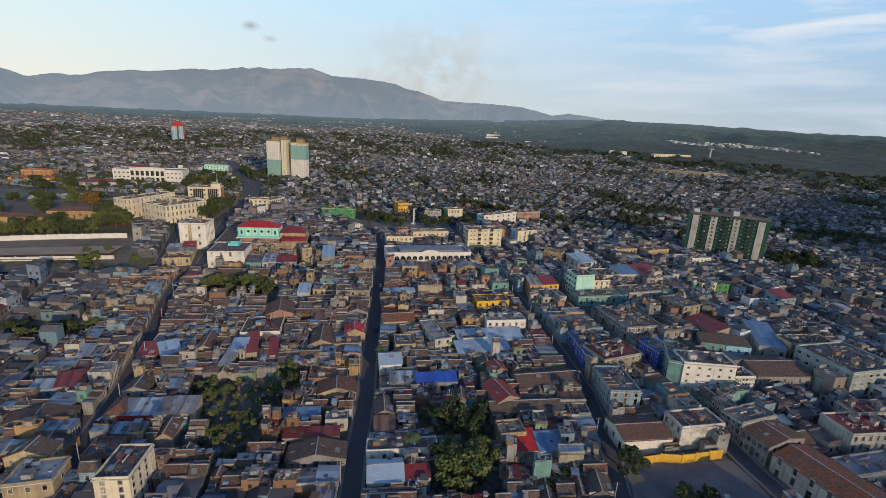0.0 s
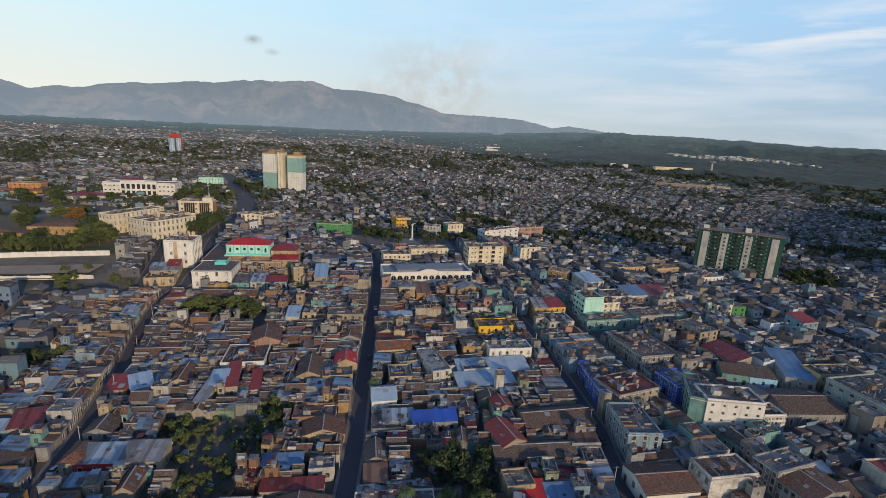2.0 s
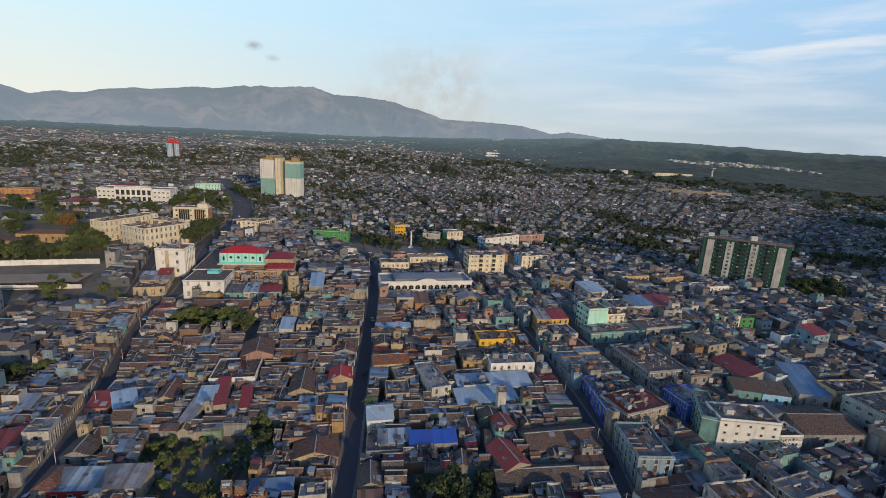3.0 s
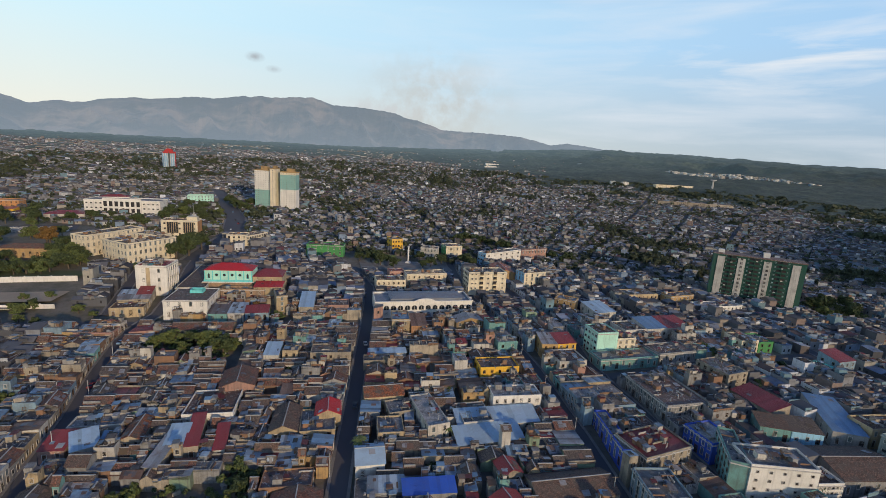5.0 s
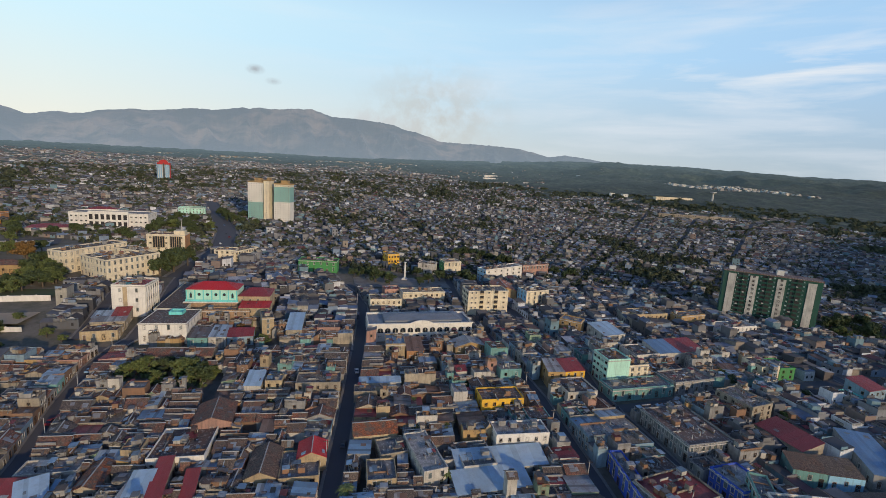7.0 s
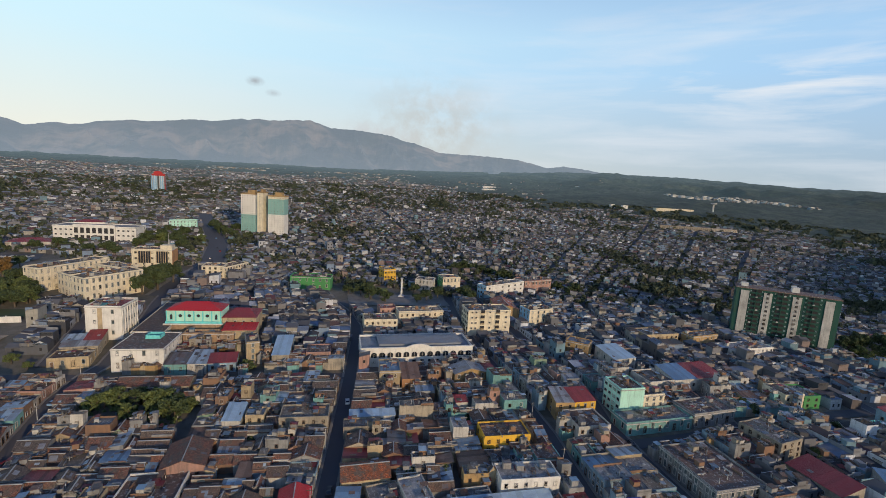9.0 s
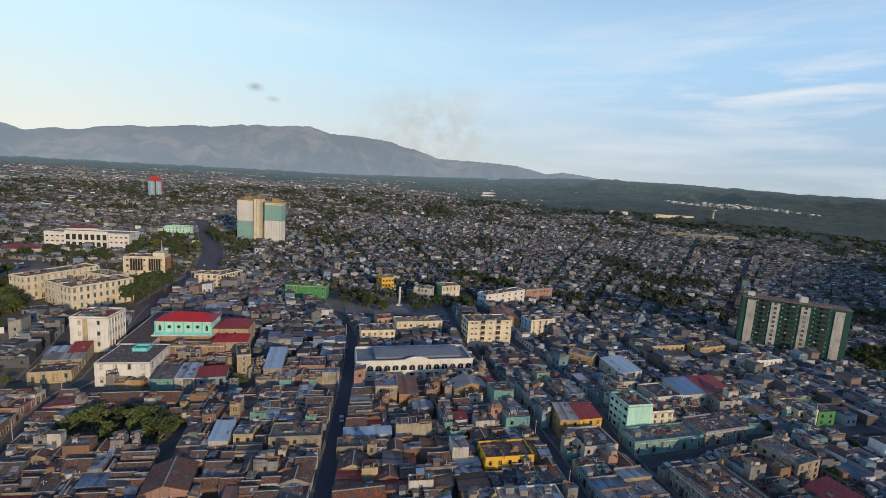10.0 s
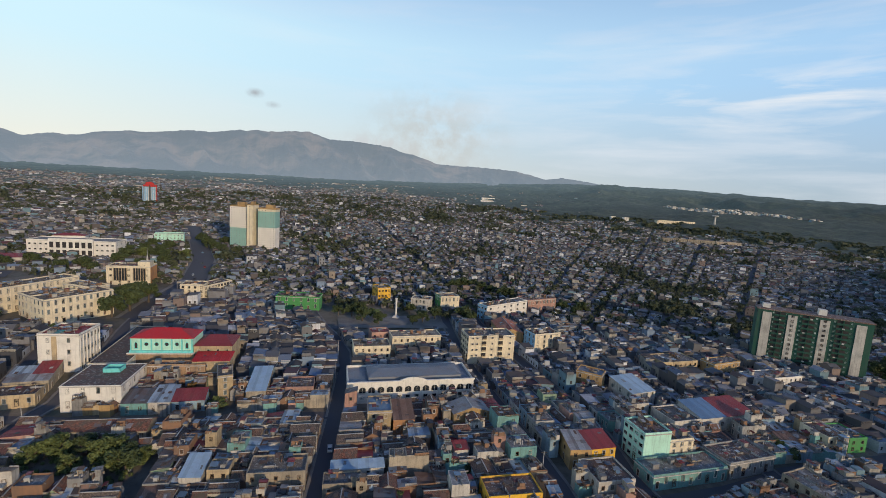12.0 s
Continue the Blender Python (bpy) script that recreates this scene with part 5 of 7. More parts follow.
surface("tower_blue", (0.25, 0.42, 0.58), wear=0.2, streak=0.2)
surface("tower_green", (0.22, 0.42, 0.38), wear=0.2, streak=0.2)
tower((-252.5, 591), (-234, 591.4), 14, 47, 18, [(9, "tower_green"), (9, "bright_white")], 6, 5)
tower((-232, 588), (-225.5, 588.1), 16, 50, 18, [(18, "clean_cream")], 1, 4)
tower((-220.5, 591), (-201.3, 591.5), 14, 47, 18, [(10, "bright_white"), (7, "tower_green"), (1, "clean_cream")], 6, 5)


# long green apartment block with pale stair bands
def green_block(p0, p1, depth, h):
    q = plot(p0, p1, depth)
    keep(q)
    cx, cy = sum(p[0] for p in q) / 4, sum(p[1] for p in q) / 4
    gz = -10.6
    e = thing("apartment_block", "long twelve-storey dark green apartment block with pale stair bands", "apartment block", cx, cy, gz, math.degrees(math.atan2(p1[1] - p0[1], p1[0] - p0[0])))
    w, d = math.hypot(p1[0] - p0[0], p1[1] - p0[1]) / 2, depth / 2
    b = Build()
    b.box(-w, w, -d, d, -4, h, "forest_green")
    part("wall", b, e)
    r = Build()
    r.prism([(-w - 0.4, -d - 0.4), (w + 0.4, -d - 0.4), (w + 0.4, d + 0.4), (-w - 0.4, d + 0.4)], h + 0.01, h + 0.7, "roof_brown", bottom=True)
    part("roof", r, e, "rust-red roof edge")
    for x, z in ((-w + 5, 2.4), (5.0, 3.4)):
        t = Build()
        t.box(x - 2, x + 2, -2, 2, h + 0.7, h + 0.7 + z, "bright_white")
        part("lift_house", t, e, "white lift house")
    fh = h / 12
    for x, slots in ((-w * 0.82, 0), (-w * 0.36, 1), (w * 0.20, 1), (w * 0.80, 0)):
        t = Build()
        t.box(x - 2.4, x + 2.4, -d - 0.5, -d + 0.01, -2, h - 1.4, "plaster_white")
        part("stair_band", t, e, "pale stair band")
        if slots:
            for f in range(1, 12):
                part("opening", WIN_DARK, e, "", pose(x, -d - 0.5, f * fh + 0.4))
    for x in (-w * 0.59, -w * 0.08, w * 0.5):
        for f in range(0, 12):
            bal = part("balcony", GREEN_BALCONY, e, "", pose(x, -d, f * fh + 0.3))
            part("railing", GREEN_RAILING, bal)
            if (f * 7 + int(x)) % 3 == 0:
                part("screen", GREEN_CLOTH, bal, "pale patched balcony screen", pose((f * 5) % 4 - 0.5, 0, 0))
    for x in (-w * 0.70, -w * 0.48, -w * 0.22, w * 0.06, w * 0.36, w * 0.64):
        for f in range(0, 12):
            part("window", WIN_GREEN, e, "", pose(x, -d, f * fh + 1.2))


surface("pale_shutter", (0.36, 0.46, 0.45), wear=0.35, shift=0.4)
WIN_GREEN = window_mesh("window", 1.0, 1.1, "forest_green", "pale_shutter", sill=False)
gbal = Build()
gbal.box(-3.2, 3.2, -0.9, 0, 0, 0.15, "plaster_grey", True)
# near-black panel puts the shade at the balcony's back into colour
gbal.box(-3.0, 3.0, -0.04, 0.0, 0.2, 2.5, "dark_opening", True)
gbal.box(-0.12, 0.12, -0.9, 0, 0.15, 2.6, "forest_green", True)
GREEN_BALCONY = gbal.mesh("balcony")
gbal = Build()
gbal.box(-3.2, 3.2, -0.96, -0.86, 0.0, 1.0, "forest_green", True)
GREEN_RAILING = gbal.mesh("railing")
gbal = Build()
gbal.box(-1.9, -0.7, -1.04, -0.97, 0.3, 1.15, "trim_white", True)
GREEN_CLOTH = gbal.mesh("screen")
green_block((197.5, 377), (249, 352), 12, 36.0)


# white public building with a tall colonnade
def colonnade():
    p0, p1 = (-366, 464), (-300, 480)
    e = building("white public building with tall dark colonnade bays", p0, p1, 22, 15, 3, "bright_white", "roof_lime", cols=(0, 3, 0, 0), category="public building")
    w = math.hypot(66, 16) / 2
    c = Build()
    c.box(-w * 0.5, w * 0.5, -12.5, -11, -2, 16.5, "bright_white")
    part("portico", c, e, "raised white portico")
    for i in range(7):
        for z0, z1 in ((1.5, 6.5), (8.5, 13.5)):
            # near-black panel on the solid portico, painted as the shade between columns
            g = Build()
            g.box(-1.5, 1.5, -12.56, -12.4, z0, z1, "dark_opening", True)
            part("opening", g, e, "", pose(-w * 0.43 + i * w * 0.143, 0, 0))
    for i in range(4):
        for s in (-1, 1):
            for f in range(3):
                part("window", WIN_WIDE, e, "", pose(s * (w * 0.57 + i * w * 0.12), -11, 1.5 + f * 4.6))


colonnade()

# red-topped office tower far off: two rounded glass shafts between fins, under a red vault
e = thing("office_tower", "office tower of blue glass shafts under a red vault", "office tower", -628, 1010, 19.5, 32)
# the middle fin's dark colour stands for shade between the shafts
for nm, x0, x1, z1, mt, lb in (("fin", -12.6, -11.4, 37, "tower_blue", "blue edge fin"), ("fin", -0.8, 0.8, 40, "dark_metal", "dark fin coloured as a shaded recess"), ("fin", 11.4, 12.6, 41, "red_paint", "red edge fin")):
    b = Build()
    b.box(x0, x1, -6, 7, -5, z1, mt, True)
    part(nm, b, e, lb)
for x0 in (-6.1, 6.1):
    b = Build()
    b.cyl(x0, 0, 5.2, -5, 36, "tower_blue", 18)
    shaft = part("shaft", b, e, "rounded blue glass shaft")
    for k in range(3):
        b = Build()
        a = radians(-135 + 45 * k)
        u, v = x0 + 5.3 * math.cos(a), 5.3 * math.sin(a)
        b.box(u - 0.3, u + 0.3, v - 0.3, v + 0.3, -3, 36.5, "bright_white", True)
        part("rib", b, shaft, "white rib")
b = Build()
b.box(-11.5, 11.5, -6.0, 7, 36.6, 40, "red_paint", True)
n = 14
for k in range(n):
    a0, a1 = math.pi * k / n, math.pi * (k + 1) / n
    b.prism([(-8.5 * math.cos(a0), -5), (-8.5 * math.cos(a1), -5), (-8.5 * math.cos(a1), 6), (-8.5 * math.cos(a0), 6)], 40, [40 + 6.5 * math.sin(a0), 40 + 6.5 * math.sin(a1), 40 + 6.5 * math.sin(a1), 40 + 6.5 * math.sin(a0)], "red_paint")
part("crown", b, e, "bright red vaulted crown")
keep([(-648, 990), (-606, 990), (-606, 1030), (-648, 1030)])

# square with its column
keep([(-74, 366), (-52, 356), (-2, 372), (-6, 406)])
keep([(-74, 366), (-6, 406), (-52, 406), (-86, 380)])
e = thing("monument", "white stone column on a stepped base", "monument", -37, 393, land(-37, 393))
b = Build()
for k in range(3):
    b.box(-2.2 + 0.5 * k, 2.2 - 0.5 * k, -2.2 + 0.5 * k, 2.2 - 0.5 * k, 0.4 * k - (1 if k == 0 else 0), 0.4 * k + 0.4, "bright_white")
part("base", b, e)
b = Build()
b.cyl(0, 0, 0.75, 1.2, 13, "bright_white", 14, 0.6)
b.box(-0.9, 0.9, -0.9, 0.9, 13, 13.6, "bright_white", True)
part("column", b, e)
ribbon("pavement", [(-72, 372), (-4, 392)], 14, "paved town square under trees", "pavement", 0.12)

# playing field with white wall, paved court and plaza
keep([(-330, 228), (-200, 252), (-222, 296), (-330, 275)])
ribbon("lawn", [(-335, 236), (-213, 266)], 15, "bare brown playing field", "bare_field", 0.1)
ribbon("lawn", [(-340, 262), (-225, 296)], 9, "shaded lawn with trees behind the field wall", "lawn", 0.1)
ribbon("pavement", [(-300, 234), (-224, 249)], 7, "pale concrete sports court", "pavement", 0.16)


def wall_run(pts, h, mat, label, bay=6.0):
    b = Build()
    for (x0, y0), (x1, y1) in zip(pts, pts[1:]):
        n = max(1, int(math.hypot(x1 - x0, y1 - y0) / bay))
        t = Vector((x1 - x0, y1 - y0)).normalized()
        o = Vector((-t.y, t.x)) * 0.12
        for k in range(n):
            a, c = lerp((x0, y0), (x1, y1), k / n), lerp((x0, y0), (x1, y1), (k + 1) / n)
            z = land(*a)
            b.prism([(a[0] - o.x, a[1] - o.y), (c[0] - o.x, c[1] - o.y), (c[0] + o.x, c[1] + o.y), (a[0] + o.x, a[1] + o.y)], z - 1, z + h, mat)
            b.prism([(a[0] - o.x * 2 - t.x * 0.2, a[1] - o.y * 2 - t.y * 0.2), (a[0] - o.x * 2 + t.x * 0.2, a[1] - o.y * 2 + t.y * 0.2), (a[0] + o.x * 2 + t.x * 0.2, a[1] + o.y * 2 + t.y * 0.2), (a[0] + o.x * 2 - t.x * 0.2, a[1] + o.y * 2 - t.y * 0.2)], z - 1, z + h + 0.35, mat)
    return tagged(part("boundary_wall", b), label, "wall")


wall_run([(-335, 248), (-289, 262), (-221, 283)], 3.0, "bright_white", "long white boundary wall with posts round the field")
wall_run([(-330, 229), (-262, 236), (-205, 249)], 2.2, "bright_white", "white field wall along the street")
keep([(58, 96), (98, 100), (100, 118), (57, 116)])
keep([(66, 115), (97, 120), (96, 124), (66, 119)])
b = Build()
b.face([(57, 92, land(70, 100) + 0.1), (101, 98, land(70, 100) + 0.1), (99, 122, land(80, 118) + 0.1), (60, 117, land(80, 118) + 0.1)], "pavement")
tagged(part("pavement", b), "paved open plaza with worn concrete", "plaza", kind="structure")
wall_run([(65.5, 116.5), (72, 118.5), (79, 118.6), (94, 122.5)], 3.2, "bright_yellow", "yellow plaza wall with recessed bays", 5.0)

# gardens and yards kept open
GARDENS = ([(-136, 212), (-97, 211), (-98, 228), (-134, 228)], [(-2, 97), (19, 99), (18, 113), (-2, 112)], [(-6, 122), (18, 120), (18, 137), (-8, 136)], [(-88, 119), (-60, 120), (-64, 146), (-94, 142)], [(-76, 108), (-60, 104), (-58, 116), (-74, 120)],
          [(-66, 130), (-55, 130), (-55, 152), (-66, 152)], [(-190, 156), (-158, 164), (-158, 178), (-190, 172)], [(-112, 256), (-88, 256), (-88, 262), (-112, 268)], [(262, 346), (310, 346), (310, 386), (262, 384)])
for q in GARDENS:
    keep(q)
building("long ochre house with red hipped tile roof", (-344, 276), (-284, 291), 11, 6.0, 1, "plaster_ochre", "tile_red", cols=(14, 0, 0, 3), roof="hip", rise=2.4)
building("ochre rear range with red hipped tile roof", (-297, 306), (-264, 316), 11, 5.5, 1, "plaster_ochre", "tile_red", cols=(9, 0, 0, 3), roof="hip", rise=2.4)
building("long low white school with maroon hipped roof", (-364, 417), (-338, 431), 20, 6.0, 1, "plaster_white", "roof_maroon", cols=(7, 0, 0, 0), roof="hip", rise=2.2)
building("orange-plastered apartment block by the stadium", (-455, 452), (-428, 460), 12, 10.0, 3, "orange_plaster", "roof_concrete", cols=(7, 0, 0, 0))
building("long yellow stand beside the avenue", (-446, 428), (-412, 438), 9, 5.0, 1, "bright_yellow", "roof_orange", cols=(6, 0, 0, 0), roof="shed", rise=1.2)
building("white villa with red roof among trees", (-396, 522), (-372, 534), 12, 9.0, 2, "bright_white", "roof_maroon", cols=(7, 0, 0, 0), roof="hip", rise=2.2)
building("mint and white school beside the avenue", (-332, 580), (-306, 592), 12, 10.0, 3, "mint", "roof_lime", cols=(8, 0, 0, 0))
ribbon("pavement", [(-368, 372), (-322, 404)], 13, "asphalt car park beside the palace", "asphalt", 0.14)
lines = Build()
for k in range(26):
    for j in range(4):
        p = lerp((-366, 366), (-322, 396), (k + 0.5) / 26)
        o = 5.5 * (j - 1.5)
        x, y = p[0] - 0.56 * o, p[1] + 0.83 * o
        lines.box(x - 0.35, x + 0.35, y - 1.6, y + 1.6, land(x, y) - 0.3, land(x, y) + (1.0 if (k + j) % 3 else 0.3), "trim_white")
tagged(part("road_markings", lines), "rows of low white bay dividers on asphalt", "markings", kind="stuff")
keep([(-378, 376), (-362, 358), (-314, 394), (-330, 416)])

# ---- trees ----
def crown_mesh(name, seed, r, hgt, n, leaf_size, mat, flat=0.8):
    """A crown of many small leaf clumps on several uneven lobes, open between them."""
    rng = random.Random(seed)
    b = Build()
    lobes = []
    for k in range(rng.randint(20, 26)):
        a, q = rng.uniform(0, 6.28), rng.uniform(0.05, 0.85) * r
        lobes.append((q * math.cos(a), q * math.sin(a), hgt * rng.uniform(0.45, 1.08) - 0.25 * q, r * rng.uniform(0.2, 0.36)))
    for i in range(n):
        x, y, z, q = rng.choice(lobes)
        d = Vector((rng.gauss(0, 1), rng.gauss(0, 1), rng.gauss(0.25, 1))).normalized()
        p = Vector((x, y, z)) + Vector((d.x, d.y, d.z * flat)) * q * rng.uniform(0.62, 1.08)
        s = leaf_size * rng.uniform(0.6, 1.4)
        t = (d + Vector((rng.uniform(-1, 1), rng.uniform(-1, 1), rng.uniform(-1, 1)))).normalized()
        u = t.orthogonal().normalized()
        w = t.cross(u)
        ang = rng.uniform(0, 6.28)
        u, w = u * math.cos(ang) + w * math.sin(ang), w * math.cos(ang) - u * math.sin(ang)
        b.face([tuple(p - u * s), tuple(p - w * s * 0.55 + t * s * 0.2), tuple(p + u * s), tuple(p + w * s * 0.55 + t * s * 0.2)], mat)
    return b.mesh(name)


def trunk_mesh(name, seed, r, hgt):
    rng = random.Random(seed)
    b = Build()

    def limb(p, q, r0, r1, n=7):
        i, k = len(b.v), b.slot("bark")
        d = (q - p).normalized()
        u = d.orthogonal().normalized()
        w = d.cross(u)
        for c, rr in ((p, r0), (q, r1)):
            b.v.extend(tuple(c + (u * math.cos(6.2832 * a / n) + w * math.sin(6.2832 * a / n)) * rr) for a in range(n))
        for a in range(n):
            c = (a + 1) % n
            b.f.append((i + a, i + c, i + n + c, i + n + a))
            b.mi.append(k)

    t = 0.045 * hgt
    fork = Vector((rng.uniform(-0.3, 0.3), rng.uniform(-0.3, 0.3), hgt * 0.38))
    limb(Vector((0, 0, -1)), fork, t * 1.3, t * 0.85)
    for k in range(6):
        a = k * 1.05 + rng.uniform(-0.3, 0.3)
        mid = fork + Vector((math.cos(a) * r * 0.35, math.sin(a) * r * 0.35, hgt * 0.2))
        limb(fork, mid, t * 0.55, t * 0.35)
        limb(mid, mid + Vector((math.cos(a + 0.5) * r * 0.3, math.sin(a + 0.5) * r * 0.3, hgt * 0.22)), t * 0.33, t * 0.1)
    return b.mesh(name)


TREE_KIND = [(trunk_mesh("trunk", 3 + i, 5.0, 8.5), crown_mesh("crown", 11 + i, 5.0, 8.0, 2500, 0.47, mt)) for i, mt in enumerate(("leaves", "leaves", "leaves_dark", "leaves_dry"))]


def tree(x, y, size, kind=0, label="broad leafy tree with dense green crown"):
    e = thing("tree", label, "tree", x, y, land(x, y), (x * 37 + y * 11) % 360, "street and courtyard trees")
    e.scale = (size, size, size * (0.9 + 0.2 * ((x * 7 + y * 3) % 1)))
    part("trunk", TREE_KIND[kind][0], e)
    part("crown", TREE_KIND[kind][1], e)
    return e


def palm(x, y, h):
    e = thing("palm_tree", "slender palm with drooping fronds", "palm tree", x, y, land(x, y), (x * 53) % 360)
    b = Build()
    b.cyl(0, 0, 0.28, -1, h, "bark", 8, 0.16)
    part("trunk", b, e)
    b = Build()
    for k in range(16):
        a, up = k * 0.85, 0.5 - 0.09 * (k % 7)
        prev = None
        for s in range(6):
            f = s / 5
            r = 3.2 * f
            z = h + r * up - 2.1 * f * f
            w = 0.55 * math.sin(math.pi * min(1, f + 0.12)) + 0.03
            c = Vector((r * math.cos(a), r * math.sin(a), z))
            n = Vector((-math.sin(a), math.cos(a), 0)) * w
            cur = (tuple(c - n - Vector((0, 0, w * 0.5))), tuple(c), tuple(c + n - Vector((0, 0, w * 0.5))))
            if prev:
                b.face([prev[0], prev[1], cur[1], cur[0]], "leaves")
                b.face([prev[1], prev[2], cur[2], cur[1]], "leaves")
            prev = cur
    part("crown", b, e)


# big trees of the courtyards and gardens
for x, y, s, k in ((8, 104, 1.65, 0), (3, 111, 1.2, 0), (13, 112, 1.2, 0), (4, 128, 1.25, 2), (11, 122, 1.1, 2), (-4, 130, 0.7, 2), (14, 134, 0.7, 2), (-84, 133, 0.55, 0), (-90, 138, 0.5, 0), (-79, 137, 0.5, 0), (-87, 142, 0.42, 0), (-92, 133, 0.36, 0), (-58, 145, 0.62, 2), (-61, 152, 0.7, 0), (-55, 150, 0.5, 2), (-63, 141, 0.45, 0),
                   (-73, 117, 0.42, 0), (-68, 118, 0.46, 0), (-64, 114, 0.36, 0), (-56, 102, 0.5, 0), (-79, 114, 0.4, 0), (-70, 125, 0.35, 0), (-108, 222, 1.25, 0), (-101, 220, 1.05, 2), (-112, 226, 0.85, 0), (-127, 224, 1.0, 0), (-132, 220, 0.85, 0), (-119, 226, 0.8, 2), (-99, 226, 0.6, 0), (-118, 218, 0.7, 0),
                   (60, 113, 1.0, 2), (73, 104, 0.7, 0), (80, 104, 0.6, 2), (-297, 272, 0.9, 0), (-286, 276, 1.0, 2), (-272, 278, 1.0, 0), (-259, 282, 1.0, 2), (-248, 288, 1.1, 0), (-241, 300, 1.1, 2), (-308, 268, 1.0, 2), (-226, 254, 0.5, 0), (-216, 259, 0.5, 0), (-303, 270, 1.12, 0), (-292, 274, 1.09, 0), (-280, 277, 0.88, 0), (-266, 280, 1.09, 2), (-254, 285, 1.06, 2), (-246, 292, 0.97, 2), (-240, 306, 1.09, 0), (-300, 284, 0.91, 2), (-290, 288, 0.97, 2), (-279, 289, 0.97, 2), (-268, 292, 0.85, 0), (-258, 296, 0.91, 2), (-250, 302, 1.03, 2), (-285, 282, 0.88, 0), (-273, 285, 0.97, 0), (-262, 288, 0.85, 2), (-244, 314, 0.97, 2), (-251, 318, 1.06, 2), (-221, 243, 0.55, 0), (-214, 246, 0.5, 0), (-209, 233, 0.5, 0), (-200, 232, 0.45, 2), (-217, 250, 0.45, 2), (-192, 168, 0.7, 2), (204, 379, 0.9, 2), (136, 301, 0.7, 2), (142, 225, 0.6, 0), (30, 110, 0.5, 2), (-167, 170, 0.8, 2), (-178, 160, 0.9, 0), (-186, 166, 0.75, 2), (-160, 176, 0.6, 0), (78, 98, 0.8, 0), (84, 96, 0.6, 0), (34, 102, 0.6, 2), (38, 107, 0.6, 0), (-2, 158, 0.5, 2), (2, 200, 0.55, 0), (-8, 200, 0.5, 0),
                   (-100, 262, 0.6, 0), (-106, 266, 0.55, 3), (-92, 258, 0.5, 0), (-215, 240, 0.7, 0), (-190, 246, 0.6, 0), (-180, 243, 0.45, 0), (135, 262, 0.6, 0), (-15, 235, 0.5, 2), (-12, 215, 0.5, 0),
                   (-66, 385, 1.1, 2), (-57, 377, 1.15, 2), (-46, 374, 1.0, 2), (-62, 392, 1.0, 2), (-29, 406, 0.9, 2), (-18, 387, 1.0, 2), (-10, 398, 1.1, 2), (-52, 388, 0.8, 0), (10, 400, 1.3, 2), (14, 394, 1.1, 2), (-24, 380, 0.8, 2), (-75, 384, 0.9, 2),
                   (-197, 340, 1.5, 2), (-195, 352, 1.7, 2), (-202, 362, 1.7, 2), (-197, 372, 1.5, 2), (-206, 374, 1.5, 2), (-206, 310, 0.5, 0), (-214, 306, 0.5, 0),
                   (-256, 306, 1.2, 0), (-247, 310, 1.1, 0), (-262, 314, 1.3, 2), (-258, 320, 1.2, 0), (-272, 332, 1.3, 2), (-240, 308, 0.9, 2), (-282, 300, 1.0, 2), (-310, 318, 1.2, 2), (-322, 326, 1.2, 0), (-294, 346, 1.6, 3), (-302, 352, 1.3, 3), (-212, 322, 0.6, 0), (-208, 331, 0.6, 2), (-330, 345, 1.2, 2), (-345, 353, 1.1, 2), (-318, 356, 1.2, 0), (-352, 338, 1.1, 2), (-308, 372, 1.0, 2), (-330, 303, 1.1, 2), (-350, 312, 1.2, 0), (-362, 326, 1.1, 2), (-344, 421, 1.1, 2), (-336, 436, 1.2, 2), (-324, 430, 1.0, 2), (-300, 424, 1.2, 2), (-290, 432, 1.4, 2), (-280, 428, 1.1, 2), (-364, 410, 1.2, 2), (-376, 420, 1.3, 2), (-390, 432, 1.2, 0), (-330, 452, 0.9, 2), (-398, 446, 1.3, 2), (-410, 420, 1.3, 2), (-380, 398, 1.2, 2), (-352, 392, 1.0, 0),
                   (-292, 482, 1.4, 2), (-285, 496, 1.4, 0), (-268, 494, 1.3, 2), (-256, 512, 1.2, 0), (-306, 500, 1.4, 2), (-318, 512, 1.4, 2), (-300, 520, 1.3, 2), (-280, 515, 1.4, 2), (-330, 526, 1.3, 2), (-310, 545, 1.3, 2), (-290, 540, 1.3, 2), (-250, 450, 1.0, 2), (-262, 458, 1.1, 2), (-285, 462, 1.3, 2), (-255, 478, 1.2, 2), (-228, 448, 0.9, 0), (-272, 492, 1.3, 2), (-290, 500, 1.3, 2),
                   (-258, 566, 1.3, 2), (-270, 575, 1.4, 2), (-280, 590, 1.3, 2), (-245, 560, 1.1, 2), (-292, 604, 1.4, 2), (-262, 600, 1.3, 2), (-232, 564, 0.9, 2), (-165, 590, 1.1, 2), (-155, 605, 1.2, 2),
                   (270, 365, 1.3, 2), (282, 372, 1.4, 2), (295, 362, 1.3, 2), (286, 352, 1.2, 2), (304, 378, 1.3, 2), (268, 352, 1.0, 0), (230, 400, 1.1, 0), (242, 408, 1.1, 0), (100, 440, 1.0, 2), (92, 455, 1.1, 2), (108, 452, 1.2, 2), (2, 496, 1.1, 2), (10, 500, 1.3, 2), (19, 498, 1.2, 2), (28, 494, 1.2, 2), (36, 490, 1.0, 2), (46, 478, 1.3, 2), (52, 476, 1.2, 2)):
    tree(x, y, s, k, {0: "broad leafy tree with dense green crown", 2: "dark evergreen tree with dense crown", 3: "tree with dry orange-brown foliage"}[k])
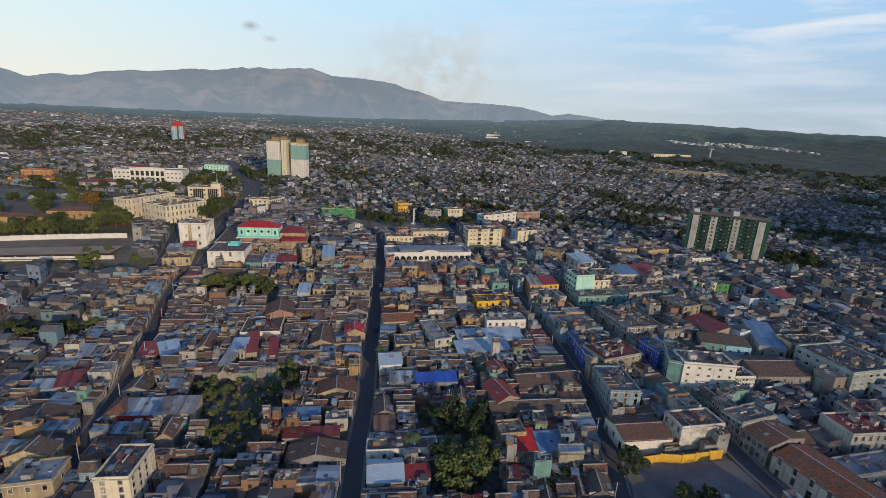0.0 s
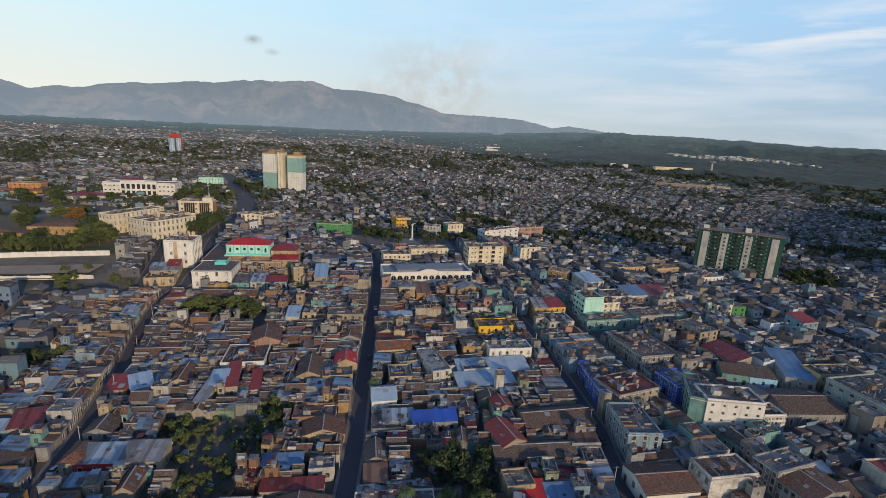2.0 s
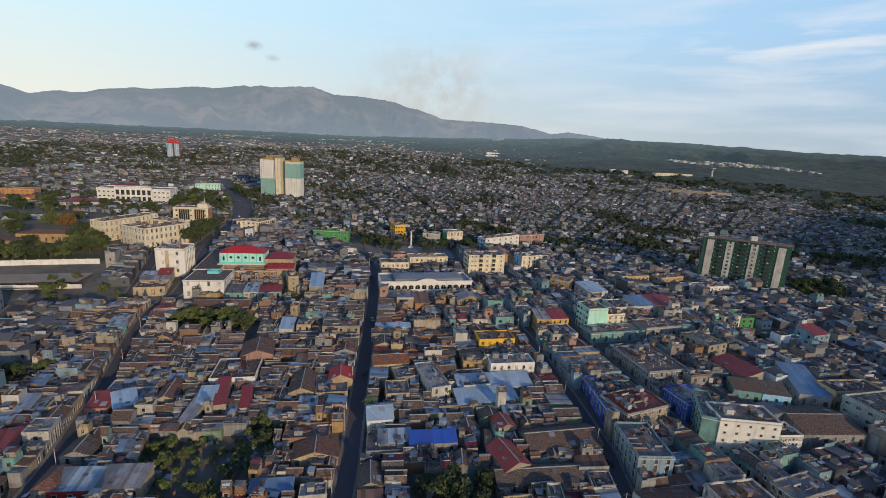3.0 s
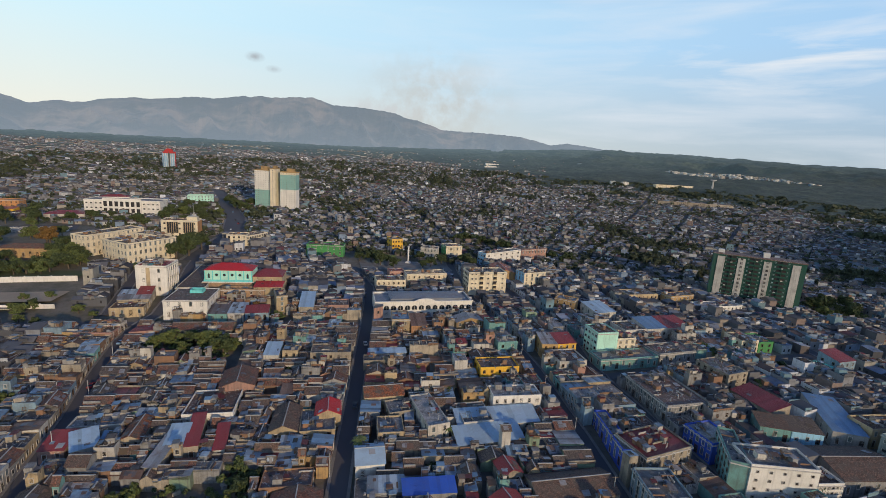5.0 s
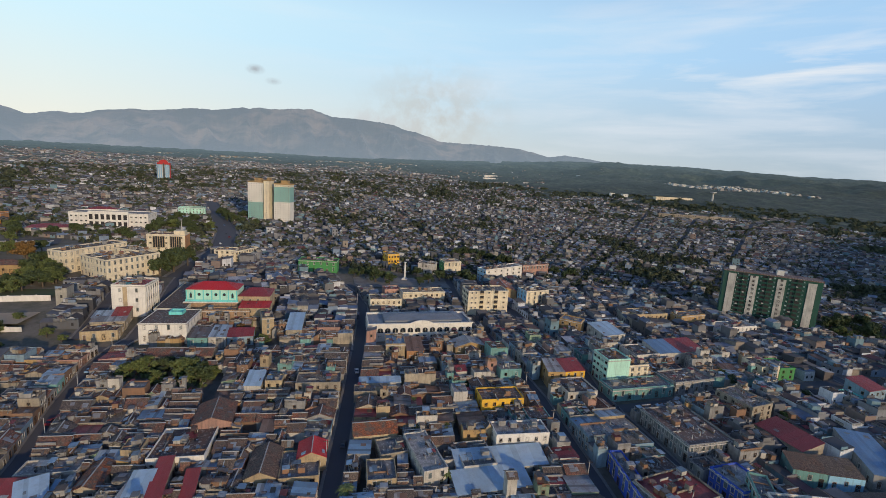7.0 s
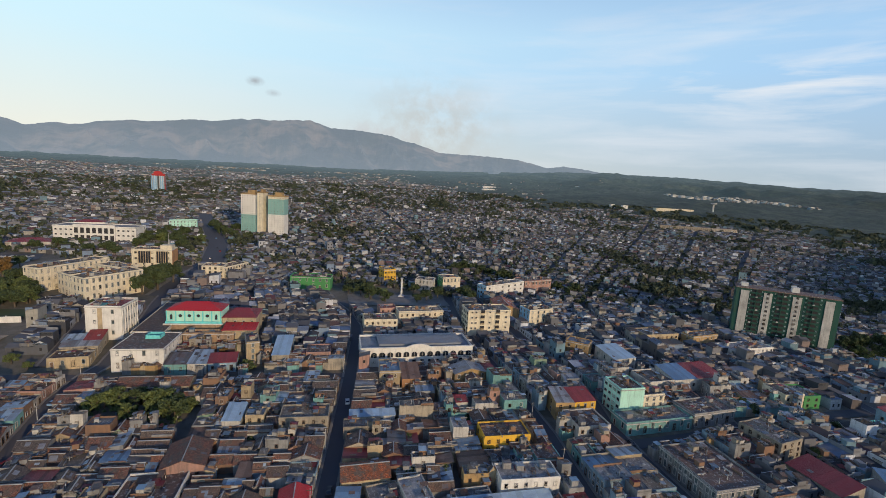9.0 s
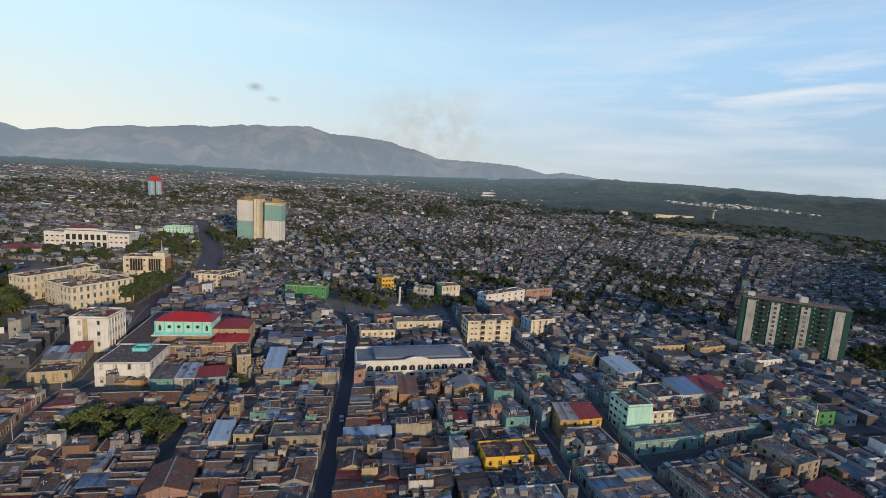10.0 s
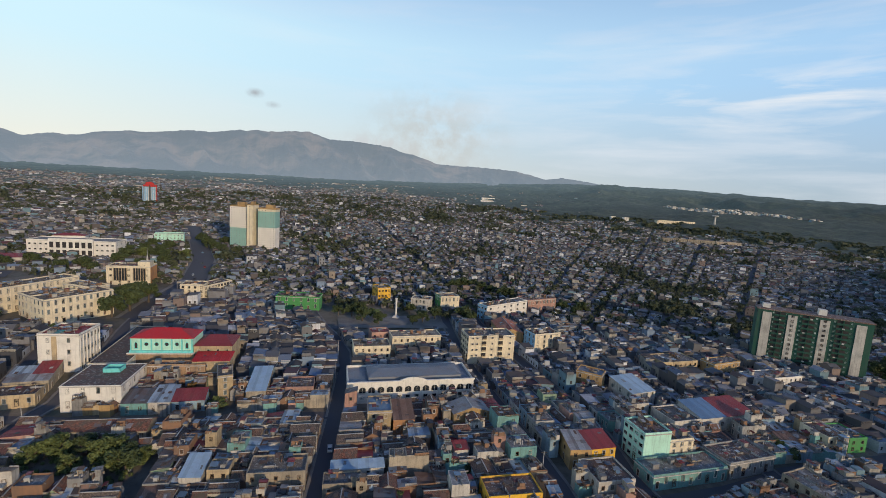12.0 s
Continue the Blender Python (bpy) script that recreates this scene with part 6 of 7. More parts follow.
for x, y, h in ((-8, 113, 8), (118, 160, 7), (-27, 165, 6), (-47, 376, 9), (-225, 326, 8), (3, 176, 5)):
    palm(x, y, h)

# ---- town houses plot by plot ----
rng = random.Random(7)
TANK = Build()
TANK.cyl(0, 0, 0.55, 0.25, 1.35, "black_plastic", 12)
TANK.cyl(0, 0, 0.2, 1.35, 1.5, "black_plastic", 8)
TANK.box(-0.6, 0.6, -0.6, 0.6, 0, 0.25, "fibre_cement")
TANK_A = TANK.mesh("water_tank")
TANK = Build()
TANK.box(-0.6, 0.6, -0.6, 0.6, 0.3, 1.3, "fibre_cement")
TANK.box(-0.68, 0.68, -0.68, 0.68, 1.3, 1.38, "fibre_cement", True)
for sx_, sy_ in ((-1, -1), (1, -1), (1, 1), (-1, 1)):
    TANK.box(sx_ * 0.5 - 0.08, sx_ * 0.5 + 0.08, sy_ * 0.5 - 0.08, sy_ * 0.5 + 0.08, 0, 0.3, "fibre_cement")
TANK_B = TANK.mesh("water_tank")
COUNT = {"tank": 0, "house": 0, "lots": 0}


def volume(q, gz, h, kind, wm, rm, wall, roof, side=0):
    """One room-block of a house on the plot q."""
    if kind == "flat":
        lip = rng.choice((0.15, 0.25, 0.35, 0.55))
        flat_roof(wall, roof, q, gz - 4, gz + h, wm, rm, lip, 0.2)
        return gz + h - lip
    if kind == "shed":
        shed_roof(wall, roof, q, gz - 4, gz + h, wm, rm, rng.uniform(0.3, 1.1), side)
    else:
        gable_roof(wall, roof, q, gz - 4, gz + h, wm, rm, rng.uniform(1.0, 1.9), side)
    return None


def pick_roof(tile, flat):
    k = rng.random()
    if k < tile:
        return "gable", rng.choices(R_TILE, (0.34, 0.34, 0.32))[0]
    if k < tile + flat:
        return "flat", rng.choices(R_FLAT, (4, 2, 3, 2, 2))[0]
    return "shed", rng.choices(R_TIN, (2.8, 3.2, 3.4, 2.6, 2.8, 1.2))[0]


HOUSE_LABEL = {"gable": "one-storey plastered house with clay tiled roof", "flat": "flat-roofed plastered house with parapet and roof clutter", "shed": "plastered house with corrugated metal roof"}
COLOUR = {"cream": "cream", "ochre": "ochre", "white": "whitewashed", "sky_blue": "pale blue", "turquoise": "turquoise", "grey": "bare grey", "pink": "pink", "sand": "sand-coloured", "raw_brick": "raw brick", "green": "pale green"}


def house_on(c, tile, flat, two, near, fronts=None):
    """A deep house on the plot c: c[0]-c[1] is the street front, c[3]-c[2] the back. Split into blocks one behind the other."""
    depth = (Vector(lerp(c[0], c[1], 0.5)) - Vector(lerp(c[3], c[2], 0.5))).length
    cuts, d = [0.0], 0.0
    while d < depth - 3.5:
        d += rng.uniform(6, 10) if d == 0 else rng.uniform(3.5, 8)
        cuts.append(min(1.0, d / depth))
    cuts[-1] = 1.0
    blocks = []
    for a, b in zip(cuts, cuts[1:]):
        if (b - a) * depth < 2.0:
            continue
        k = rng.random()
        halves = [(0.0, 1.0)]
        if a > 0 and k < 0.45:
            m_ = rng.uniform(0.35, 0.65)
            halves = [(0.0, m_), (m_, 1.0)]
        elif a > 0 and k < 0.6:
            halves = [(0.0, rng.uniform(0.55, 0.8))] if rng.random() < 0.5 else [(rng.uniform(0.2, 0.45), 1.0)]
        for lo, hi in halves:
            q = [lerp(lerp(c[0], c[3], a), lerp(c[1], c[2], a), lo), lerp(lerp(c[0], c[3], a), lerp(c[1], c[2], a), hi),
                 lerp(lerp(c[0], c[3], b), lerp(c[1], c[2], b), hi), lerp(lerp(c[0], c[3], b), lerp(c[1], c[2], b), lo)]
            if a > 0 and rng.random() < 0.05:
                continue
            if not taken(q):
                blocks.append((a, q))
                continue
            for u0, v0 in ((0, 0), (0.5, 0), (0, 0.5), (0.5, 0.5)):      # use what is left beside a kept plot
                f = lambda u, v: lerp(lerp(q[0], q[1], u), lerp(q[3], q[2], u), v)
                sq = [f(u0, v0), f(u0 + 0.5, v0), f(u0 + 0.5, v0 + 0.5), f(u0, v0 + 0.5)]
                if not taken(sq):
                    blocks.append((max(a, 0.01), sq))
    if not blocks:
        return
    mx, my = sum(p[0] for p in blocks[0][1]) / 4, sum(p[1] for p in blocks[0][1]) / 4
    gz0 = land(mx, my)
    turn = math.degrees(math.atan2(c[1][1] - c[0][1], c[1][0] - c[0][0]))
    inv = pose(mx, my, 0, 0, 0, turn).inverted()
    mixed = (1.6, 0.7, 2.6, 1.5, 0.8, 5.5, 0.9, 2.6, 2.6, 0.4) if mx < 20 else (1.0, 0.4, 4.5, 3.4, 2.0, 5.0, 0.8, 1.0, 0.7, 0.6)
    wm = rng.choices(WALLS, mixed)[0]
    if fronts:
        wm = M[rng.choice([f_ for f_ in fronts if f_ != "deep_blue" or my < 195])]
    if 10 < mx < 85 and my > 228:
        two = max(two, 0.5)
    e = None
    for a, q in blocks:
        wq = [(inv @ Vector((x, y, 0))).to_2d() for x, y in q]
        wq = [(p.x, p.y) for p in wq]
        kind, rm = pick_roof(tile, flat)
        h = rng.uniform(3.7, 4.5) if a == 0 else rng.uniform(3.0, 4.1)
        floors = 1
        if rng.random() < two:
            floors, h = (2, rng.uniform(6.2, 7.4)) if rng.random() < 0.9 else (3, rng.uniform(9, 10.2))
            kind, rm = ("flat", rng.choice(R_FLAT)) if rng.random() < 0.75 else (kind, rm)
        gz = land(*q[0]) * 0.5 + land(*q[2]) * 0.5 - gz0
        if e is None:
            e = thing("house", COLOUR.get(wm.name[8:], "bright blue") + " " + HOUSE_LABEL[kind], "house", mx, my, gz0, turn, "town houses")
            COUNT["house"] += 1
        wall, roof = Build(), Build()
        w2 = wm if a == 0 or rng.random() < 0.3 else rng.choices(WALLS, (1.0, 0.5, 1.2, 0.6, 0.4, 6, 0.5, 3, 4.5, 0.3) if mx < 20 else mixed)[0]
        deck = volume(wq, gz, h, kind, w2, rm, wall, roof, rng.choice((0, 2)) if kind == "gable" and rng.random() < 0.4 else rng.randint(0, 3))
        for s_ in (1, 3):                          # party walls, some standing higher than the roof
            if rng.random() < 0.5:
                p, r_ = wq[s_], wq[(s_ + 1) % 4]
                t_ = Vector((r_[0] - p[0], r_[1] - p[1])).normalized()
                o_ = Vector((-t_.y, t_.x)) * 0.22
                m0, m1 = rng.choice(((0.0, 1.0), (0.0, 0.6), (0.35, 1.0)))
                p, r_ = lerp(p, r_, m0), lerp(p, r_, m1)
                wall.prism([p, r_, (r_[0] + o_.x, r_[1] + o_.y), (p[0] + o_.x, p[1] + o_.y)], gz + h - 0.5, gz + h + rng.uniform(0.1, 0.6) + (0.5 if kind != "flat" else 0), rng.choice(GREYS))
        part("wall", wall, e)
        made = part("roof", roof, e)
        if kind != "flat":
            tagged(made, kind="stuff")
        if deck is not None:
            junk = Build()
            clutter(junk, inset(wq, 0.3), deck - 0.02, rng.randint(5, 13))
            tagged(part("roof_clutter", junk, e), kind="stuff")
        # openings in the street front and in walls that stand clear
        if a == 0:
            w = (Vector(wq[0]) - Vector(wq[1])).length
            n = max(2, int(w / 2.4))
            for k in range(n):
                s = (k + 0.5) / n
                if k == n // 2 or rng.random() < 0.3:
                    along_wall(e, rng.choice(DOOR), wq[0], wq[1], s, gz + 0.1)
                else:
                    along_wall(e, rng.choice((WIN[0], WIN[2], WIN_TALL)), wq[0], wq[1], s, gz + 1.0)
                if floors > 1:
                    along_wall(e, rng.choice((WIN[0], WIN[2])), wq[0], wq[1], s, gz + h - 3.0)
        if floors > 1:
            for side in (1, 3):
                p, r = wq[side], wq[(side + 1) % 4]
                n = max(1, int((Vector(p) - Vector(r)).length / 4))
                for k in range(n):
                    if rng.random() < 0.7:
                        along_wall(e, rng.choice(WIN[:2]), p, r, (k + 0.5) / n, gz + h - 2.9)
        if deck is not None and near and rng.random() < 0.5 and COUNT["tank"] < 110:
            s, t = rng.uniform(0.25, 0.75), rng.uniform(0.25, 0.75)
            p = lerp(lerp(q[0], q[1], s), lerp(q[3], q[2], s), t)
            ob = part("water_tank", rng.choice((TANK_A, TANK_B)), None, "", pose(p[0], p[1], gz0 + deck - 0.02, 0, 0, turn))
            tagged(ob, "rooftop water tank on a flat house roof", "water tank", "rooftop tanks")
            COUNT["tank"] += 1


# the rest of the town, too many to count: boxes with roofs and window openings, joined quarter by quarter
QUARTERS = {}


def far_house(q, h, kind, wins, key):
    b = QUARTERS.setdefault(key, Build())
    gz = land((q[0][0] + q[2][0]) / 2, (q[0][1] + q[2][1]) / 2)
    if kind == 0:
        b.prism(q, gz - 4, gz + h, TOWN_WALL, top=False)
        i = inset(q, 0.25)
        for a in range(4):
            c = (a + 1) % 4
            b.face([(*q[a], gz + h), (*q[c], gz + h), (*i[c], gz + h), (*i[a], gz + h)], TOWN_WALL)
        b.prism(i, gz + h - 0.4, gz + h - 0.3, TOWN_ROOF)
        if rng.random() < 0.5:
            p = lerp(lerp(q[0], q[1], rng.uniform(0.3, 0.7)), lerp(q[3], q[2], rng.uniform(0.3, 0.7)), rng.uniform(0.3, 0.7))
            a, c = rng.uniform(0.8, 1.8), rng.uniform(0.8, 1.8)
            b.box(p[0] - a, p[0] + a, p[1] - c, p[1] + c, gz + h - 0.3, gz + h + rng.uniform(1.0, 2.2), TOWN_WALL)
        if key == "near":
            clutter(b, i, gz + h - 0.32, rng.randint(4, 9))
    elif kind == 1:
        hs = [h, h, h + 0.9, h + 0.9] if rng.random() < 0.5 else [h + 0.8, h, h, h + 0.8]
        b.prism(q, gz - 4, [gz + z - 0.05 for z in hs], TOWN_WALL, top=False)
        o = inset(q, -0.2)
        slab(b, [(*o[a], gz + hs[a] + 0.03) for a in range(4)], 0.1, TOWN_ROOF)
    else:
        gable_roof(b, b, q, gz - 4, gz + h, TOWN_WALL, TOWN_ROOF, rng.uniform(0.9, 1.6), rng.randint(0, 1))
    if rng.random() < 0.55:                  # lean-to or roof room in other stuff
        u0, v0 = rng.uniform(0, 0.55), rng.uniform(-0.25, 0.5)
        u1, v1 = u0 + rng.uniform(0.25, 0.45), v0 + rng.uniform(0.3, 0.5)
        f_ = lambda u, v: lerp(lerp(q[0], q[1], u), lerp(q[3], q[2], u), v)
        rq = [f_(u0, v0), f_(u1, v0), f_(u1, v1), f_(u0, v1)]
        low = gz - 2 if v0 < 0 else gz + h - 0.4
        up = gz + (h * rng.uniform(0.6, 0.85) if v0 < 0 else h + rng.uniform(0.3, 1.6))
        b.prism(rq, low, up, TOWN_WALL, top=False)
        slab(b, [(*p, up + (0.12 if a > 1 else 0.0)) for a, p in enumerate(inset(rq, -0.15))], 0.1, TOWN_ROOF)
    if key == "near":                        # party walls of uneven height
        for side in (1, 3):
            if rng.random() < 0.6:
                p, r = q[side], lerp(q[side], q[(side + 1) % 4], rng.uniform(0.5, 1.0))
                t = Vector((r[0] - p[0], r[1] - p[1])).normalized()
                o = Vector((-t.y, t.x)) * 0.22
                b.prism([p, r, (r[0] + o.x, r[1] + o.y), (p[0] + o.x, p[1] + o.y)], gz + h - 0.5, gz + h + rng.uniform(0.3, 1.5), TOWN_WALL)
    if wins:
        for side in (0, 1, 3) if key == "near" else (0, 3):
            p, r = Vector(q[side]), Vector(q[(side + 1) % 4])
            d = (r - p)
            n = max(1, int(d.length / 2.8))
            t = d.normalized()
            o = Vector((t.y, -t.x)) * 0.05
            for f in range(max(1, int(h / 3.2))):
                for k in range(n):
                    if rng.random() < 0.75:
                        m0 = p + d * ((k + 0.5) / n) + o
                        z = gz + f * 3.3 + 1.0
                        # flat face coloured as the unlit inside of a window
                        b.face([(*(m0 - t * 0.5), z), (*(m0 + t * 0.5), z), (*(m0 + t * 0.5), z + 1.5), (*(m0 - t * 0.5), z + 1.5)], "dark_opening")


def rows_between(A, B, y0, y1, tilt, tile, flat, two, near, hA=3.8, hB=3.8, fronts=None):
    """Fill the land between two streets with houses that front on either of them."""
    for sideways in (0, 1):
        y = y0 + rng.uniform(0, 3)
        while y < y1:
            wd = rng.uniform(5.0, 8.5)
            ring = []
            for yy in (y, y + wd):
                w = sx(B, yy) - sx(A, yy)
                tl = tilt(yy)
                pa = (sx(A, yy) + hA, yy)
                yb = yy + tl * w
                pb = (sx(B, yb) - hB, yb)
                ring.append((pa, pb))
            split = 0.5 + rng.uniform(-0.04, 0.04)
            (a0, b0), (a1, b1) = ring
            if sideways == 0:
                c = [a1, a0, lerp(a0, b0, split), lerp(a1, b1, split)]
            else:
                c = [b0, b1, lerp(b1, a1, 0.48), lerp(b0, a0, 0.48)]
            COUNT["lots"] += 1
            if near(c):
                house_on(c, tile, flat, two, True, fronts if sideways == 0 else None)
            else:
                dp = (Vector(c[0]) - Vector(c[3])).length
                n = max(1, int(dp / 5.2))
                for k in range(n):
                    s0, s1 = k / n, (k + 1) / n
                    q = [lerp(c[0], c[3], s0), lerp(c[1], c[2], s0), lerp(c[1], c[2], s1), lerp(c[0], c[3], s1)]
                    if rng.random() < 0.06 or taken(q):
                        continue
                    far_house(q, rng.choice((3.2, 3.5, 3.8, 4.1, 4.4, 6.3)) if rng.random() < 0.97 else 9.2, rng.choices((0, 1, 2), (flat, 1 - flat - tile, tile))[0], True, "near")
            y += wd


def near_enough(c):
    return -160 < c[0][0] < 128 and 92 < c[0][1] < 284


tl1 = lambda y: float(np.interp(y, [150, 260], [0.14, 0.25]))
rows_between(ST_L, ST_M, 70, 400, tl1, 0.42, 0.22, 0.07, near_enough, 4.2)
rows_between(ST_M, ST_R, 70, 352, tl1, 0.38, 0.28, 0.08, near_enough)
rows_between(ST_R, ST_F, 70, 400, lambda y: 0.2, 0.10, 0.62, 0.32, near_enough, fronts=("deep_blue", "plaster_sky_blue", "plaster_sky_blue", "plaster_turquoise", "plaster_white", "plaster_white", "deep_blue"))
rows_between(ST_F, ST_G, 70, 400, lambda y: 0.26, 0.12, 0.60, 0.28, near_enough)
rows_between(ST_G, ST_H, 70, 400, lambda y: 0.2, 0.12, 0.55, 0.25, near_enough)
rows_between(ST_H, ST_I, 70, 400, lambda y: 0.1, 0.12, 0.55, 0.3, near_enough)
ST_J = [(440, 60), (420, 120), (400, 200), (375, 280), (362, 340), (355, 410)]
ST_O = [(540, 60), (515, 120), (490, 200), (465, 280), (450, 340), (440, 410)]
rows_between(ST_I, ST_J, 200, 405, lambda y: 0.1, 0.12, 0.55, 0.3, near_enough)
rows_between(ST_J, ST_O, 260, 405, lambda y: 0.1, 0.12, 0.55, 0.3, near_enough)
rows_between(ST_K, ST_L, 70, 222, lambda y: 0.16, 0.32, 0.36, 0.12, near_enough)
rows_between(ST_N, ST_K, 70, 215, lambda y: 0.12, 0.30, 0.36, 0.12, near_enough)
ST_D = [(-216, 246), (-228, 290), (-238, 318)]
rows_between(ST_D, ST_E, 246, 306, lambda y: 0.2, 0.2, 0.5, 0.3, lambda c: False, 1.0, 3.5)
rows_between(ST_E, ST_L, 250, 312, lambda y: 0.2, 0.2, 0.5, 0.5, lambda c: False, 3.5, 5.0)


# far quarters fan out over the slopes, leaving a wedge between the two main climbing streets
def fan(x0):
    return float(np.interp(x0, [-420, -100, -29, 24, 45, 92, 142, 193, 420], [-0.95, -0.58, -0.44, -0.31, 0.385, 0.48, 0.57, 0.68, 1.0]))


def fan_at(x0, y):
    return x0 + (y - 400) * fan(x0)


def wooded(x, y):
    n = noise.noise((x * 0.011, y * 0.011, 5.0)) + 0.35 * noise.noise((x * 0.03, y * 0.03, 1.0))
    bias = -0.6 if -90 < x < 70 and y < 530 else 0.0
    if x < -140 and y > 420:
        bias += 0.12
    r = math.hypot(x, y)
    az = math.degrees(math.atan2(x, y))
    edge = float(np.interp(az, [-50, -20, -5, 4, 10, 16, 30, 48], [1700, 1800, 1700, 1550, 1500, 1420, 1350, 1300]))
    bias += float(np.interp(r / edge, [0.5, 0.8, 1.0, 1.12], [0, 0.12, 0.35, 1.4] if az > 0 else [0, 0.04, 0.18, 0.5]))
    return n + bias


MAIN = {-29: 5.5, 24: 7.5, 45: 6.5, 92: 7.5, 142: 9.0, 193: 10.0}      # width of the long streets that climb the slope
xs = [float(v) for v in range(-613, -28, 29) if v < -40] + [-29, -2, 24, 29, 34, 39.5, 45, 57, 69, 80, 92, 104, 117, 130, 142, 155, 168, 180, 193, 208] + [float(v) for v in range(224, 560, 18)]
for i, x0 in enumerate(xs[:-1]):
    x1 = xs[i + 1]
    y = 412.0 + rng.uniform(0, 6)
    row = 0
    while y < 2000:
        r = math.hypot(fan_at(x0, y), y)
        step = 4.8 if r < 650 else 5.6 if r < 1000 else 7.2
        row += 1
        if row % 13 == 0:
            y += rng.uniform(3, 6)
        xa, xb = fan_at(x0, y), fan_at(x1, y)
        w = xb - xa
        az = math.degrees(math.atan2((xa + xb) / 2, y))
        if -52 < az < 54 and w > 3:
            road = MAIN.get(x0, 3.2 if i % 2 and not 24 < x0 < 45 else 1.0)
            n = max(1, int((w - road) / (4.8 if r < 650 else 5.4 if r < 1000 else 6.8)))
            for k in range(n):
                s0 = xa + road + (w - road) * k / n
                s1 = xa + road + (w - road) * (k + 1) / n - (rng.uniform(0.6, 2.2) if rng.random() < 0.3 else 0.0)
                tl = 0.16 - fan((x0 + x1) / 2) * 0.75
                jy = rng.uniform(-1.0, 1.0)
                deep_ = step * rng.uniform(0.5, 0.85)
                lean = fan(x0) * deep_
                q = [(s0, y + jy), (s1, y + jy + tl * (s1 - s0)), (s1 + lean, y + jy + tl * (s1 - s0) + deep_), (s0 + lean, y + jy + deep_)]
                cx, cy = (q[0][0] + q[2][0]) / 2, (q[0][1] + q[2][1]) / 2
                wd = wooded(cx, cy)
                if (wd > 0.42 and not (wd < 1.0 and az < 8 and rng.random() < 0.34)) or rng.random() < 0.16 or (r < 1250 and taken(q)) or abs(cx - sx(ST_L, cy)) < 13 and cy < 723:
                    continue
                if 0.25 < wd <= 0.42 and rng.random() < 0.4:
                    continue
                far_house(q, rng.uniform(2.2, 3.2) if rng.random() < 0.91 else rng.uniform(5.0, 6.4) if rng.random() < 0.95 else rng.uniform(8, 11), rng.choices((0, 1, 2), (0.42, 0.36, 0.22))[0], r < 950, "%d" % (i // 8))
        y += step
for x0, wide in MAIN.items():
    ribbon("road", [(fan_at(x0, y_) + wide / 2, y_) for y_ in range(412, 1250, 12)], wide / 2 - 0.5, "long straight street climbing the far slope", "worn_asphalt", 0.1)
for key, b in QUARTERS.items():
    tagged(part("town_houses", b), "crowded low plastered houses with mixed flat, tin and tiled roofs", "houses", kind="stuff")

# woods and garden trees beyond counting
wb = Build()


def clump(x, y, s, n, mat="leaves_far", low=1.0):
    z = land(x, y)
    hgt = s * rng.uniform(0.8, 1.3) * low
    for _ in range(n):
        d = Vector((rng.gauss(0, 1), rng.gauss(0, 1), abs(rng.gauss(0.1, 1)))).normalized()
        p = Vector((x, y, z + hgt * 0.45)) + Vector((d.x * s * 0.62, d.y * s * 0.62, d.z * hgt * 0.7)) * rng.uniform(0.55, 1.05)
        u = d.orthogonal().normalized()
        w = d.cross(u)
        a = rng.uniform(0, 6.28)
        u, w = u * math.cos(a) + w * math.sin(a), w * math.cos(a) - u * math.sin(a)
        k = s * rng.uniform(0.19, 0.40)
        t = d * k * 0.5
        wb.face([tuple(p - u * k), tuple(p - w * k * 0.7 + t), tuple(p + u * k), tuple(p + w * k * 0.7 + t)], mat)


placed = 0
tries = 0
while placed < 17000 and tries < 120000:
    tries += 1
    az, r = rng.uniform(-52, 52), 400 + 1250 * rng.random() ** 1.2
    x, y = r * math.sin(radians(az)), r * math.cos(radians(az))
    if y < 400:
        continue
    wd = wooded(x, y)
    if wd < 0.3 and rng.random() > 0.42:
        continue
    if abs(x - sx(ST_L, y)) < 12 and y < 720 or (r < 700 and taken([(x - 2, y - 2), (x + 2, y - 2), (x + 2, y + 2), (x - 2, y + 2)])):
        continue
    far_side = az > 6 and r > 1000 and wd > 0.5
    if az > 6 and r > 1050 and rng.random() < 0.72:
        continue
    clump(x, y, rng.uniform(1.5, 4.8) * (1.0 if r < 1000 else 1.5) * (1.0 if wd < 0.6 else rng.uniform(0.8, 2.0)) * (1.5 if far_side else 1.0), 24 if r < 800 or far_side else 13, low=0.36 if far_side else 1.0)
    placed += 1
for _ in range(160):
    x, y = rng.uniform(-140, 200), rng.uniform(95, 400)
    q = [(x - 1.5, y - 1.5), (x + 1.5, y - 1.5), (x + 1.5, y + 1.5), (x - 1.5, y + 1.5)]
    if taken(q) or min(abs(x - sx(s, y)) for s in (ST_L, ST_M, ST_R, ST_F, ST_G, ST_H)) < 9:
        continue
    clump(x, y, rng.uniform(2.0, 3.6), 60, "leaves_dark")
for q in GARDENS:                        # undergrowth of the gardens
    for _ in range(10 + int(abs(q[1][0] - q[0][0]) * abs(q[3][1] - q[0][1]) / 10)):
        u, v = rng.random(), rng.random()
        p = lerp(lerp(q[0], q[1], u), lerp(q[3], q[2], u), v)
        clump(p[0], p[1], rng.uniform(0.6, 2.2), 44, rng.choice(("leaves", "leaves", "leaves_dark")))
rubble = Build()                         # heaps, boards and broken walls lying in the gardens
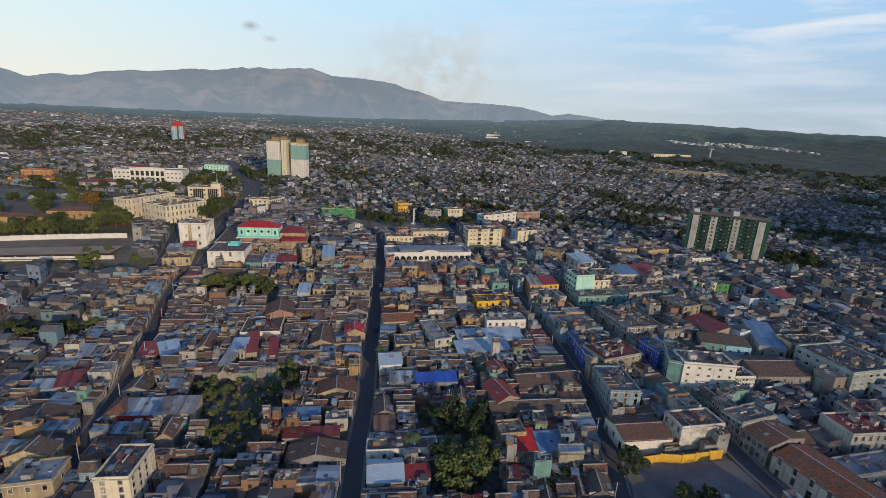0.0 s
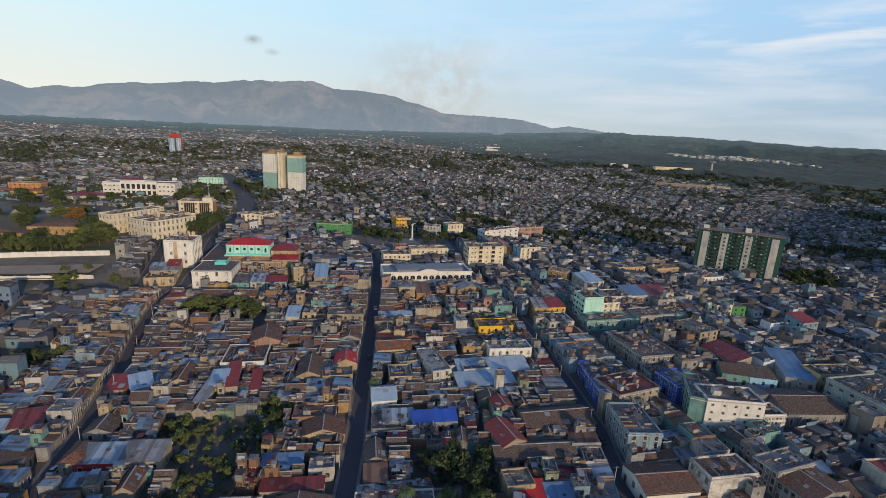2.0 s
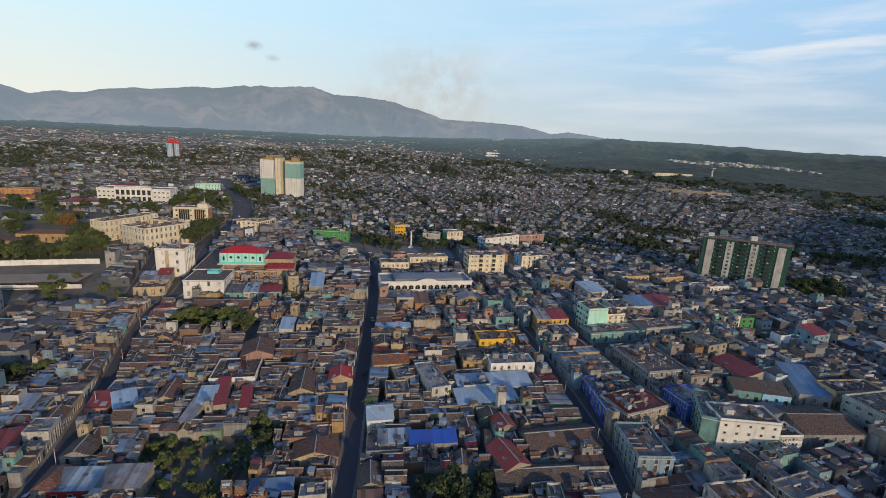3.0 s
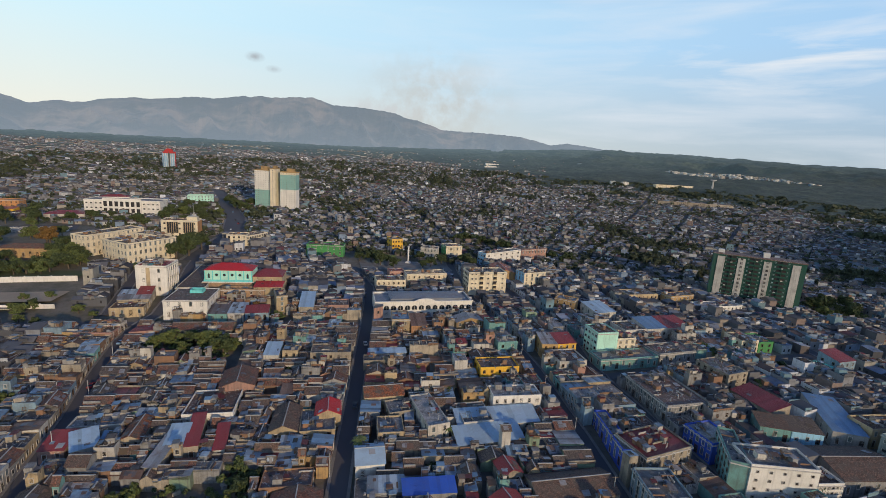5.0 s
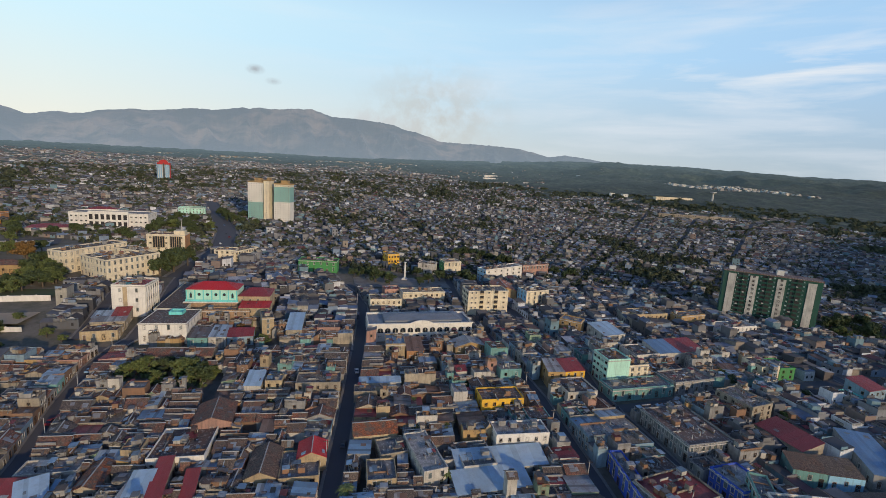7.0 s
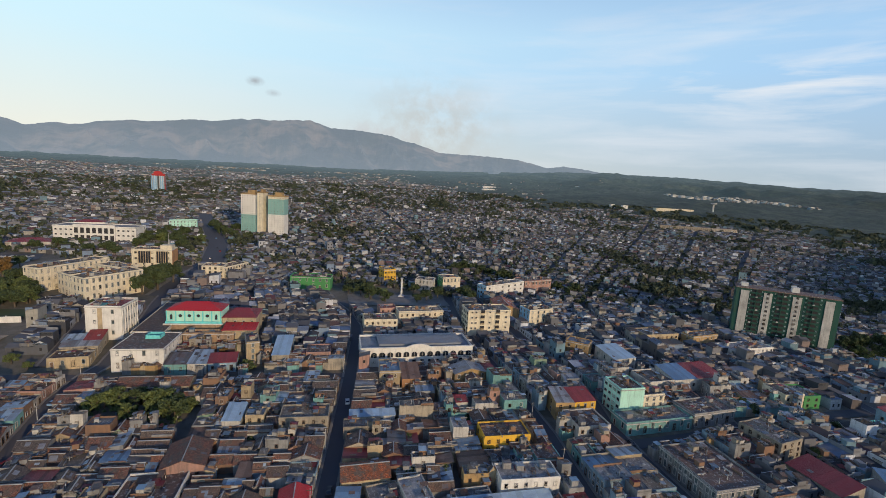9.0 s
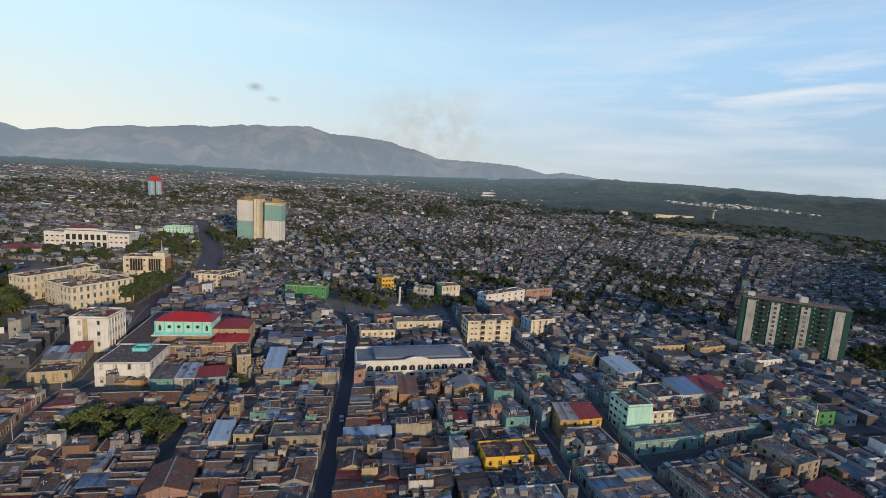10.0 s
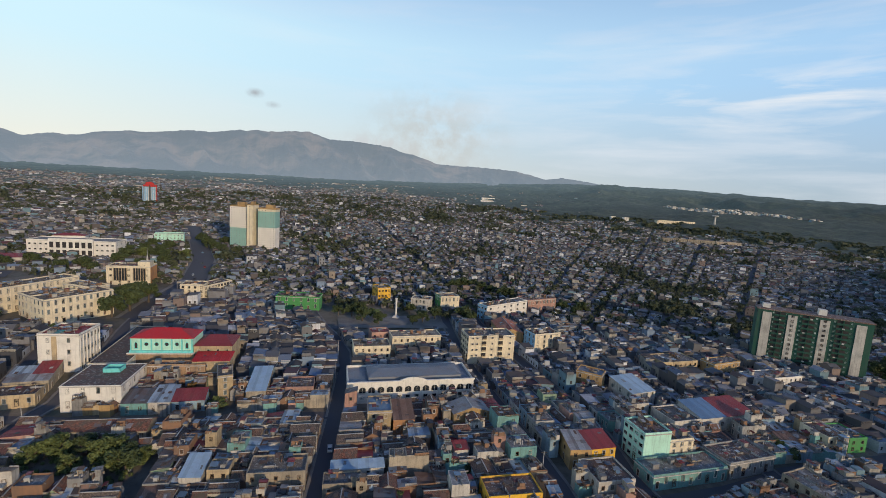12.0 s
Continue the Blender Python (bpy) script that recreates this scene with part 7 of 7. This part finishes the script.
for q in GARDENS[:8]:
    for _ in range(26):
        u, v = rng.random(), rng.random()
        p = lerp(lerp(q[0], q[1], u), lerp(q[3], q[2], u), v)
        a, c, z = rng.uniform(0.2, 1.6), rng.uniform(0.15, 0.9), land(*p) - 0.4
        t_ = rng.uniform(0, 3.1)
        ring = [(p[0] + x_ * a * math.cos(t_) - y_ * c * math.sin(t_), p[1] + x_ * a * math.sin(t_) + y_ * c * math.cos(t_)) for x_, y_ in ((-1, -1), (1, -1), (1, 1), (-1, 1))]
        rubble.prism(ring, z, [z + 0.4 + rng.uniform(0.1, 1.3) for _ in range(4)], rng.choice(("fibre_cement", "bark", "tin_rusty", "plaster_grey", "plaster_raw_brick", "plaster_sand", "tin_pale_blue")))
tagged(part("garden_rubble", rubble), "broken walls, boards and sheet metal lying in overgrown yards", "rubble", kind="stuff")
tagged(part("woods", wb), "scattered garden trees and dark green woods", "trees", kind="stuff")


# ---- far landmarks on the hills ----
def far_block(label, p0, p1, depth, h, wm, rm, cols, z=None):
    return building(label, p0, p1, depth, h, max(1, int(h / 3)), wm, rm, cols=(cols, 0, 0, 0), cornice=None, win=WIN_DARK, ground_doors=False, z=z)

est = Build()
for k in range(150):
    f = k / 149
    x, y = 960 + 470 * f + rng.uniform(-18, 18), 2175 - 190 * f * f - 40 * f + rng.uniform(-95, 95)
    w_, d_, h_ = rng.uniform(3.5, 8), rng.uniform(4, 8), rng.uniform(5, 12)
    z = land(x, y)
    est.box(x - w_, x + w_, y - d_, y + d_, z - 6, z + h_, rng.choice(("bright_white", "bright_white", "plaster_white", "bright_white", "plaster_sky_blue", "plaster_grey")))
    for fl in range(int(h_ / 3.2)):
        for c in range(4):
            u = x - w_ + (c + 0.5) * w_ / 2
            est.face([(u - 1.2, y - d_ - 0.1, z + fl * 3.2 + 1), (u + 1.2, y - d_ - 0.1, z + fl * 3.2 + 1), (u + 1.2, y - d_ - 0.1, z + fl * 3.2 + 2.5), (u - 1.2, y - d_ - 0.1, z + fl * 3.2 + 2.5)], "dark_opening")
tagged(part("housing_estate", est), "row of white apartment blocks on the far hillside", "apartment blocks", kind="stuff")
vil = Build()
for k in range(3600):
    az, r = rng.gauss(-20, 16), rng.uniform(880, 2900)
    if az > 18 or az < -50 or r < 1350 and az > -6:
        continue
    cx, cy = r * math.sin(radians(az)), r * math.cos(radians(az))
    if noise.noise((cx * 0.004, cy * 0.004, 8.0)) < rng.uniform(-0.1, 0.35):
        continue
    z, a, c, h_ = land(cx, cy), rng.uniform(1.6, 4.5) if rng.random() < 0.82 else rng.uniform(6, 13), rng.uniform(2.0, 4.0), rng.uniform(2.5, 4.5)
    vil.box(cx - a, cx + a, cy - c, cy + c, z - 3, z + h_, rng.choice(("bright_white", "plaster_white", "plaster_grey", "plaster_grey", "plaster_sand", "plaster_sky_blue")))
    vil.box(cx - a - 0.4, cx + a + 0.4, cy - c - 0.4, cy + c + 0.4, z + h_, z + h_ + 0.5, rng.choice(("roof_concrete", "tile_brown", "roof_lime", "roof_bitumen")), True)
tagged(part("village_houses", vil), "scattered pale village houses on the wooded plain", "houses", kind="stuff")
far_block("long pale yellow school building on the hill", (600, 1450), (727, 1482), 14, 9, "clean_cream", "roof_concrete", 20)
far_block("long beige two-storey barracks on the slope", (450, 1075), (560, 1072), 12, 9, "plaster_sand", "roof_brown", 24)
far_block("long beige barracks range continuing the slope", (562, 1072), (620, 1078), 12, 8, "plaster_sand", "roof_brown", 10)
far_block("white apartment block on the wooded slope", (474, 1480), (488, 1482), 12, 12, "bright_white", "roof_concrete", 3)
far_block("small white apartment block among trees", (500, 1448), (516, 1450), 12, 12, "bright_white", "roof_concrete", 3)
far_block("long white warehouse on the plain", (118, 2140), (176, 2152), 20, 9, "bright_white", "roof_lime", 8)
far_block("second long white warehouse on the plain", (105, 1960), (155, 1968), 16, 7, "bright_white", "roof_lime", 8)
e = thing("water_tower", "pale concrete mushroom water tower on the hill", "water tower", 792, 1495, land(792, 1495))
b = Build()
b.cyl(0, 0, 3.2, -4, 24, "trim_white", 12, 2.4)
part("shaft", b, e)
b = Build()
b.cyl(0, 0, 2.5, 24, 27, "trim_white", 16, 9)
b.cyl(0, 0, 9, 27, 29.5, "trim_white", 16, 8)
part("bowl", b, e)


# ---- cars and poles ----
def car_meshes(colour):
    body, cabin = Build(), Build()
    pts = [(-2.2, 0.35), (2.2, 0.35), (2.25, 0.75), (1.2, 0.92), (-1.9, 0.95), (-2.25, 0.8)]
    for s_ in (-0.85, 0.85):
        body.face([(x, s_, z) for x, z in (pts if s_ < 0 else pts[::-1])], colour)
    for (x0, z0), (x1, z1) in zip(pts, pts[1:] + pts[:1]):
        body.face([(x0, -0.85, z0), (x0, 0.85, z0), (x1, 0.85, z1), (x1, -0.85, z1)], colour)
    cabin.prism([(-1.5, -0.75), (0.9, -0.75), (0.9, 0.75), (-1.5, 0.75)], 0.9, 1.0, "glass_dark", top=False)
    r0, r1 = [(-1.5, -0.75, 1.0), (0.9, -0.75, 1.0), (0.9, 0.75, 1.0), (-1.5, 0.75, 1.0)], [(-1.1, -0.62, 1.45), (0.3, -0.62, 1.45), (0.3, 0.62, 1.45), (-1.1, 0.62, 1.45)]
    for a in range(4):
        c = (a + 1) % 4
        cabin.face([r0[a], r0[c], r1[c], r1[a]], "glass_dark")
    cabin.face(r1, colour)
    return body.mesh("body"), cabin.mesh("cabin")


wheel = Build()
for k in range(12):
    a0, a1 = k * math.pi / 6, (k + 1) * math.pi / 6
    p0, p1 = (0.33 * math.cos(a0), 0.33 * math.sin(a0)), (0.33 * math.cos(a1), 0.33 * math.sin(a1))
    wheel.face([(p0[0], -0.1, p0[1]), (p1[0], -0.1, p1[1]), (p1[0], 0.1, p1[1]), (p0[0], 0.1, p0[1])], "black_plastic")
    wheel.face([(0, -0.1, 0), (p1[0], -0.1, p1[1]), (p0[0], -0.1, p0[1])], "dark_metal")
    wheel.face([(0, 0.1, 0), (p0[0], 0.1, p0[1]), (p1[0], 0.1, p1[1])], "dark_metal")
WHEEL = wheel.mesh("wheel")
rim = Build()
for s_ in (-0.105, 0.105):
    rim.face([(0.2 * math.cos(k * math.pi / 5), s_, 0.2 * math.sin(k * math.pi / 5)) for k in range(10)], "fibre_cement")
RIM = rim.mesh("rim")
CARS = {n: car_meshes(c) for n, c in (("white", "bright_white"), ("red", "red_paint"), ("blue", "tower_blue"), ("grey", "dark_metal"))}


def car(x, y, turn, colour, where):
    e = thing("car", colour + " saloon car parked " + where, "car", x, y, land(x, y) + 0.08, turn)
    part("body", CARS[colour][0], e)
    part("cabin", CARS[colour][1], e)
    for wx in (-1.35, 1.35):
        for wy in (-0.8, 0.8):
            part("rim", RIM, part("wheel", WHEEL, e, "", pose(wx, wy, 0.33)), "chrome rim")


for i, (x, y) in enumerate(((-113, 118), (-125, 157), (-138, 190), (-150, 222), (-34, 190), (-40, 238), (56, 148), (33, 246), (94, 150), (-206, 226), (-198, 229), (-232, 224), (-164, 262), (-176, 305), (-206, 440), (-214, 452), (-232, 498), (-222, 484), (-258, 545), (-196, 438), (-188, 372), (72, 226))):
    car(x, y, 97 + (i * 7) % 9 if x > -195 else 118, ("white", "grey", "red", "blue", "grey")[i % 5], "along the street kerb")


def pole(x, y, turn):
    e = thing("utility_pole", "tall grey utility pole with wooden crossarm", "utility pole", x, y, land(x, y), turn, "street poles")
    b = Build()
    b.cyl(0, 0, 0.16, -0.5, 8.6, "fibre_cement", 8, 0.10)
    part("pole", b, e)
    b = Build()
    b.box(-1.1, 1.1, -0.07, 0.07, 7.9, 8.05, "bark", True)
    part("crossarm", b, e)


for st, sd in ((ST_M, -3.3), (ST_L[:9], 3.3), (ST_R, -3.3)):
    for yy in range(100, 330, 27):
        if st[0][1] <= yy <= st[-1][1]:
            pole(sx(st, yy) + sd, yy, 5)
